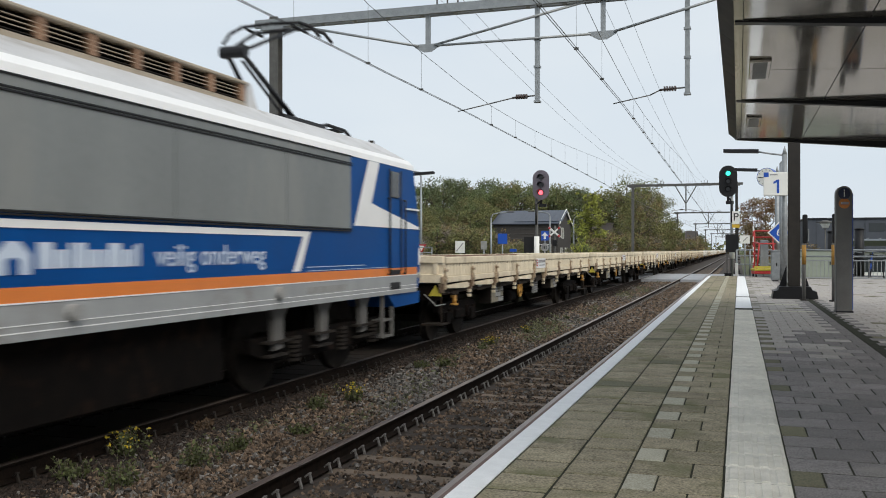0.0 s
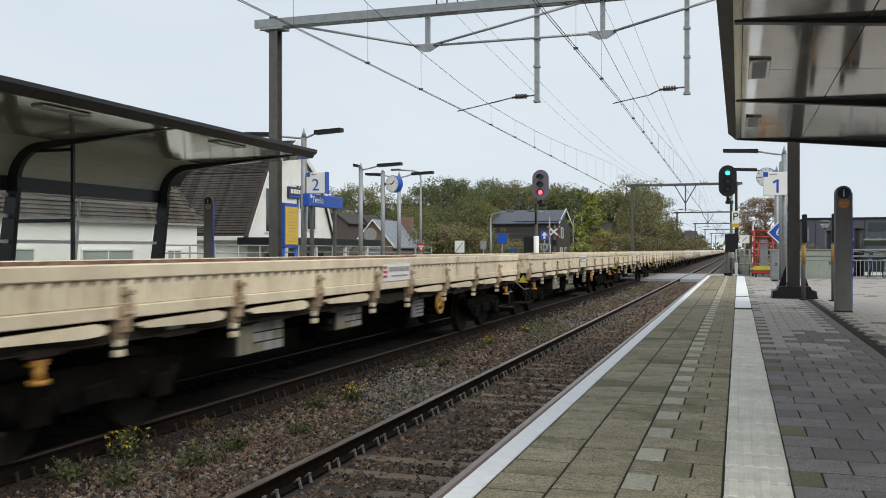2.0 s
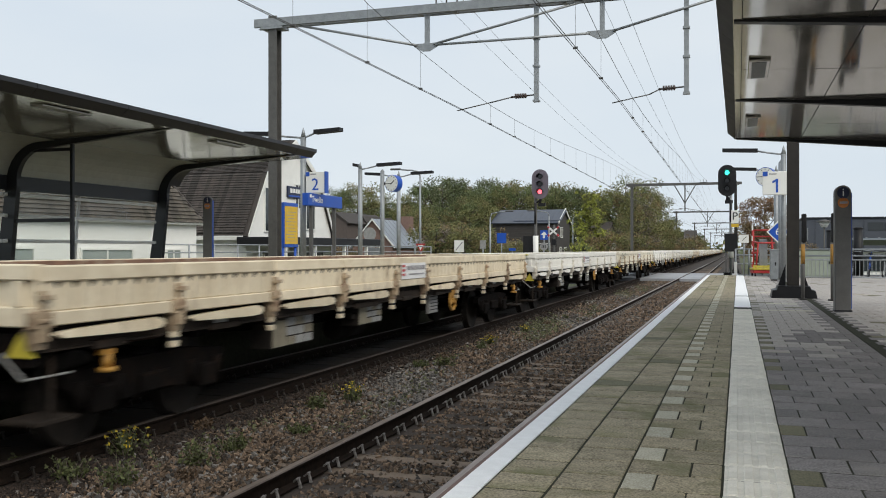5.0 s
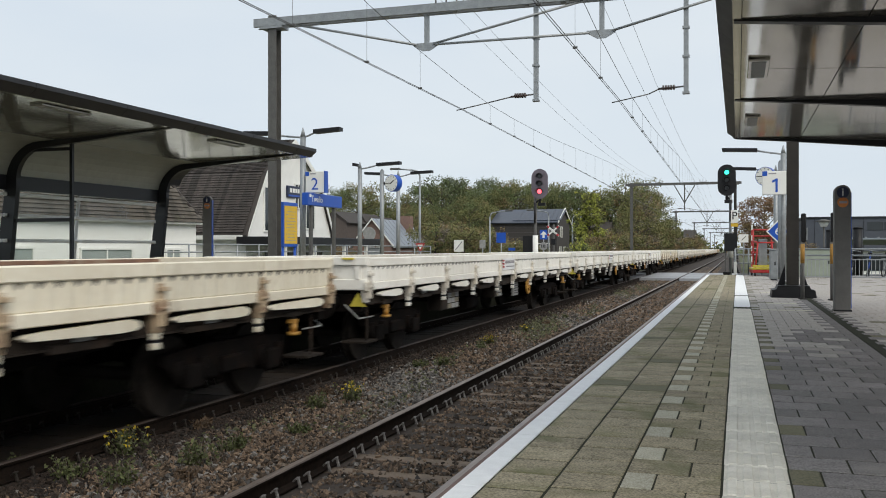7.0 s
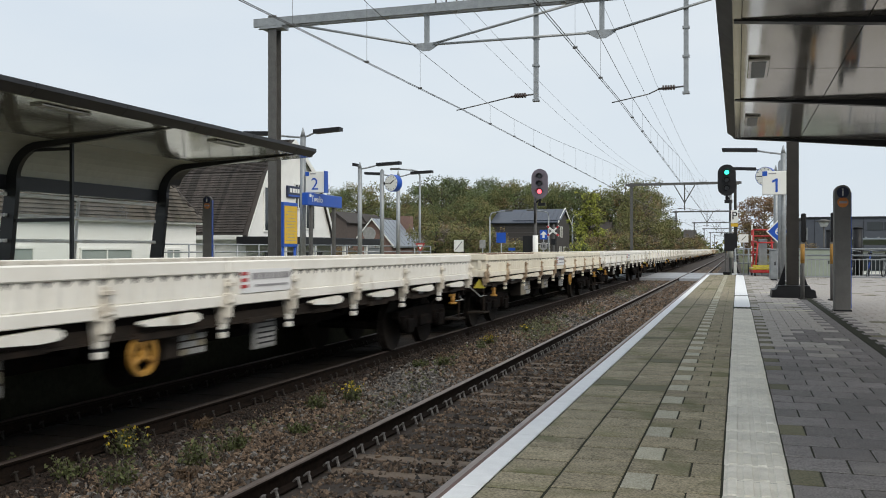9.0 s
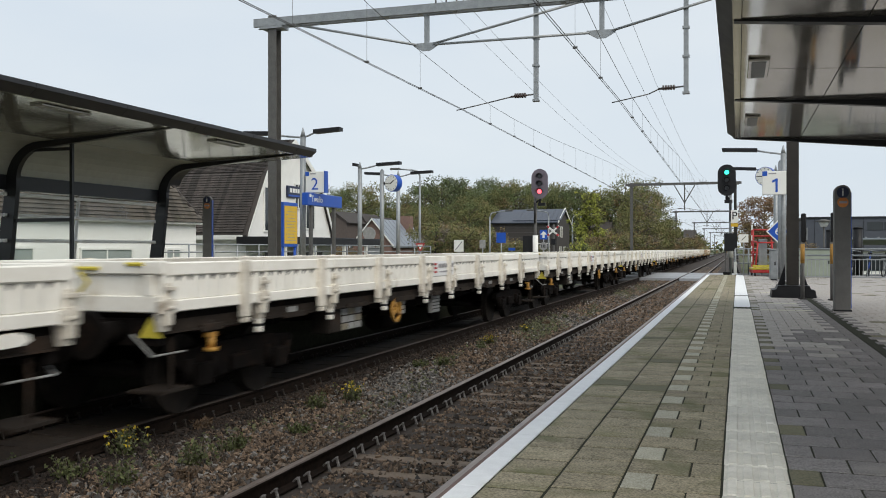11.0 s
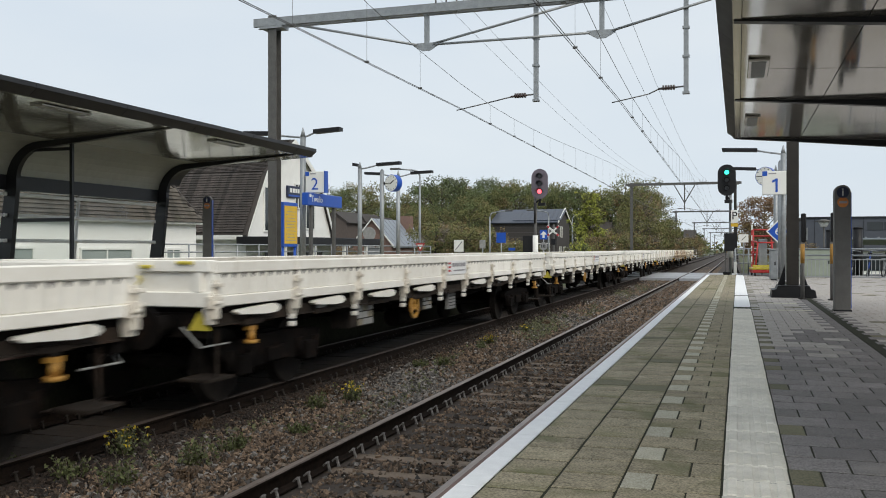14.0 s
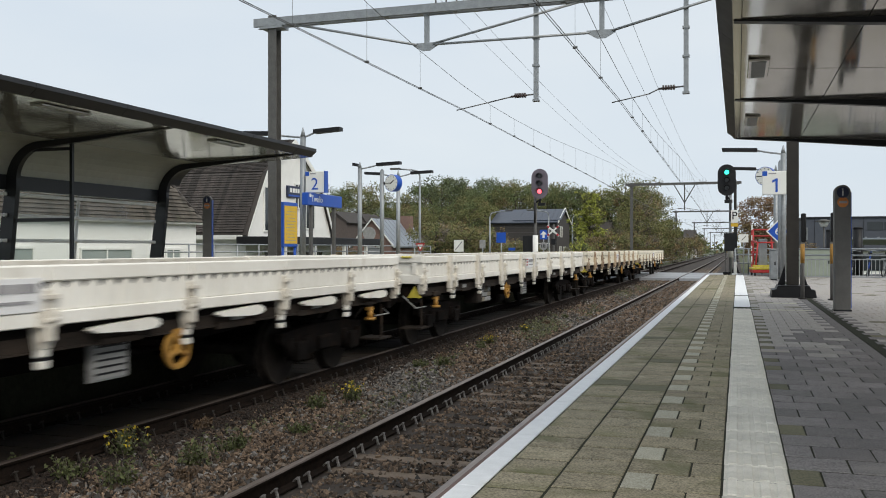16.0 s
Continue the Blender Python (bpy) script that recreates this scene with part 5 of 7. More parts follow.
def number_sign(x, y, z, w, h, digit, depth, label, post):
    t = thing("platform_sign", label, "sign", pose(x, y, 0), "platform number signs")
    bm = BM()
    box(bm, -w / 2, w / 2, 0, depth, z, z + h, 0.015)
    b = part("sign_box", bm, "white", t, "white sign box")
    bm = BM()
    box(bm, w / 2 + 0.002, w / 2 + 0.03, -0.01, depth + 0.01, z - 0.01, z + h + 0.01)
    part("side_cheek", bm, "blue", b)
    bm = BM()
    box(bm, -w / 2 + 0.0, -w / 2 + w * 0.20, -0.006, -0.001, z + h * 0.80, z + h)
    part("corner_square", bm, "blue", b)
    bm = BM()
    box(bm, -w / 2 + w * 0.25, -w / 2 + w * 0.55, -0.006, -0.001, z + h * 0.87, z + h * 0.92)
    part("text_bar", bm, "mark", b)
    if digit == "1":
        bm, u, c = BM(), h * 0.58, z + h * 0.10
        one = [(0.04, 0.0), (0.20, 0.0), (0.20, 1.0), (0.07, 1.0), (-0.20, 0.84), (-0.20, 0.68), (0.04, 0.80)]
        extrude_profile(bm, [(a * u, c + b * u) for a, b in one], "y", -0.008, -0.001)
        part("digit", bm, "blue", b, "blue numeral")
    else:
        lettering("digit", digit, h * 0.80, Matrix.Translation((0.0, -0.004, z + h * 0.38)) @ FACE_CAM, "blue", b, "blue numeral")
    bm = BM()
    box(bm, *post, depth - 0.01, depth + 0.34, z + h * 0.2, z + h * 0.3)
    box(bm, *post, depth - 0.01, depth + 0.34, z + h * 0.7, z + h * 0.8)
    part("bracket", bm, "galv", t)
    return t


number_sign(1.19, 32.25, 2.92, 0.80, 0.78, "1", 0.16, "white platform sign with blue numeral one", (0.1, 0.42))
number_sign(-11.98, 24.44, 2.77, 0.62, 0.63, "2", 0.2, "white platform sign with blue numeral two", (-0.45, -0.25))

# station name board
nb = thing("station_name_board", "blue station name board on two grey posts", "sign", pose(-12.06, 25.10, 0, 0, 0, 0))
bm = BM()
box(bm, -0.10, 0.10, -1.15, 1.25, 2.38, 2.75, 0.015)
bd = part("board", bm, "blue", nb, "blue name board")
lettering("station_name", "Twello", 0.27, Matrix.Translation((0.103, -0.55, 2.57)) @ FACE_TRACK, "white", bd, "white place name")
bm = BM()
box(bm, 0.101, 0.106, -1.05, -0.93, 2.62, 2.72)
part("mark", bm, "white", bd)
for y in (-0.75, 0.85):
    bm = BM()
    box(bm, -0.05, 0.05, y - 0.05, y + 0.05, 0, 2.40, 0.008)
    part("post", bm, "galv_dark", nb)

# timetable board
tb = thing("timetable_board", "yellow timetable board in a blue frame on two posts", "notice board", pose(-12.03, 22.90, 0, 0, 0, 0))
bm = BM()
box(bm, -0.06, 0.06, -0.42, 0.42, 1.15, 2.40, 0.01)
f = part("frame", bm, "blue", tb, "blue frame")
bm = BM()
box(bm, 0.062, 0.07, -0.38, 0.38, 1.24, 2.30)
sh = part("sheet", bm, "yellow", f, "yellow timetable sheet")
for k in range(10):
    bm = BM()
    box(bm, 0.0715, 0.073, -0.32 + 0.1 * (k % 2), 0.30 - 0.07 * (k % 3), 1.32 + k * 0.09, 1.335 + k * 0.09)
    part("text_bar", bm, "mark", sh)
for y in (-0.36, 0.36):
    bm = BM()
    tube(bm, (0, y, 0), (0, y, 1.16), 0.04, n=10)
    part("post", bm, "blue", tb)


def info_pillar(x, y, h, w, turn, label):
    t = thing("info_pillar", label, "info pillar", pose(x, y, 0, 0, 0, turn), "info pillars")
    bm = BM()
    pts = [(-w / 2, 0.0), (w / 2, 0.0), (w / 2, h - w / 2)] + [(math.cos(radians(a)) * w / 2, h - w / 2 + math.sin(radians(a)) * w / 2) for a in range(15, 180, 15)] + [(-w / 2, h - w / 2)]
    extrude_profile(bm, pts, "y", -0.09, 0.09)
    bmesh.ops.bevel(bm, geom=[e for e in bm.edges if abs(e.verts[0].co.y - e.verts[1].co.y) < 1e-5], offset=0.012, segments=1, affect="EDGES")
    part("column", bm, "pillar", t)
    bm = BM()
    box(bm, w / 2 + 0.002, w / 2 + 0.012, -0.08, 0.08, 0.05, h - w / 2, 0.0)
    part("side_strip", bm, "blue", t, "blue side strip")
    bm = BM()
    ring(bm, (0, -0.093, h - w * 0.5), (0, 1, 0), w * 0.38, 0, 0.004, n=24)
    d = part("info_disc", bm, "sign_dark", t, "dark blue info disc")
    lettering("info_letter", "i", w * 0.75, Matrix.Translation((0, -0.098, h - w * 0.5)) @ FACE_CAM, "white", d)
    bm = BM()
    ring(bm, (0, -0.093, h - w * 1.15), (0, 1, 0), w * 0.34, 0, 0.004, n=24)
    e = part("ticket_disc", bm, "orange", t, "ochre ticket disc")
    bm = BM()
    box(bm, -w * 0.22, w * 0.22, -0.172, -0.098, h - w * 1.22, h - w * 1.08)
    part("text_bar", bm, "mark", e)
    bm = BM()
    box(bm, -w / 2 - 0.01, w / 2 + 0.014, -0.10, 0.10, 0, 0.03)
    part("foot", bm, "anthracite", t)
    return t


info_pillar(1.74, 17.25, 2.21, 0.265, 4, "dark grey rounded info pillar with blue disc")
info_pillar(-12.59, 19.67, 2.42, 0.22, 20, "grey rounded info pillar with blue side")

# check-in posts near the mast and the pillar
def check_in_post(x, y):
    cp = thing("check_in_post", "slim grey post with ochre band and dark reader box", "check-in post", pose(x, y, 0), "check-in posts")
    bm = BM()
    tube(bm, (0, 0, 0), (0, 0, 1.24), 0.04, n=14)
    part("post", bm, "pillar", cp)
    bm = BM()
    tube(bm, (0, 0, 0.78), (0, 0, 1.20), 0.045, n=14)
    part("band", bm, "wheel_yellow", cp, "ochre band")
    bm = BM()
    box(bm, -0.03, 0.07, -0.06, 0.06, 1.24, 1.86, 0.02)
    r_ = part("reader", bm, "black", cp, "dark reader box")
    bm = BM()
    box(bm, 0.072, 0.10, -0.055, 0.055, 1.28, 1.55, 0.004)
    part("reader_edge", bm, "galv", r_)
    bm = BM()
    tube(bm, (0, 0, 0), (0, 0, 0.03), 0.09, n=14)
    part("foot", bm, "mast", cp)


check_in_post(1.34, 21.05)
check_in_post(1.91, 20.8)

# blue diamond sign on the lamp post
dm = thing("diamond_sign", "blue diamond sign with white border and numeral", "sign", pose(1.56, 39.00, 1.80))
bm = BM()
r = 0.46
extrude_profile(bm, [(-r, 0), (0, -r), (r, 0), (0, r)], "y", 0.0, 0.03)
b = part("plate", bm, "white", dm)
bm = BM()
r = 0.39
extrude_profile(bm, [(-r, 0), (0, -r), (r, 0), (0, r)], "y", -0.006, -0.002)
part("field", bm, "blue", b)
lettering("digit", "6", 0.42, Matrix.Translation((-0.02, -0.012, 0)) @ FACE_CAM, "white", b)
bm = BM()
box(bm, -0.13, -0.05, 0.03, 0.72, -0.03, 0.03)
part("bracket", bm, "galv", dm)


# ---- signals ----
def signal(x, y, zc, aspect, back, label, base, px):
    t = thing("railway_signal", label, "railway signal", pose(x, y, 0), "railway signals")
    w, h = 0.40, 0.72
    bm = BM()
    pts = [(math.cos(radians(a)) * w, zc + (h - w) + math.sin(radians(a)) * w) for a in range(0, 181, 15)] + [(math.cos(radians(a)) * w, zc - (h - w) + math.sin(radians(a)) * w) for a in range(180, 361, 15)]
    extrude_profile(bm, pts, "y", -0.02, 0.02)
    part("target_board", bm, back, t)
    for k in range(3):
        z = zc + 0.36 - 0.36 * k
        on = (aspect == "green" and k == 0) or (aspect == "red" and k == 2)
        bm = BM()
        ring(bm, (0, -0.04, z), (0, 1, 0), 0.10, 0, 0.02, n=20)
        part("lens", bm, {"green": "green_light", "red": "red_light"}[aspect] if on else "lens_off", t, "lit " + aspect + " lens" if on else "")
        bm = BM()
        n = 12
        for i in range(n):
            a0, a1 = radians(-10 + 200 * i / n), radians(-10 + 200 * (i + 1) / n)
            q = []
            for a in (a0, a1):
                for rr in (0.14, 0.155):
                    q.append((math.cos(a) * rr, math.sin(a) * rr))
            d = 0.26
            v = [bm.verts.new((qx, yy, z + qz)) for yy in (-0.02, -d) for qx, qz in q]
            for fidx in ((0, 1, 5, 4), (2, 6, 7, 3), (1, 3, 7, 5), (0, 4, 6, 2), (4, 5, 7, 6)):
                bm.faces.new([v[j] for j in fidx])
        part("hood", bm, "black", t)
    bm = BM()
    tube(bm, (px, 0.15, base), (px, 0.15, zc + 0.2), 0.07, n=12)
    part("pole", bm, "galv_dark" if aspect == "red" else "galv", t)
    bm = BM()
    tube(bm, (px, 0.15, base + 0.9), (px, 0.15, 1.75), 0.13, n=14)
    part("pole_sleeve", bm, "white", t, "white reflective sleeve")
    bm = BM()
    tube(bm, (px, 0.15, zc - 0.9), (0, 0.08, zc - 0.75), 0.05, n=8)
    tube(bm, (0, 0.08, zc - 0.95), (0, 0.08, zc - 0.4), 0.06, n=8)
    box(bm, -0.1, 0.25, 0.02, 0.2, zc - 1.05, zc - 0.9)
    tube(bm, (px, 0.02, zc - 1.9), (px, 0.02, zc - 0.9), 0.05, n=8)
    part("bracket", bm, "black", t)
    return t


signal(-9.05, 42.80, 4.22, "red", "leadgrey", "three-lamp railway signal showing red on a dark pole", GROUND + 0.2, -0.24)
signal(-0.47, 43.49, 4.25, "green", "black", "three-lamp railway signal showing green on a grey pole", -0.2, 0.16)
ps = thing("letter_sign", "small white sign with black letter P on the signal pole", "sign", pose(-0.13, 43.39, 0))
bm = BM()
box(bm, -0.16, 0.16, -0.06, -0.04, 2.28, 2.87)
b = part("plate", bm, "white", ps)
lettering("letter", "P", 0.5, Matrix.Translation((0, -0.065, 2.59)) @ FACE_CAM, "black", b)
bm = BM()
box(bm, -0.16, 0.16, -0.06, -0.04, 2.11, 2.26)
part("number_plate", bm, "yellow", ps, "small yellow plate")
bm = BM()
box(bm, -0.12, 0.02, -0.04, 0.25, 2.56, 2.61)
part("clamp", bm, "galv", ps)


# ---- fence and cabinets at the platform end ----
def railing(name, x0, y0, x1, y1, h, posts, bars, label, z=0.0, rails=(0.0,)):
    t = thing(name, label, "railing", pose(x0, y0, z), "station railings")
    dx, dy = x1 - x0, y1 - y0
    ln = math.hypot(dx, dy)
    for k in range(posts):
        f = k / (posts - 1)
        bm = BM()
        tube(bm, (dx * f, dy * f, 0), (dx * f, dy * f, h), 0.035, n=8)
        part("post", bm, "galv", t)
    for zz in rails:
        bm = BM()
        tube(bm, (0, 0, h - zz), (dx, dy, h - zz), 0.028, n=8)
        part("rail", bm, "galv", t)
    if bars:
        n = int(ln / 0.125)
        m = None
        for k in range(n):
            f = (k + 0.5) / n
            if m is None:
                bm = BM()
                tube(bm, (0, 0, 0.14), (0, 0, h - 0.36), 0.011, n=5)
                m = mesh_of(bm, "galv", "bar")
            part("bar", m, None, t, "", pose(dx * f, dy * f, 0))
        for zz in (0.13, h - 0.36):
            bm = BM()
            tube(bm, (0, 0, zz), (dx, dy, zz), 0.02, n=6)
            part("lower_rail", bm, "galv", t)
    return t


railing("railing", 2.00, 33.78, 9.0, 33.2, 1.09, 6, True, "galvanised tube railing with thin upright bars", rails=(0.0, 0.22))
railing("railing", -0.09, 40.56, 1.53, 41.10, 1.10, 4, False, "galvanised tube railing at the platform end", rails=(0.0, 0.25, 0.62))
railing("railing", -19.99, 28.20, -18.58, 43.38, 1.27, 11, False, "galvanised tube railing behind the side platform", z=0.0, rails=(0.0, 0.3))
railing("railing", -18.58, 43.38, -16.78, 49.22, 1.25, 5, False, "galvanised tube railing behind the side platform", z=0.0, rails=(0.0, 0.3))


def cabinet(x, y, z, w, d, h, mt, label, cat="cabinet"):
    t = thing("cabinet", label, cat, pose(x, y, z))
    bm = BM()
    box(bm, -w / 2, w / 2, -d / 2, d / 2, 0.04, h, 0.02)
    part("body", bm, mt, t)
    bm = BM()
    box(bm, -w / 2 - 0.02, w / 2 + 0.02, -d / 2 - 0.02, d / 2 + 0.02, h, h + 0.05, 0.01)
    part("lid", bm, mt, t)
    bm = BM()
    box(bm, -w / 2 + 0.04, w / 2 - 0.04, -d / 2 + 0.03, d / 2 - 0.03, 0, 0.04)
    part("plinth", bm, "anthracite", t)
    bm = BM()
    box(bm, -w / 2 + 0.04, w / 2 - 0.04, -d / 2 - 0.012, -d / 2 - 0.002, 0.1, h - 0.06)
    p = part("door", bm, mt, t)
    bm = BM()
    box(bm, w / 2 - 0.12, w / 2 - 0.08, -d / 2 - 0.03, -d / 2 - 0.012, h * 0.5, h * 0.5 + 0.12)
    part("handle", bm, "black", p)
    return t


def blind(x, y, z0, z1, w, label):
    """A dark background board on two legs."""
    t = thing("signal_blind", label, "board", pose(x, y, 0))
    bm = BM()
    box(bm, -w / 2, w / 2, -0.02, 0.02, z0, z1, 0.005)
    part("board", bm, "black", t)
    for s in (-1, 1):
        bm = BM()
        box(bm, s * w * 0.4 - 0.03, s * w * 0.4 + 0.03, 0.022, 0.06, -1.2, z1 - 0.1)
        part("leg", bm, "galv_dark", t)


blind(-0.29, 42.50, 0.99, 1.80, 0.55, "dark square board on two legs by the track")
cabinet(-0.46, 42.23, -0.9, 0.3, 0.3, 0.92, "black", "narrow black trackside cabinet")
cabinet(2.56, 37.64, 0, 1.7, 0.6, 1.05, "leaf_box", "wide pale green service cabinet behind the railing")
cabinet(1.20, 33.62, 0, 0.28, 0.3, 1.05, "galv", "small grey cabinet beside the lamp post")
blind(-9.66, 43.10, -1.0, 1.74, 0.57, "dark square board beside the signal")

ns = thing("no_walking_sign", "small white warning sign on a thin grey post", "sign", pose(0.24, 39.52, 0))
bm = BM()
tube(bm, (0, 0, 0), (0, 0, 1.66), 0.03, n=8)
part("post", bm, "galv", ns)
bm = BM()
box(bm, -0.19, 0.19, -0.05, -0.035, 1.36, 1.70)
b = part("plate", bm, "white", ns)
bm = BM()
tube(bm, (-0.08, -0.055, 1.45), (0.09, -0.055, 1.62), 0.012, n=5)
part("symbol", bm, "black", b)
ws = solid("edge_marker", box(BM(), -0.06, 0.06, -0.03, 0.03, 0, 0.55, 0.01), "white", "low white marker post at the platform end", "marker", pose(-0.09, 40.14, 0))

# red and yellow wheelchair lift
wl_ = thing("wheelchair_lift", "red and yellow mobile wheelchair lift on castors", "wheelchair lift", pose(1.01, 39.24, 0, 0, 0, 8))
bm = BM()
box(bm, -0.48, 0.48, -0.45, 0.45, 0.12, 0.24, 0.02)
part("base", bm, "red", wl_)
bm = BM()
box(bm, -0.5, 0.5, -0.47, 0.47, 0.25, 0.33, 0.02)
part("platform", bm, "buff_yellow", wl_, "yellow platform")
bm = BM()
box(bm, -0.5, 0.5, -0.475, -0.455, 0.35, 0.44)
part("ramp_edge", bm, "buff_yellow", wl_, "yellow ramp edge")
for x in (-0.4, 0.4):
    for y in (-0.38, 0.38):
        bm = BM()
        ring(bm, (x, y, 0.075), (1, 0, 0), 0.075, 0, 0.03, n=14)
        part("castor", bm, "black", wl_)
for x in (-0.36, 0.36):
    bm = BM()
    for a, b_ in (((x, -0.3, 0.33), (x * 0.75, -0.3, 1.35)), ((x * 0.75, -0.3, 1.35), (x, 0.3, 1.42)), ((x, 0.3, 0.33), (x, 0.3, 1.9)), ((x, -0.3, 0.95), (x, 0.3, 0.95))):
        tube(bm, a, b_, 0.033, n=8)
    part("side_frame", bm, "red", wl_)
bm = BM()
for z in (1.35, 1.62, 1.88):
    tube(bm, (-0.36, 0.3 if z > 1.4 else -0.3, z), (0.36, 0.3 if z > 1.4 else -0.3, z), 0.03, n=8)
part("crossbar", bm, "red", wl_)
bm = BM()
box(bm, -0.16, 0.16, 0.1, 0.25, 0.34, 1.5, 0.02)
part("hydraulic_mast", bm, "galv", wl_)
bm = BM()
box(bm, 0.30, 0.42, -0.34, -0.32, 0.4, 1.0)
part("hazard_board", bm, "buff_yellow", wl_, "yellow hazard board")
bm = BM()
for k in range(4):
    extrude_profile(bm, [(0.30, 0.44 + k * 0.14), (0.42, 0.50 + k * 0.14), (0.42, 0.57 + k * 0.14), (0.30, 0.51 + k * 0.14)], "y", -0.345, -0.341)
part("hazard_stripe", bm, "black", wl_)

# ---- houses and the far side of the line ----


def gable_house(name, label, x0, x1, y0, y1, eave, ridge, along, wall, roof, break_at=None, base=GROUND):
    """A house with walls and a pitched roof. along: the ridge's axis. break_at: (share of the half span, height) of a gambrel's bend."""
    t = thing(name, label, "house", pose((x0 + x1) / 2, (y0 + y1) / 2, base))
    hx, hy = (x1 - x0) / 2, (y1 - y0) / 2
    e, r = eave - base, ridge - base
    span = hy if along == "x" else hx
    ln = hx if along == "x" else hy
    half = [(span, e)] + ([(span * (1 - break_at[0]), break_at[1] - base)] if break_at else []) + [(0, r)]
    prof = [(-span, 0), (span, 0)] + half + [(-a, b) for a, b in half[::-1][1:]]
    bm = BM()
    extrude_profile(bm, prof, along, -ln, ln)
    w = part("wall", bm, wall, t)
    for s in (-1, 1):
        for (a, b), (c, d) in zip(half, half[1:]):
            bm = BM()
            o = Vector(((d - b), (a - c))).normalized() * 0.12
            over = Vector((a - c, b - d)).normalized() * (0.35 if (a, b) == half[0] else 0.0)
            q = [(a + over[0], b + over[1]), (c, d), (c + o[0], d + o[1]), (a + over[0] + o[0], b + over[1] + o[1])]
            extrude_profile(bm, [(s * u, v + 0.01) for u, v in q], along, -ln - 0.18, ln + 0.18)
            part("roof", bm, roof, t)
    return t, hx, hy, e, r


def window(parent, wface, cx, cz, w, h, plane, frame_mat="white", bars=1, pane="window"):
    """A window with a raised frame, on a wall that faces +x (wface 'x') or -y ('y'), in the parent's space."""
    def put(a0, a1, z0, z1, d0, d1):
        b = BM()
        if wface == "x":
            box(b, plane + d0, plane + d1, cx + a0, cx + a1, cz + z0, cz + z1)
        else:
            box(b, cx + a0, cx + a1, plane - d1, plane - d0, cz + z0, cz + z1)
        return b
    p = part("window", put(-w / 2, w / 2, -h / 2, h / 2, 0.003, 0.03), pane, parent, "dark window pane" if pane == "window" else "pale window pane with blinds")
    f = 0.07
    for q in ((-w / 2 - f, w / 2 + f, h / 2, h / 2 + f), (-w / 2 - f, w / 2 + f, -h / 2 - f, -h / 2), (-w / 2 - f, -w / 2, -h / 2, h / 2), (w / 2, w / 2 + f, -h / 2, h / 2)):
        part("frame", put(*q, 0.0, 0.07), frame_mat, p)
    for k in range(bars):
        c = -w / 2 + (k + 1) * w / (bars + 1)
        part("glazing_bar", put(c - 0.025, c + 0.025, -h / 2, h / 2, 0.03, 0.055), frame_mat, p)
    return p


# white gambrel house with a shop
gx, gy0, gy1 = -22.0, 37.6, 46.9
HB = GROUND
house, hx, hy, he, hr = gable_house("white_house", "white plastered gambrel house with a dark tiled roof and a shop", -38.0, gx, gy0, gy1, 1.95, 6.65, "x", "plaster", "roof_flat", (0.36, 4.75))
for cy, cz, w_, h_ in ((-2.3, 4.3, 1.3, 2.1), (2.0, 4.2, 1.0, 1.5), (0.6, 5.1, 0.7, 1.2)):
    window(house, "x", cy, cz, w_, h_, hx)
for s in (-1, 1):
    for (ya, za), (yb, zb) in (((hy + 0.16, he - 0.3), (hy * 0.64, 4.75 - HB)), ((hy * 0.64, 4.75 - HB), (0, hr))):
        bm = BM()
        extrude_profile(bm, [(s * ya, za - 0.18), (s * yb, zb - 0.18), (s * yb, zb + 0.13), (s * ya, za + 0.13)], "x", hx + 0.185, hx + 0.225)
        part("verge_board", bm, "white", house, "white verge board")
bm = BM()
box(bm, -hx, hx, -hy - 0.42, -hy - 0.30, he - 0.42, he - 0.22, 0.01)
part("gutter", bm, "white", house, "white eaves gutter")
bm = BM()
box(bm, hx + 0.02, hx + 0.10, -0.7, 2.3, 5.0, 5.6, 0.01)
sg = part("shop_sign", bm, "sign_dark", house, "dark blue shop sign with pale bars")
for k, (a, b_) in enumerate(((-1.65, -1.4), (-1.33, -1.1), (-1.05, -0.85), (-0.8, -0.6), (-0.55, -0.32), (-0.15, 0.1), (0.15, 0.35), (0.4, 0.58), (0.62, 0.8))):
    bm = BM()
    box(bm, hx + 0.102, hx + 0.11, a + 1.2, b_ + 1.2, 5.26, 5.48)
    part("sign_bar", bm, "white", sg)
bm = BM()
box(bm, hx + 0.102, hx + 0.11, -0.6, 2.2, 5.06, 5.14)
part("sign_bar", bm, "blue", sg)
bm = BM()
box(bm, hx - 0.2, hx + 2.2, -5.2, 7.2, 2.55, 2.92, 0.02)
part("shop_awning", bm, "black", house, "flat black shop canopy")
for y in (-4.6, -1.5, 2.0, 5.0, 6.8):
    bm = BM()
    box(bm, hx + 1.95, hx + 2.1, y - 0.07, y + 0.07, 0, 2.55)
    part("awning_post", bm, "white", house)
window(house, "x", -1.4, 1.3, 3.2, 1.8, hx, bars=2)
window(house, "x", 2.2, 1.3, 2.6, 1.8, hx, bars=1)
bm = BM()
box(bm, -1.4, -0.7, -0.4, 0.4, 5.6, 7.9 + 1.3)
part("chimney", bm, "plaster", house)
# courses of roof tiles on the slope that faces the station
tile_me = None
a0, b0 = (-hy - 0.0, he), (-hy * 0.64, 4.75 - HB)
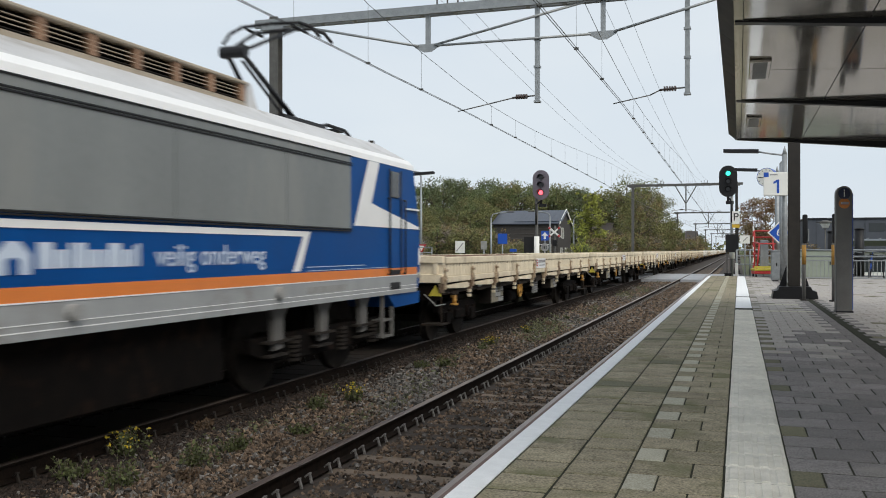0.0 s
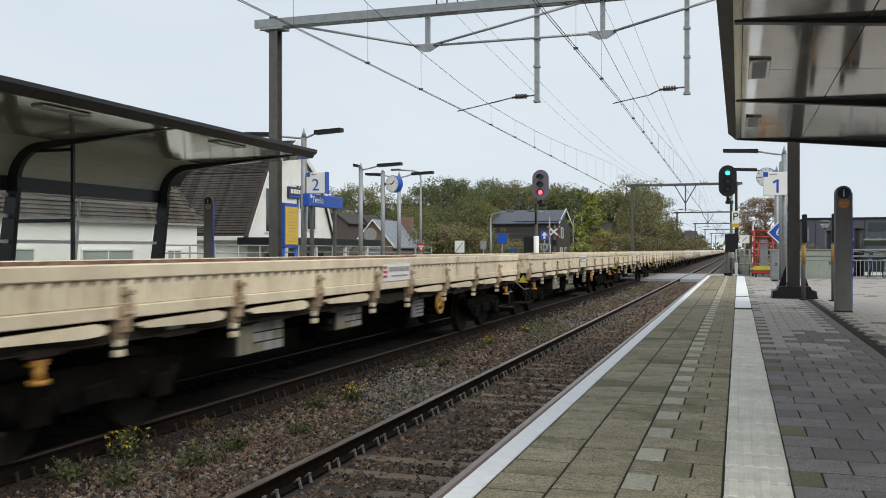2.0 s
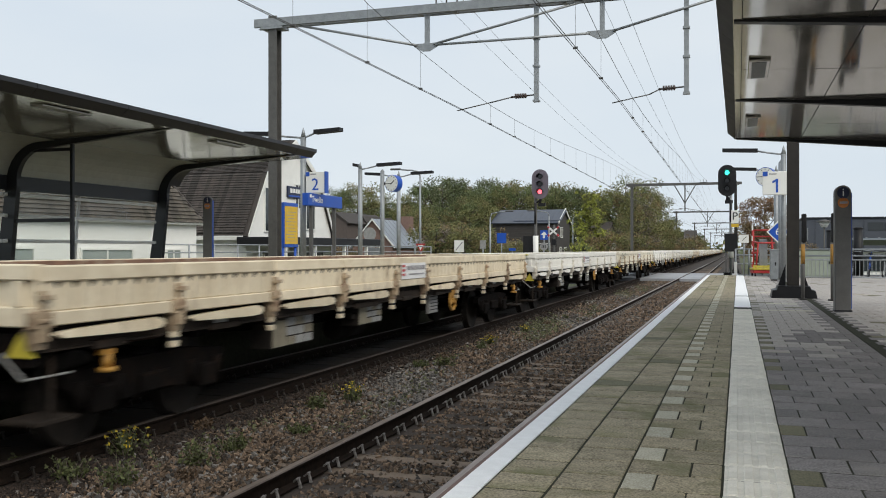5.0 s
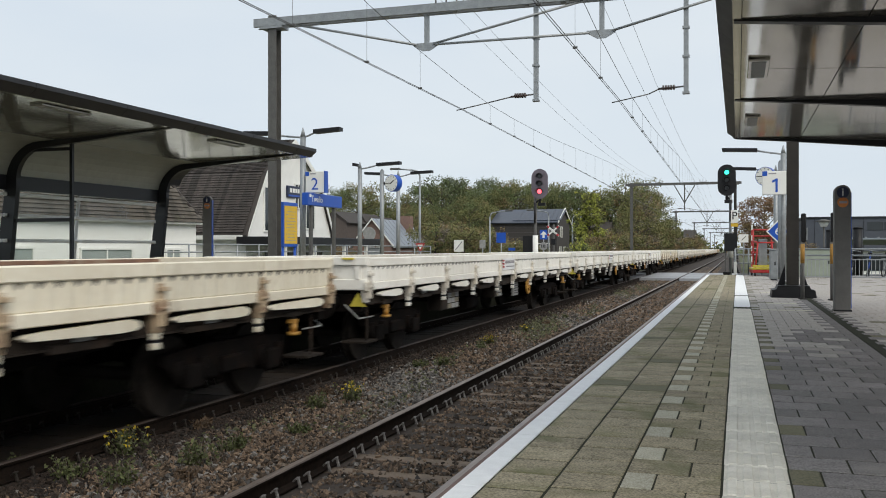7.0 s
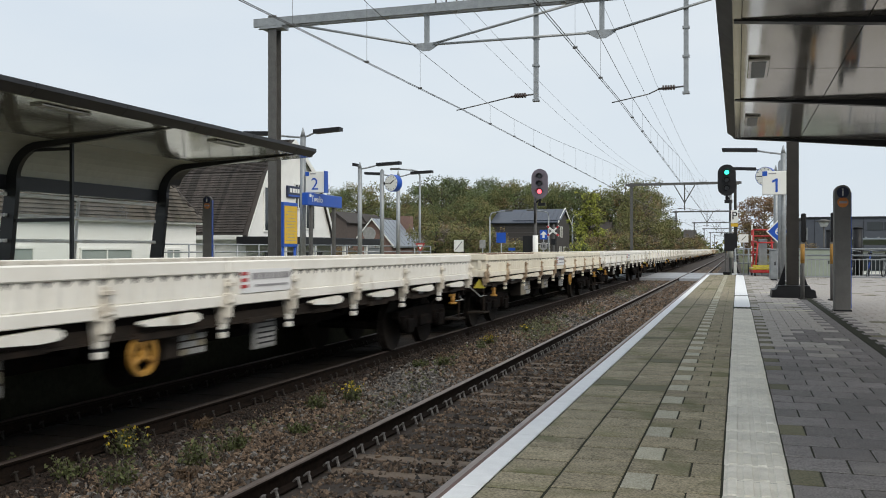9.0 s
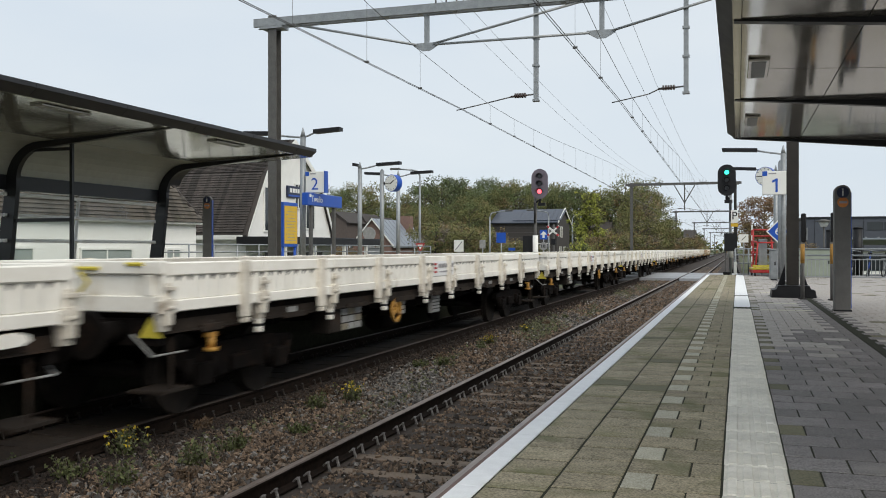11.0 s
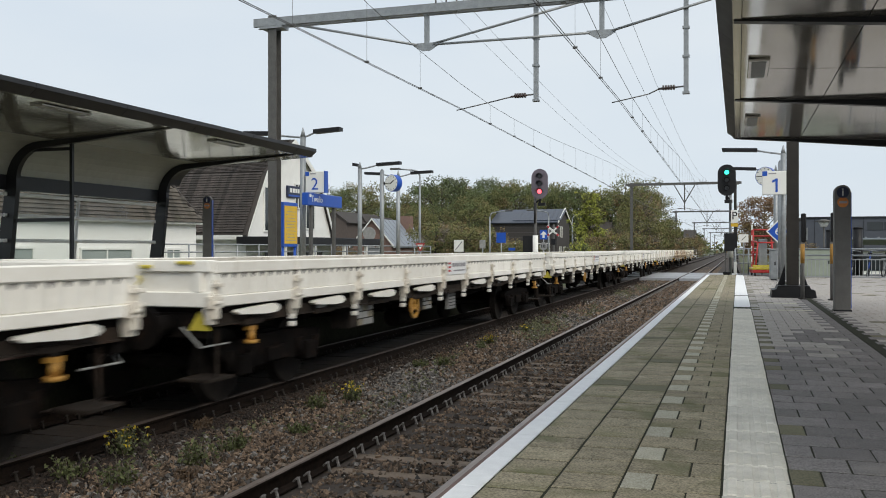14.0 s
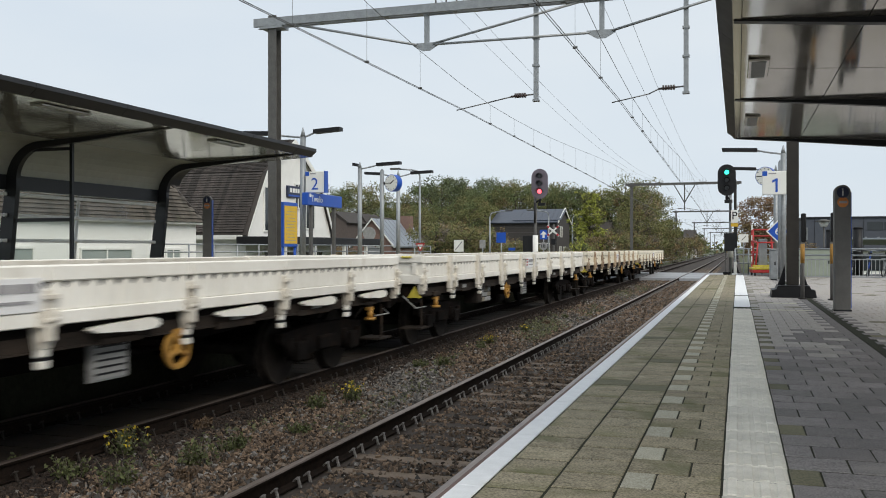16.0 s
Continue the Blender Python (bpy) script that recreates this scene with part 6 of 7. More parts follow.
for (ya, za), (yb, zb), nrow in (((-hy - 0.12, he - 0.16), (-hy * 0.64, 4.75 - HB), 24), ((-hy * 0.64, 4.75 - HB), (0, hr), 24)):
    dvec = Vector((yb - ya, zb - za))
    nv = Vector((-dvec[1], dvec[0])).normalized()
    for r_ in range(nrow):
        f0, f1 = r_ / nrow, (r_ + 1.12) / nrow
        p0, p1 = Vector((ya, za)) + dvec * f0 + nv * 0.185, Vector((ya, za)) + dvec * min(1, f1) + nv * 0.14
        bm = BM()
        n = 70
        for i in range(n):
            xa = -hx + (hx * 2) * i / n
            xb = xa + hx * 2 / n - 0.005
            j = random.uniform(-0.008, 0.012)
            v = [bm.verts.new(q) for q in ((xa, p0[0], p0[1] + j), (xb, p0[0], p0[1] + j + 0.012), (xb, p1[0], p1[1] + 0.012), (xa, p1[0], p1[1]),
                                           (xa, p0[0] - nv[0] * 0.045, p0[1] - nv[1] * 0.045), (xb, p0[0] - nv[0] * 0.045, p0[1] - nv[1] * 0.045))]
            bm.faces.new((v[0], v[1], v[2], v[3]))
            bm.faces.new((v[4], v[5], v[1], v[0]))
            bm.faces.new((v[1], v[5], v[2]))
        c_ = part("tile_course", bm, "roof_flat", house)
        c_["kind"] = "stuff"

# white annex along the platform, with a steep mossy hipped roof
an = thing("white_annex", "low white plastered annex with a steep mossy tiled roof", "house", pose(-21.3, 32.4, GROUND, 0, 0, -10.4))
bm = BM()
box(bm, -9.0, 0, -24.0, 0, 0, 3.49)
part("wall", bm, "plaster", an)
bm = BM()
lower = [(0.22, 0.22, 3.44), (0.22, -24.22, 3.44), (-9.22, -24.22, 3.44), (-9.22, 0.22, 3.44)]
upper = [(-1.35, -1.5, 6.2), (-1.35, -22.5, 6.2), (-7.65, -22.5, 6.2), (-7.65, -1.5, 6.2)]
vl, vu = [bm.verts.new(q) for q in lower], [bm.verts.new(q) for q in upper]
for k in range(4):
    bm.faces.new((vl[k], vl[(k + 1) % 4], vu[(k + 1) % 4], vu[k]))
bm.faces.new(vu)
bm.faces.new(vl[::-1])
bmesh.ops.recalc_face_normals(bm, faces=list(bm.faces))
part("roof", bm, "roof_moss", an, "mossy brown tiled roof")
bm = BM()
tube(bm, (0.2, 0.2, 3.47), (-1.35, -1.5, 6.25), 0.07, n=8)
part("hip_ridge", bm, "roof_flat", an)
bm = BM()
box(bm, 0.16, 0.26, -24.2, 0.2, 3.33, 3.47, 0.02)
part("gutter", bm, "white", an, "white eaves gutter")
for r_ in range(18):
    f0, f1 = r_ / 18, (r_ + 1.1) / 18
    bm = BM()
    ye = 0.22 - 1.72 * f0 - 0.05
    xa, za, xb, zb = 0.24 - 1.57 * f0, 3.44 + 2.76 * f0, 0.24 - 1.57 * min(1, f1), 3.44 + 2.76 * min(1, f1)
    y = -14.0
    while y < ye - 0.2:
        j = random.uniform(0.0, 0.02)
        v = [bm.verts.new(q) for q in ((xa + 0.10 + j, y, za), (xa + 0.12 + j, y + 0.21, za), (xb + 0.05, y + 0.21, zb), (xb + 0.03, y, zb), (xa + 0.03, y, za - 0.02), (xa + 0.03, y + 0.21, za - 0.02))]
        bm.faces.new((v[0], v[1], v[2], v[3]))
        bm.faces.new((v[4], v[5], v[1], v[0]))
        y += 0.235
    part("tile_course", bm, "roof_moss", an)["kind"] = "stuff"
for cy, w_, h_, cz in ((-4.6, 2.3, 1.3, 1.66), (-8.6, 1.7, 1.3, 1.70), (-12.5, 2.3, 1.3, 1.66), (-1.3, 0.7, 0.6, 2.0)):
    window(an, "x", cy, cz, w_, h_, 0.0, bars=1, pane="window_pale")

# lean-to roof with tiles left of the gable is part of the house; brick houses behind
h2, a2, b2, e2, r2 = gable_house("brick_house", "small brick house with grey panelled roof and white verges", -36.70, -32.47, 83.5, 93.5, 1.45, 4.05, "y", "brick", "roof_grey")
for s in (-1, 1):
    bm = BM()
    extrude_profile(bm, [(s * (a2 + 0.3), e2 - 0.28), (0, r2 - 0.05), (0, r2 + 0.12), (s * (a2 + 0.3), e2 - 0.08)], "y", -b2 - 0.25, -b2 - 0.19)
    part("verge_board", bm, "white", h2)
for k in range(9):
    bm = BM()
    y = -b2 + 0.5 + k * 1.12
    sl = Vector((a2, e2 - r2))
    nn = Vector((r2 - e2, a2)).normalized()
    p0, p1 = Vector((0, r2)) + nn * 0.15, Vector((a2 + 0.3, e2 - 0.2)) + nn * 0.15
    extrude_profile(bm, [tuple(p0), tuple(p1), tuple(p1 + nn * 0.03), tuple(p0 + nn * 0.03)], "y", y - 0.03, y + 0.03)
    part("roof_seam", bm, "galv", h2)
bm = BM()
box(bm, 0.2, 1.4, 2.0, 3.0, e2 + 0.6, r2 + 0.55)
part("chimney", bm, "brick", h2)
window(h2, "y", 0.0, 1.6, 1.2, 1.3, -b2)
h3, *_ = gable_house("brick_house", "dark brick house with a low grey roof", -44.28, -41.19, 92.0, 104.0, 4.1, 5.2, "y", "brick_dark", "roof_flat")
h5, *_ = gable_house("brick_house", "long dark roofed brick house among trees", -42.84, -40.18, 97.0, 106.0, 3.0, 4.9, "y", "brick_dark", "roof_flat")
h4, a4, b4, e4, r4 = gable_house("timber_house", "dark timber house with solar panels on its roof", -26.90, -19.39, 101.0, 109.0, 4.1, 5.65, "x", "timber", "solar")
for i in range(9):
    bm = BM()
    x = -a4 + 2.4 + i * 0.62
    dv = Vector((b4, r4 - e4))
    nn = Vector((-dv[1], dv[0])).normalized()
    p0, p1 = Vector((-b4, e4)) + dv * 0.05 + nn * 0.16, Vector((-b4, e4)) + dv * 0.93 + nn * 0.16
    extrude_profile(bm, [tuple(p0), tuple(p1), tuple(p1 + nn * 0.04), tuple(p0 + nn * 0.04)], "x", x, x + 0.6)
    part("solar_panel", bm, "solar", h4)
for k in range(9):
    bm = BM()
    box(bm, -a4, a4, -b4 - 0.05, -b4 - 0.02, 0.35 + k * 0.55, 0.38 + k * 0.55)
    part("board_seam", bm, "galv_dark", h4)
for cx in (-1.5, 2.2):
    window(h4, "y", cx, 2.4, 1.4, 1.1, -b4)
bm = BM()
extrude_profile(bm, [(b4 + 0.2, e4 - 0.1), (0, r4 + 0.05), (-b4 - 0.2, e4 - 0.1), (-b4 - 0.2, e4 + 0.12), (0, r4 + 0.28), (b4 + 0.2, e4 + 0.12)], "x", a4 + 0.19, a4 + 0.26)
part("verge_board", bm, "white", h4)
for cy, cz in ((-2.0, 2.0), (0.8, 2.0), (-1.4, 4.3)):
    window(h4, "x", cy, cz, 1.1, 1.1, a4)
h6, *_ = gable_house("brick_house", "brick house with dark roof behind the trees", -22.29, -19.09, 140, 150, 3.0, 5.3, "x", "brick_dark", "roof_flat")
h7, *_ = gable_house("white_house", "distant white house behind the trees", -14.39, -11.30, 262, 272, 3.6, 6.4, "x", "plaster", "roof_flat")

# buildings behind the near platform
ob_ = thing("office_building", "long blue-grey flat-roofed building with ribbon windows", "building", pose(5.33, 0, GROUND) @ Matrix.Translation((0, 83, 0)))
bm = BM()
box(bm, 0, 26, 0, 10, 2.15, 4.95, 0.03)
part("upper_wall", bm, "slate", ob_, "blue-grey panelled upper storey")
bm = BM()
box(bm, 0.4, 26, 0.5, 10, 0, 2.15)
part("lower_wall", bm, "plaster", ob_)
bm = BM()
box(bm, -0.1, 26.1, -0.1, 10.1, 4.95, 5.07)
part("roof_edge", bm, "anthracite", ob_)
for k in range(12):
    bm = BM()
    box(bm, 5.0 + k * 1.3, 6.22 + k * 1.3, -0.03, 0.01, 3.9, 4.6)
    part("window", bm, "window", ob_)
for k in range(7):
    bm = BM()
    box(bm, 1.0 + k * 3.4, 3.6 + k * 3.4, 0.46, 0.51, 0.5, 1.9)
    part("window", bm, "window", ob_)
for k in range(14):
    bm = BM()
    box(bm, k * 1.9 + 0.9, k * 1.9 + 0.93, -0.02, 0.0, 2.17, 4.93)
    part("panel_seam", bm, "anthracite", ob_)
shed = thing("bicycle_shelter", "bicycle shelter with pale ribbed roof on black posts", "bicycle shelter", pose(5.10, 47.93, 0))
bm = BM()
extrude_profile(bm, [(0, 1.55), (4.2, 1.3), (4.2, 1.38), (0, 1.63)], "x", 0, 9)
part("roof", bm, "roof_grey", shed)
for k in range(16):
    bm = BM()
    extrude_profile(bm, [(0.0, 1.635), (4.2, 1.385), (4.2, 1.43), (0, 1.68)], "x", 0.25 + k * 0.56, 0.30 + k * 0.56)
    part("roof_rib", bm, "galv", shed)
for x in (0.1, 3.0, 6.0, 8.9):
    for y in (0.2, 4.0):
        bm = BM()
        tube(bm, (x, y, 0), (x, y, 1.5 if y < 1 else 1.3), 0.06, n=8)
        part("post", bm, "black", shed)
for px_, hz in ((-0.9, 1.85), (0.15, 1.95), (1.45, 2.0), (-3.0, 1.85)):
    b = thing("bollard_post", "thick round black post behind the railing", "post", pose(4.63 + px_, 41.3, 0), "black posts by the forecourt")
    bm = BM()
    tube(bm, (0, 0, 0), (0, 0, hz), 0.19, n=16)
    part("post", bm, "black", b)
    bm = BM()
    tube(bm, (0, 0, hz), (0, 0, hz + 0.06), 0.21, 0.16, n=16)
    part("cap", bm, "black", b)
fl = thing("street_lantern", "small street lantern on a thin post", "street lamp", pose(5.45, 64.88, GROUND + 1.2))
bm = BM()
tube(bm, (0, 0, 0), (0, 0, 2.6), 0.05, n=8)
part("post", bm, "galv_dark", fl)
bm = BM()
tube(bm, (0, 0, 2.6), (0, 0, 2.95), 0.18, 0.36, n=14)
part("lantern_glass", bm, "white", fl)
bm = BM()
tube(bm, (0, 0, 2.95), (0, 0, 3.12), 0.62, 0.12, n=16)
part("lantern_cap", bm, "galv_dark", fl)


def bicycle(x, y, turn, mt):
    t = thing("bicycle", "parked city bicycle behind the railing", "bicycle", pose(x, y, 0, 6, 0, turn), "parked bicycles")
    for cx in (-0.52, 0.52):
        bm = BM()
        ring(bm, (cx, 0, 0.34), (0, 1, 0), 0.34, 0.30, 0.02, n=24)
        w = part("wheel", bm, "black", t)
        bm = BM()
        for k in range(8):
            a = math.pi * k / 8
            tube(bm, (cx - math.cos(a) * 0.3, 0, 0.34 - math.sin(a) * 0.3), (cx + math.cos(a) * 0.3, 0, 0.34 + math.sin(a) * 0.3), 0.004, n=4)
        part("spokes", bm, "galv", w)
    bm = BM()
    for p, q in (((-0.52, 0, 0.34), (-0.08, 0, 0.30)), ((-0.08, 0, 0.30), (-0.22, 0, 0.90)), ((-0.2, 0, 0.8), (0.36, 0, 0.75)), ((-0.08, 0, 0.3), (0.38, 0, 0.62)), ((0.52, 0, 0.34), (0.34, 0, 1.0)), ((-0.52, 0, 0.34), (-0.2, 0, 0.75))):
        tube(bm, p, q, 0.018, n=6)
    part("frame", bm, mt, t)
    bm = BM()
    box(bm, -0.36, -0.1, -0.08, 0.08, 0.90, 0.96, 0.02)
    part("saddle", bm, "black", t)
    bm = BM()
    tube(bm, (0.3, -0.28, 1.03), (0.3, 0.28, 1.03), 0.014, n=6)
    tube(bm, (0.34, 0, 1.0), (0.3, 0, 1.03), 0.016, n=6)
    part("handlebar", bm, "galv", t)
    bm = BM()
    box(bm, -0.75, -0.35, -0.08, 0.08, 0.70, 0.72)
    tube(bm, (-0.6, 0, 0.36), (-0.6, 0, 0.70), 0.01, n=5)
    part("carrier", bm, "galv", t)


for k, (dx, tn, mt) in enumerate(((-0.35, 75, "black"), (0.35, 80, "blue"), (1.0, 68, "galv"), (1.7, 78, "black"), (2.4, 84, "red"), (3.1, 72, "black"))):
    bicycle(4.52 + dx, 38.8 + 0.2 * (k % 2), tn, mt)


# ---- signs and lamps by the road ----
def street_lamp(x, y, h, s, label="tall grey street lamp with a curved arm"):
    t = thing("street_lamp", label, "street lamp", pose(x, y, GROUND), "street lamps")
    bm = BM()
    tube(bm, (0, 0, 0), (0, 0, h - 0.4), 0.10, 0.06, n=10)
    pts = [(0, h - 0.4), (s * 0.15, h - 0.1), (s * 0.6, h), (s * 1.5, h + 0.08)]
    for a, b in zip(pts, pts[1:]):
        tube(bm, (a[0], 0, a[1]), (b[0], 0, b[1]), 0.05, n=8)
    part("post", bm, "galv", t)
    bm = BM()
    box(bm, *sorted((s * 1.4, s * 2.1)), -0.12, 0.12, h + 0.04, h + 0.16, 0.03)
    part("lamp_head", bm, "galv_dark", t)


street_lamp(-20.83, 77.35, 5.6, 1)
street_lamp(-20.04, 56.57, 7.6, -1)
street_lamp(-16.49, 94.54, 5.9, 1)
street_lamp(-16.88, 83.90, 5.9, -1)


def road_sign(x, y, z0, top, shape, size, face, label, mark=None, base=GROUND):
    t = thing("road_sign", label, "road sign", pose(x, y, base), "road signs by the crossing")
    bm = BM()
    tube(bm, (0, 0.03, 0), (0, 0.03, top - base), 0.04, n=8)
    part("post", bm, "galv", t)
    zc = (z0 + top) / 2 - base
    bm = BM()
    h = (top - z0) / 2
    if shape == "disc":
        ring(bm, (0, -0.02, zc), (0, 1, 0), h, 0, 0.012, n=24)
    elif shape == "yield":
        extrude_profile(bm, [(-h * 1.1, zc + h), (h * 1.1, zc + h), (0, zc - h)], "y", -0.03, -0.01)
    else:
        box(bm, -size / 2, size / 2, -0.03, -0.01, zc - h, zc + h, 0.004)
    p = part("plate", bm, face, t)
    if mark == "arrow":
        bm = BM()
        extrude_profile(bm, [(-0.09, zc - h * 0.7), (0.09, zc - h * 0.7), (0.09, zc), (0.28, zc), (0, zc + h * 0.75), (-0.28, zc), (-0.09, zc)], "y", -0.037, -0.032)
        part("arrow", bm, "white", p)
    elif mark == "yield":
        bm = BM()
        extrude_profile(bm, [(-h * 0.65, zc + h * 0.7), (h * 0.65, zc + h * 0.7), (0, zc - h * 0.45)], "y", -0.037, -0.032)
        part("field", bm, "white", p)
    elif mark == "slash":
        bm = BM()
        tube(bm, (-size * 0.35, -0.035, zc - h * 0.7), (size * 0.35, -0.035, zc + h * 0.7), 0.03, n=6)
        part("slash", bm, "mark", p)
    elif mark == "bars":
        bm = BM()
        for k in range(3):
            box(bm, -h * 0.55 + k * h * 0.4, -h * 0.35 + k * h * 0.4, -0.038, -0.033, zc - h * 0.4, zc + h * 0.4)
        part("mark_bar", bm, "black", p)


road_sign(-15.29, 73.90, 1.89, 2.68, "box", 0.62, "blue", "square blue sign with white arrow on a post", "arrow")
road_sign(-15.09, 72.91, 1.00, 1.65, "disc", 0.5, "plate", "round grey sign below a blue arrow sign", "bars")
road_sign(-16.41, 53.55, 0.92, 1.65, "box", 0.62, "white", "white board with a grey diagonal slash", "slash")
road_sign(-16.62, 59.79, 1.13, 1.71, "box", 0.42, "plate", "small pale grey road sign on a post")
road_sign(-17.34, 49.04, 0.90, 1.42, "yield", 0.6, "red", "red and white yield sign", "yield")
road_sign(-12.43, 95.86, 1.03, 1.74, "disc", 0.6, "white", "round white railway speed board with dark bars", "bars")
road_sign(-17.39, 67.95, 1.57, 2.36, "box", 0.75, "blue", "square blue direction sign on a post")
road_sign(-17.08, 70.16, 0.96, 1.18, "box", 0.55, "blue", "low blue plate beside the road")
road_sign(-23.22, 55.54, 1.65, 2.55, "disc", 0.6, "plate", "round grey back of a road sign")
road_sign(-22.76, 54.64, 0.91, 1.57, "box", 0.6, "plate", "pale grey back of a square road sign")
cabinet(-19.02, 46.39, -0.1, 0.75, 0.5, 1.22, "galv", "grey ticket machine cabinet with a slanted top", "ticket machine")

# crossing signals with striped crosses and half barriers
def crossing_signal(x, y, label):
    t = thing("crossing_signal", label, "crossing signal", pose(x, y, GROUND), "crossing signals")
    bm = BM()
    tube(bm, (0, 0, 0), (0, 0, 4.4), 0.09, n=10)
    part("post", bm, "galv_dark", t)
    for a in (50, -50):
        bm = BM()
        v = Vector((math.sin(radians(a)), 0, math.cos(radians(a))))
        tube(bm, Vector((-0.05, -0.12, 3.85)) - v * 0.65, Vector((-0.05, -0.12, 3.85)) + v * 0.65, 0.09, n=4)
        p = part("cross_arm", bm, "white", t)
        bm = BM()
        for f in (-0.62, 0.42):
            tube(bm, Vector((-0.05, -0.125, 3.85)) + v * f, Vector((-0.05, -0.125, 3.85)) + v * (f + 0.2), 0.094, n=4)
        part("red_tip", bm, "red", p)
    bm = BM()
    box(bm, -0.2, 0.2, -0.25, -0.05, 2.7, 3.2, 0.03)
    part("lamp_box", bm, "black", t)
    bm = BM()
    box(bm, -0.3, 0.3, -0.25, 0.25, 0, 1.1, 0.03)
    part("drive_box", bm, "galv", t)


crossing_signal(-14.68, 75.15, "crossing post with red and white cross and dark lamps")
for px_, d_ in ((1,0),):
    bar = thing("barrier_boom", "raised red and white crossing barrier boom", "barrier", pose(0.92, 63.40, GROUND))
    for k in range(9):
        bm = BM()
        box(bm, -0.05, 0.05, -0.04, 0.04, 0.8 + k * 0.35, 0.8 + (k + 1) * 0.35)
        part("boom_section", bm, "red" if k % 2 else "white", bar)
    bm = BM()
    box(bm, -0.25, 0.25, -0.25, 0.25, 0, 0.82, 0.03)
    part("drive_box", bm, "galv", bar)
fence2 = railing("railing", -10.14, 112.38, -6.66, 271.27, 1.0, 12, False, "low far fence along the hedge by the line", z=GROUND, rails=(0.0, 0.5))


# ---- trees ----
def leaves(pts, size, rng):
    n = len(pts)
    u = rng.normal(size=(n, 3))
    u /= np.linalg.norm(u, axis=1)[:, None]
    w = rng.normal(size=(n, 3))
    v = np.cross(u, w)
    v /= np.linalg.norm(v, axis=1)[:, None]
    s = size * rng.uniform(0.55, 1.35, (n, 1))
    P = np.stack([pts + u * s, pts + v * s * 0.55, pts - u * s, pts - v * s * 0.55], 1).reshape(-1, 3)
    return P, np.arange(4 * n).reshape(-1, 4)


def make_tree(label, h, r, seed, mats, n=15000, size=0.135, trunk=0.32, conifer=False, bare=0.0, low=0.18):
    """Tapered trunk with limbs, and a crown of many small leaves in clumps with gaps."""
    rng = np.random.default_rng(seed)
    t = thing("tree", label, "tree", group="trees behind the station")
    bm = BM()
    z0 = h * low
    tube(bm, (0, 0, -0.3), (0, 0, h * 0.55), trunk, trunk * 0.5, n=9)
    tube(bm, (0, 0, h * 0.55), (0.1, 0, h * 0.93), trunk * 0.5, 0.04, n=7)
    tips = []
    nl = 14 if not conifer else 44
    for k in range(nl):
        a = rng.uniform(0, 2 * math.pi)
        if conifer:
            f = 0.12 + 0.84 * k / nl
            ln, up = r * (1 - f) * rng.uniform(0.8, 1.1) + 0.2, -0.1
        else:
            f = rng.uniform(0.2, 0.75)
            ln, up = r * rng.uniform(0.55, 0.95), rng.uniform(0.25, 0.9)
        p = Vector((0, 0, h * f))
        q = p + Vector((math.cos(a) * ln, math.sin(a) * ln, ln * up))
        q.z = min(q.z, h * 0.95)
        tube(bm, p, q, trunk * 0.28, 0.03, n=6)
        tips.append((p, q))
        for j in range(2):
            m = p.lerp(q, rng.uniform(0.4, 0.8))
            e = m + Vector((rng.normal() * r * 0.25, rng.normal() * r * 0.25, abs(rng.normal()) * r * 0.3))
            tube(bm, m, e, trunk * 0.14, 0.02, n=5)
            tips.append((m, e))
    part("trunk", bm, "bark", t)
    cl = []
    if conifer:
        for p, q in tips:
            for f in (0.35, 0.65, 1.0):
                cl.append((p.lerp(q, f), 0.22 + (1 - q.z / h) * 0.5))
    else:
        for k in range(74):
            a, zz = rng.uniform(0, 2 * math.pi), rng.uniform(-0.92, 1)
            rad = math.sqrt(max(0.05, 1 - zz * zz)) * rng.uniform(0.55, 1.0)
            c = Vector((math.cos(a) * r * rad, math.sin(a) * r * rad, h * (0.5 + low / 2) + zz * h * (0.5 - low / 2) * 0.95))
            cl.append((c, r * rng.uniform(0.17, 0.36)))
        for p, q in tips:
            cl.append((q, r * rng.uniform(0.14, 0.26)))
    per = max(6, n // len(cl))
    allp, allf, idx, off = [], [], [], 0
    for ci, (c, cr) in enumerate(cl):
        k = int(per * rng.uniform(0.6, 1.4) * (1 - bare))
        d = rng.normal(size=(k, 3))
        d /= np.linalg.norm(d, axis=1)[:, None]
        pts = np.array(c) + d * cr * rng.uniform(0.35, 1.08, (k, 1)) * np.array([1, 1, 0.8])
        P_, F_ = leaves(pts, size, rng)
        allp.append(P_)
        allf.append(F_ + off)
        off += len(P_)
        idx += [int(rng.choice(len(mats), p=[0.7] + [0.3 / (len(mats) - 1)] * (len(mats) - 1)) if len(mats) > 1 else 0)] * len(F_)
    me = poly_mesh("crown", np.concatenate(allp).tolist(), np.concatenate(allf).tolist(), mats, idx)
    part("crown", me, None, t)
    return t


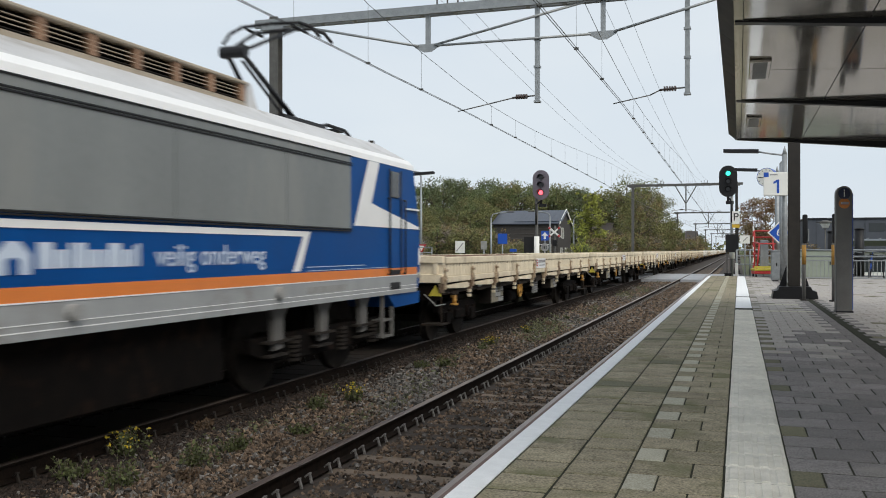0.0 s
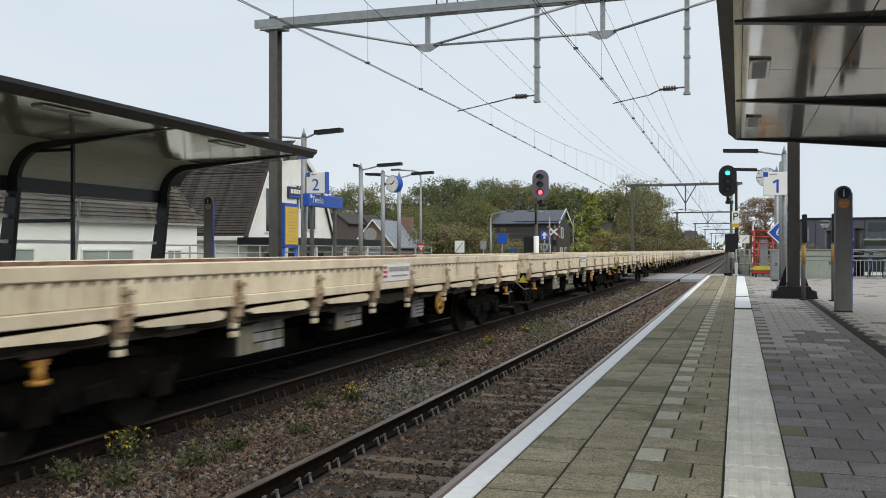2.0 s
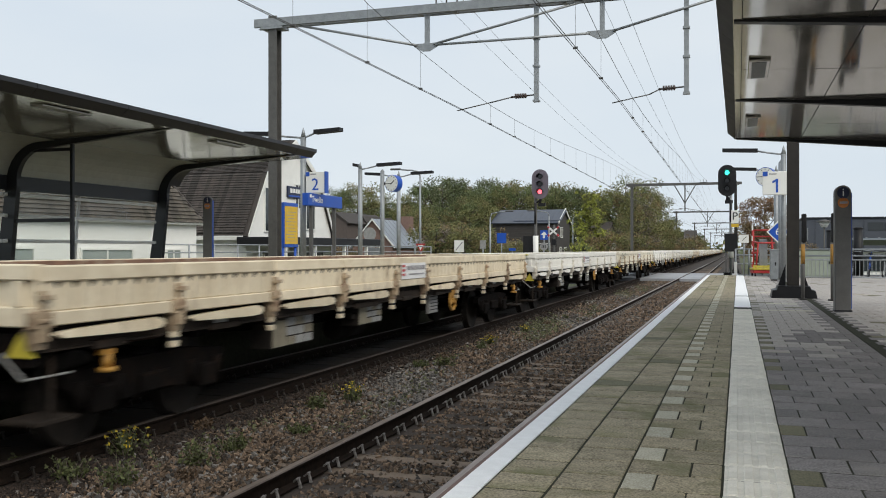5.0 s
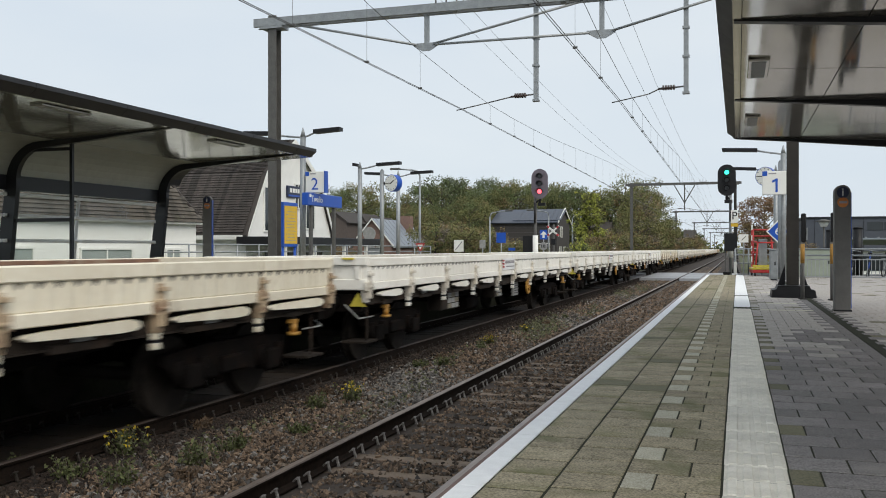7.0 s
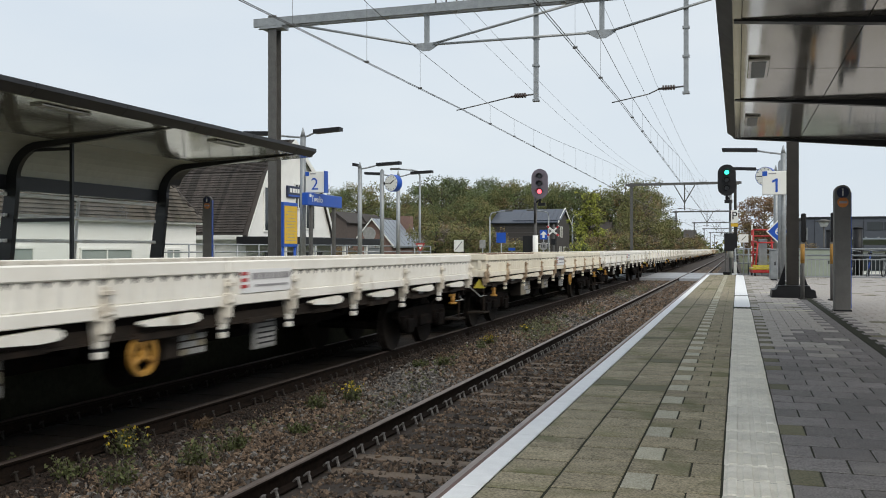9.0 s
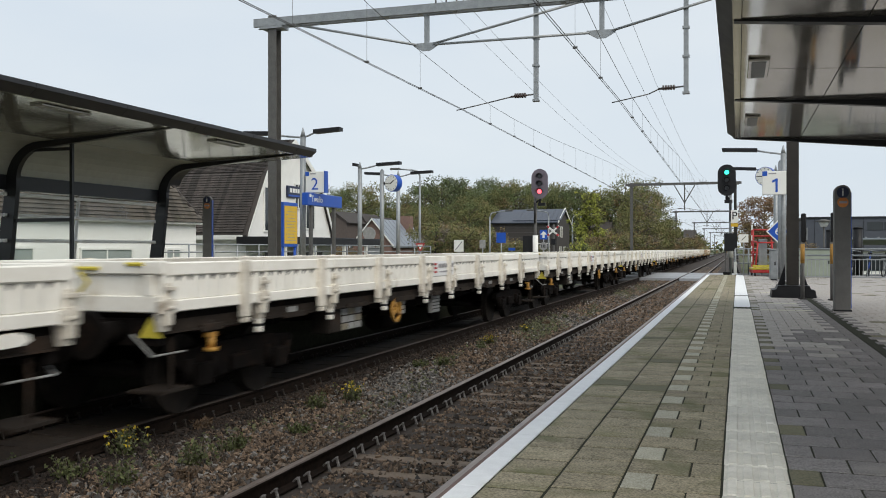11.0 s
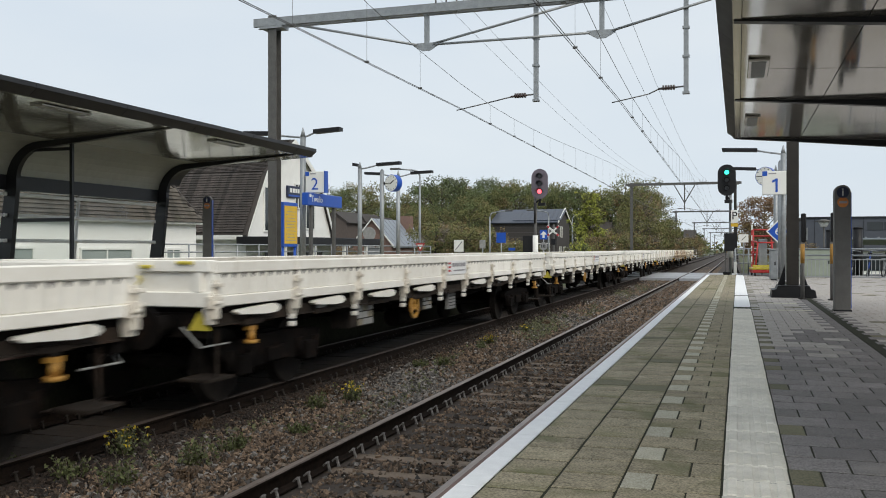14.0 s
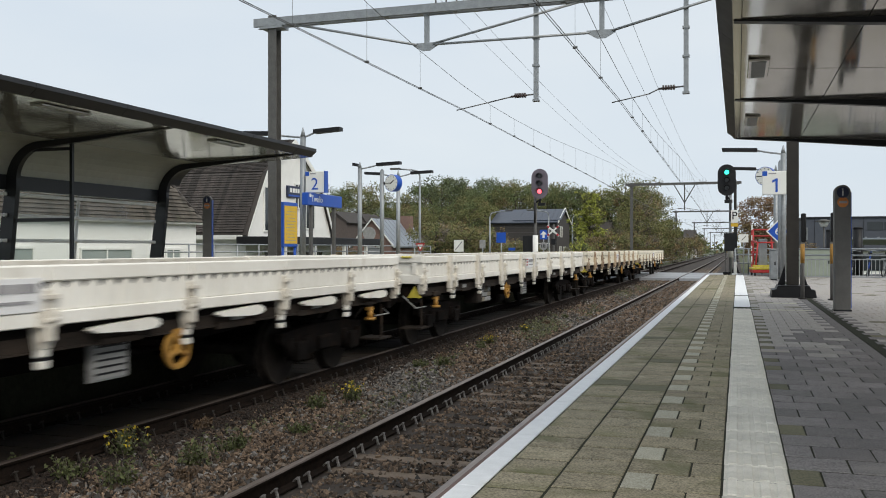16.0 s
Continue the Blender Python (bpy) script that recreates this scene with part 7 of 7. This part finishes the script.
TREES = {
    "oak": make_tree("broad oak with olive green autumn leaves", 14, 5.6, 11, ["leaf_olive", "leaf_green", "leaf_brown"]),
    "green": make_tree("tall broad tree with dull green leaves", 14, 5.2, 12, ["leaf_green", "leaf_olive", "leaf_dark"]),
    "brown": make_tree("broad tree with browning autumn leaves", 13, 5.0, 13, ["leaf_olive", "leaf_brown", "leaf_green"], bare=0.15),
    "dark": make_tree("dense dark green broadleaf tree", 13, 4.8, 14, ["leaf_dark", "leaf_green"]),
    "thin": make_tree("half-bare tree with thinning brown leaves", 13, 4.6, 15, ["leaf_olive", "twig", "leaf_brown"], bare=0.35),
    "russet": make_tree("round tree with russet autumn leaves", 13, 4.8, 21, ["leaf_rust", "leaf_brown"]),
    "larch": make_tree("pointed yellow-green larch with fine needles", 11, 3.5, 16, ["leaf_yellow", "leaf_olive"], n=15000, size=0.12, trunk=0.2, conifer=True, low=0.05),
    "bush": make_tree("wide bush with brown and green leaves", 5.0, 3.0, 17, ["leaf_olive", "leaf_green", "leaf_brown", "twig"], n=6000, size=0.10, trunk=0.12, low=0.03),
    "shrub": make_tree("low russet and green shrub", 3.6, 2.4, 18, ["leaf_brown", "leaf_green", "twig"], n=5000, size=0.09, trunk=0.1, low=0.02),
    "hedge": make_tree("small clipped yellow-green bush", 1.9, 1.1, 19, ["leaf_yellow", "leaf_green"], n=1500, size=0.08, trunk=0.06, low=0.02),
}
first = set()


def plant(kind, x, y, s=1.0, sz=None, turn=0.0):
    m = Matrix.LocRotScale((x, y, GROUND), Euler((0, 0, turn)), (s, s, sz or s))
    if kind not in first:
        first.add(kind)
        TREES[kind].matrix_basis = m
    else:
        copy_thing(TREES[kind], m)


rt = random.Random(5)
for px_x, px_y, kind, s in (
        (-63.21, 137.17, "green", 0.82), (-56.00, 129.00, "oak", 0.86), (-57.15, 139.14, "green", 0.88), (-55.74, 144.86, "oak", 0.82), (-51.27, 141.06, "green", 0.85),
        (-46.02, 132.25, "brown", 0.95), (-41.97, 128.31, "dark", 1.0), (-44.58, 143.24, "oak", 1.08), (-39.11, 134.50, "green", 1.0), (-39.50, 144.89, "dark", 1.08),
        (-36.20, 140.71, "green", 1.06), (-32.71, 136.59, "oak", 1.0), (-32.72, 147.10, "dark", 1.0), (-29.05, 143.04, "green", 1.02), (-27.55, 148.78, "oak", 1.08),
        (-25.24, 149.54, "dark", 0.92), (-23.31, 155.42, "green", 0.98), (-20.24, 151.16, "oak", 0.98), (-17.16, 146.91, "brown", 1.13), (-15.43, 152.73, "oak", 0.98),
        (-13.29, 153.43, "brown", 0.80), (-12.42, 120.06, "thin", 0.75), (-11.25, 124.64, "thin", 0.66), (-10.75, 133.22, "brown", 0.62), (-14.14, 117.39, "thin", 0.6),
        (-14.28, 92.11, "larch", 0.76), (-37.48, 105.58, "thin", 0.66), (-34.47, 102.36, "brown", 0.62), (-33.02, 104.93, "thin", 0.62), (-29.93, 101.73, "oak", 0.66),
        (-29.76, 108.10, "brown", 0.60), (-41.31, 110.65, "oak", 0.66), (-48.39, 108.34, "dark", 0.5), (-56.17, 118.43, "green", 0.7),
        (2.65, 100.77, "thin2", 0.60), (2.07, 105.85, "thin2", 0.55), (4.17, 111.79, "thin2", 0.52)):
    if kind == "thin2":
        plant("russet", px_x, px_y, s, turn=rt.uniform(0, 6.3))
        continue
    plant(kind, px_x, px_y, s * rt.uniform(0.97, 1.03), turn=rt.uniform(0, 6.3))
for px_x, px_y, kind, s in (
        (-26.71, 79.64, "bush", 0.9), (-26.68, 83.86, "bush", 1.0), (-24.12, 80.49, "bush", 0.95), (-23.90, 84.76, "bush", 0.9), (-22.95, 87.18, "shrub", 1.0),
        (-19.16, 80.00, "bush", 0.62), (-18.48, 82.33, "bush", 0.6), (-13.73, 83.87, "bush", 0.62), (-13.11, 90.38, "shrub", 0.9), (-13.60, 104.95, "bush", 0.85), (-12.84, 109.40, "bush", 0.95),
        (-11.79, 113.95, "shrub", 1.1), (-11.20, 122.56, "bush", 0.9), (-10.68, 138.50, "shrub", 1.2), (-10.26, 154.41, "bush", 0.9), (-10.01, 175.53, "bush", 0.95), (-10.12, 207.05, "shrub", 1.3),
        (-9.72, 238.73, "bush", 1.1), (-11.53, 69.86, "hedge", 0.72), (-27.26, 60.53, "shrub", 0.6), (-29.75, 63.93, "shrub", 0.55), (3.38, 64.20, "shrub", 0.6), (4.70, 70.94, "shrub", 0.62)):
    plant(kind, px_x, px_y, s * rt.uniform(0.95, 1.05), 1.5 if kind == "hedge" else None, turn=rt.uniform(0, 6.3))
# along the line, far away on both sides
for k in range(16):
    y = 190 + k * 26
    plant(rt.choice(["oak", "brown", "green", "dark"]), -18 - rt.uniform(0, 7), y, rt.uniform(0.62, 0.85), turn=rt.uniform(0, 6.3))
    if k > 1:
        plant(rt.choice(["oak", "brown", "dark"]), 9 + rt.uniform(0, 8) + k, y + 10, rt.uniform(0.5, 0.75), turn=rt.uniform(0, 6.3))
for k in range(9):
    plant(rt.choice(["dark", "green", "brown"]), 22 + k * 7 + rt.uniform(-2, 2), 130 + rt.uniform(-6, 12), rt.uniform(0.55, 0.68), turn=rt.uniform(0, 6.3))


# a far belt of woods closes the horizon
def woods():
    rng = np.random.default_rng(77)
    n = 26000
    a = rng.uniform(radians(-75), radians(75), n)
    d = rng.uniform(420, 560, n)
    top = 9 + 3.5 * np.sin(a * 23) + 2.5 * np.sin(a * 61 + 1) + 1.5 * np.sin(a * 140)
    z = GROUND + rng.uniform(0.0, 1.0, n) ** 0.8 * top
    pts = np.stack([np.sin(a) * d, np.cos(a) * d, z], 1)
    keep = (np.abs(pts[:, 0] + 5) > 9) | (d > 500)
    P_, F_ = leaves(pts[keep], 1.3, rng)
    me = poly_mesh("far_woods", P_.tolist(), F_.tolist(), ["leaf_dark", "leaf_olive", "leaf_brown"], rng.choice(3, len(F_), p=[0.5, 0.3, 0.2]))
    tagged(new("far_woods", me), "far belt of dull green and brown woods", "woods", kind="stuff")


woods()

# ---- paving, sleepers, ballast: the many small pieces ----


def slab(w, l, mt, name, top=0.0, inset=0.006):
    """A paving slab with worn edges, top at 0."""
    x, y, i = w / 2 - 0.0035, l / 2 - 0.0085, inset
    v = [(-x, -y, -0.028), (x, -y, -0.028), (x, y, -0.028), (-x, y, -0.028), (-x, -y, -0.006), (x, -y, -0.006), (x, y, -0.006), (-x, y, -0.006),
         (-x + i, -y + i, top), (x - i, -y + i, top), (x - i, y - i, top), (-x + i, y - i, top)]
    f = [(0, 1, 5, 4), (1, 2, 6, 5), (2, 3, 7, 6), (3, 0, 4, 7), (4, 5, 9, 8), (5, 6, 10, 9), (6, 7, 11, 10), (7, 4, 8, 11), (8, 9, 10, 11)]
    return v, f, mt, name


rp = random.Random(9)
SHARED = {}
REST = {}
COUNT = {}


def lay(x0, x1, y0, y1, mt, name, near):
    """Lays one slab: a part of its own in the near stretch, joined with its like past that."""
    w, l = round(x1 - x0, 3), round(y1 - y0, 3)
    v, f, _, _ = slab(w, l, mt, name)
    cx, cy, cz = (x0 + x1) / 2, (y0 + y1) / 2, rp.uniform(-0.001, 0.0015)
    tx, ty = rp.uniform(-0.006, 0.006), rp.uniform(-0.006, 0.006)
    if near and COUNT.get((name, mt), 0) < 295:
        COUNT[(name, mt)] = COUNT.get((name, mt), 0) + 1
        key = (w, l, mt)
        if key not in SHARED:
            SHARED[key] = poly_mesh(name, v, f, [mt])
        part(name, SHARED[key], None, platform_1, "", Matrix.LocRotScale((cx, cy, cz), Euler((tx, ty, 0)), None))
    else:
        vs, fs = REST.setdefault((mt, name), ([], []))
        o = len(vs)
        vs.extend((a + cx, b + cy, c + cz + a * -ty + b * tx) for a, b, c in v)
        fs.extend(tuple(q + o for q in g) for g in f)


X1, ROW0 = -0.52, 4.19
for k in range(-50, 120):
    y0 = ROW0 + 0.3 * k
    y1 = y0 + 0.3
    if y1 > P1_END:
        break
    near = 3.2 < y0 < 11.0
    for a, b, off in ((-1.112, -0.822, 0.12), (-0.82, -0.522, 0.21)):
        lay(a, b, y0 + off, y1 + off, "tile_brown" if rp.random() < 0.04 else "tile", "tile", near)
    if k % 2 == 0:
        lay(X1, X1 + 0.15, y0, y1, "tile_light", "pale_tile", near)
        lay(X1 + 0.15, X1 + 0.45, y0, y1, "tile", "tile", near)
    else:
        lay(X1, X1 + 0.30, y0, y1, "tile", "tile", near)
        lay(X1 + 0.30, X1 + 0.45, y0, y1, "tile", "tile", near)
    x = 0.235 - (0.15 if k % 2 else 0.0)
    while x < 8.9:
        if x + 0.3 > 0.24:
            if x < 1.42 < x + 0.3 or x < 1.53 < x + 0.3:
                a, b = (x, 1.42) if x < 1.42 else (1.53, x + 0.3)
                if b - a > 0.05:
                    lay(a, b, y0, y1, "tile_dark", "dark_tile", False)
            elif not 1.42 <= x < 1.53:
                half = x < 0.2
                edge = max(x, 0.238)
                pale = (k in (43, 50, 66) and 0.3 < x < (1.1 if k < 60 else 1.5))
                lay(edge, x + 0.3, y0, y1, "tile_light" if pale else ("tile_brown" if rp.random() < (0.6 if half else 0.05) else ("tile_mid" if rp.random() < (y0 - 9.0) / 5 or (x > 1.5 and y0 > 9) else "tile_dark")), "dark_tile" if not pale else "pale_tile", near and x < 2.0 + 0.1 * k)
        x += 0.3
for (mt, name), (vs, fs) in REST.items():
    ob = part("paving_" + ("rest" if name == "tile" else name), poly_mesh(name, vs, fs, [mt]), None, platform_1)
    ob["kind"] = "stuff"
bm = BM()
box(bm, 1.432, 1.518, -15, P1_END - 3, -0.03, -0.0005)
dr = part("drain_channel", bm, "joint", platform_1, "narrow dark drain channel")

# guide strip: ribbed slabs, then plain white ones
def guide_slab(ribs):
    v, f, _, _ = slab(0.309, 0.3125, "strip", "guide")
    v, f = [(a, b, c - (0.001 if c > -0.001 else 0.0)) for a, b, c in v], list(f)
    if ribs:
        for i in range(4):
            cx = -0.108 + i * 0.072
            o = len(v)
            v += [(cx - 0.024, -0.136, -0.006), (cx + 0.024, -0.136, -0.006), (cx + 0.024, 0.136, -0.006), (cx - 0.024, 0.136, -0.006),
                  (cx - 0.019, -0.130, 0.005), (cx + 0.019, -0.130, 0.005), (cx + 0.019, 0.130, 0.005), (cx - 0.019, 0.130, 0.005)]
            f += [tuple(q + o for q in g) for g in ((0, 1, 5, 4), (1, 2, 6, 5), (2, 3, 7, 6), (3, 0, 4, 7), (4, 5, 6, 7))]
    return v, f


gm = poly_mesh("guide_slab", *guide_slab(True), ["strip"])
gp_ = poly_mesh("guide_slab", *guide_slab(False), ["white_line"])
for k in range(-50, 119):
    y = ROW0 + 0.3 * k + 0.15
    if 17.5 < y < 18.0 or 22.2 < y < 22.5 or y > P1_END - 0.2:
        continue
    part("guide_slab", gm if y < 17.6 else gp_, None, platform_1, "", Matrix.LocRotScale((0.085, y, rp.uniform(-0.002, 0.002)), None, None))
# white edge line, in long painted slabs
y = -11.6
em = {}
while y < P1_END - 0.1:
    ye = min(P1_END - 0.02, y + 1.2)
    key = round(ye - y, 2)
    if key not in em:
        bm = BM()
        box(bm, -0.063, 0.063, -key / 2 + 0.002, key / 2 - 0.002, -0.03, 0.0, 0.004)
        em[key] = mesh_of(bm, "white_line", "edge_slab")
    part("edge_slab", em[key], None, platform_1, "white painted edge slab" if y < 0 else "", pose(-1.178, (y + ye) / 2, 0.001))
    y = ye

# sleepers and rail clips of the near track, then the far one
bm = BM()
extrude_profile(bm, [(-0.13, -0.36), (0.13, -0.36), (0.11, -0.185), (-0.11, -0.185)], "x", -1.28, 1.28)
sl_me = mesh_of(bm, "sleeper", "sleeper")
# Far-track copy in the colour that holds the train's shade.
sl_shaded = sl_me.copy()
sl_shaded.materials.clear()
sl_shaded.materials.append(M["sleeper_shaded"])


def clip_mesh():
    """Two upright spring clips on each side of each rail: a pale leg with a cross head that presses on the rail foot."""
    bm = BM()
    for s in (-1, 1):
        for rx in (-0.7525, 0.7525):
            for yy in (-0.10, 0.10):
                x = rx + s * 0.115
                extrude_profile(bm, [(x - 0.012, -0.178), (x + 0.012, -0.178), (x - s * 0.022 + 0.009, -0.10), (x - s * 0.022 - 0.009, -0.10)], "y", yy - 0.011, yy + 0.011)
                tube(bm, (x - s * 0.024, yy - 0.03, -0.096), (x - s * 0.024, yy + 0.03, -0.096), 0.009, n=6)
                tube(bm, (x - s * 0.024, yy, -0.088), (x - s * 0.07, yy, -0.13), 0.008, n=5)
    return bm


cl_me = mesh_of(clip_mesh(), "clip", "rail_clip")
cl_shaded = mesh_of(clip_mesh(), "clip_oily", "rail_clip")
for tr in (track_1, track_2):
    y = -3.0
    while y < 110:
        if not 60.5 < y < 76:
            part("sleeper", sl_me if tr is track_1 else sl_shaded, None, tr, "", pose(0, y, rp.uniform(-0.01, 0.0)))
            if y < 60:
                part("rail_clip", cl_me if tr is track_1 else cl_shaded, None, tr, "", pose(0, y, 0))
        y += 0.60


def ballast():
    """Loose stones: dense near, thinner far off; browner between the rails, grey patches between the tracks."""
    rng = np.random.default_rng(21)
    octa = np.array([(1, 0, 0), (-1, 0, 0), (0, 1, 0), (0, -1, 0), (0, 0, 1), (0, 0, -1)], float)
    of = np.array([(0, 2, 4), (2, 1, 4), (1, 3, 4), (3, 0, 4), (2, 0, 5), (1, 2, 5), (3, 1, 5), (0, 3, 5)])
    bands = [(-6.0, 2.6, 26000, 0.036), (2.6, 7.0, 30000, 0.030), (7.0, 13.0, 32000, 0.032), (13.0, 26.0, 26000, 0.042), (26.0, 60.0, 20000, 0.06)]
    P_, F_, I_, off = [], [], [], 0
    for ya, yb, n, r in bands:
        x = rng.uniform(-6.5, -2.05, n)
        y = rng.uniform(ya, yb, n)
        dn = np.abs(x - T1)
        under = (np.abs((y + 3.0) / 0.6 - np.round((y + 3.0) / 0.6)) < 0.19) & (dn < 1.25)
        keep = ~(under & (rng.uniform(size=n) < 0.82)) & (np.abs(dn - 0.7525) > 0.16) & (np.abs(x - T2 - 0.7525) > 0.09)
        x, y = x[keep], y[keep]
        n = len(x)
        hump = np.where(np.abs(x + 4.98) < 1.1, 0.03 * np.cos((x + 4.98) / 1.1 * 1.57), 0)
        z = -1.012 + hump + rng.uniform(-0.025, 0.015, n) + np.where(dn[keep] < 1.3, 0.004, 0.0)
        A = rng.normal(size=(n, 3, 3))
        Q, _ = np.linalg.qr(A)
        sc = r * rng.uniform(0.6, 1.35, (n, 1)) * np.stack([np.ones(n), rng.uniform(0.6, 0.95, n), rng.uniform(0.5, 0.85, n)], 1)
        jit = octa[None] * (1 + rng.uniform(-0.3, 0.3, (n, 6, 1))) + rng.normal(size=(n, 6, 3)) * 0.16
        V = np.einsum("nij,nkj->nki", Q, jit * sc[:, None, :]) + np.stack([x, y, z], 1)[:, None, :]
        P_.append(V.reshape(-1, 3))
        F_.append((of[None] + (np.arange(n) * 6)[:, None, None]).reshape(-1, 3) + off)
        off += n * 6
        patch = np.sin(x * 2.1 + y * 0.9) + np.sin(y * 0.5 + 1.3) + rng.normal(size=n) * 0.9
        grey = ((x > -6.0) & (x < -3.95) & (patch > 1.0)) | (rng.uniform(size=n) < 0.16)
        # Stones turn dark towards the far track: the train's shade put into colour.
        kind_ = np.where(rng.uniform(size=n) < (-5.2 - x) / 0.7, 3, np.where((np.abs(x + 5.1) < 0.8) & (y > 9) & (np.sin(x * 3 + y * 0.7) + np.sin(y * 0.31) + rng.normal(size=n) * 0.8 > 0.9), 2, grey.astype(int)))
        I_.append(np.repeat(kind_, 8))
    me = poly_mesh("ballast_stones", np.concatenate(P_).tolist(), np.concatenate(F_).tolist(), ["stone", "stone_grey", "stone_moss", "stone_shaded"], np.concatenate(I_))
    tagged(new("ballast_stones", me), "loose brown and grey ballast stones between the rails", "ballast", kind="stuff")


ballast()


def weed(x, y, s, flowers, seed, label, leaf="weed"):
    rng = np.random.default_rng(seed)
    t = thing("weed", label, "weed", pose(x, y, -1.0), "weeds in the ballast")
    bm = BM()
    pts, tops = [], []
    for k in range(26):
        a, ln, lean = rng.uniform(0, 6.28), s * rng.uniform(0.5, 1.0), rng.uniform(0.1, 0.7)
        p = Vector((rng.normal() * s * 0.22, rng.normal() * s * 0.22, -0.02))
        q = p + Vector((math.cos(a) * lean * ln, math.sin(a) * lean * ln, ln * 0.9))
        tube(bm, p, q, 0.004, 0.002, n=4)
        tops.append(q)
        for j in range(16):
            c = p.lerp(q, rng.uniform(0.25, 1.0))
            pts.append((c.x + rng.normal() * 0.02, c.y + rng.normal() * 0.02, c.z + rng.normal() * 0.015))
    part("stem_tuft", bm, "twig", t)["kind"] = "stuff"
    P_, F_ = leaves(np.array(pts), 0.022, rng)
    part("foliage", poly_mesh("foliage", P_.tolist(), F_.tolist(), [leaf]), None, t)
    if flowers:
        fp = np.array([(q.x + rng.normal() * 0.015, q.y + rng.normal() * 0.015, q.z) for q in tops for _ in range(3)])
        P_, F_ = leaves(fp, 0.019, rng)
        part("blossom", poly_mesh("blossom", P_.tolist(), F_.tolist(), ["flower"]), None, t, "small yellow flowers")["kind"] = "stuff"


for k, (x, y, s, fl_) in enumerate(((-4.99, 11.35, 0.26, 1),
        (-5.91, 7.74, 0.26, 1),
        (-4.93, 7.48, 0.28, 0),
        (-4.95, 8.18, 0.2, 0),
        (-5.11, 18.9, 0.2, 1),
        (-5.07, 22.27, 0.18, 1),
        (-4.95, 15.22, 0.2, 0),
        (-5.3, 14.94, 0.16, 0),
        (-5.76, 6.72, 0.2, 0),
        (-5.12, 6.61, 0.25, 0),
        (-5.21, 10.69, 0.2, 0),
        (-4.68, 9.16, 0.14, 0),
        (-5.11, 18.21, 0.16, 0),
        (-4.89, 26.77, 0.15, 0),
        (-6.43, 6.83, 0.15, 0))):
    weed(x, y, s * 1.3, fl_, 100 + k, "low green weed with yellow flowers in the ballast" if fl_ else "low green weed in the ballast")


for k, (x, y, s) in enumerate(((-5.35, 10.9, 0.22), (-5.55, 11.7, 0.18), (-5.3, 16.2, 0.2), (-4.7, 7.0, 0.18), (-5.45, 20.3, 0.2), (-5.0, 24.5, 0.18), (-5.9, 9.1, 0.16))):
    weed(x, y, s, 0, 200 + k, "withered russet weed in the ballast", "dead_weed")


def motions():
    for ob, s0 in MOVERS:
        run(ob, s0)


motions()
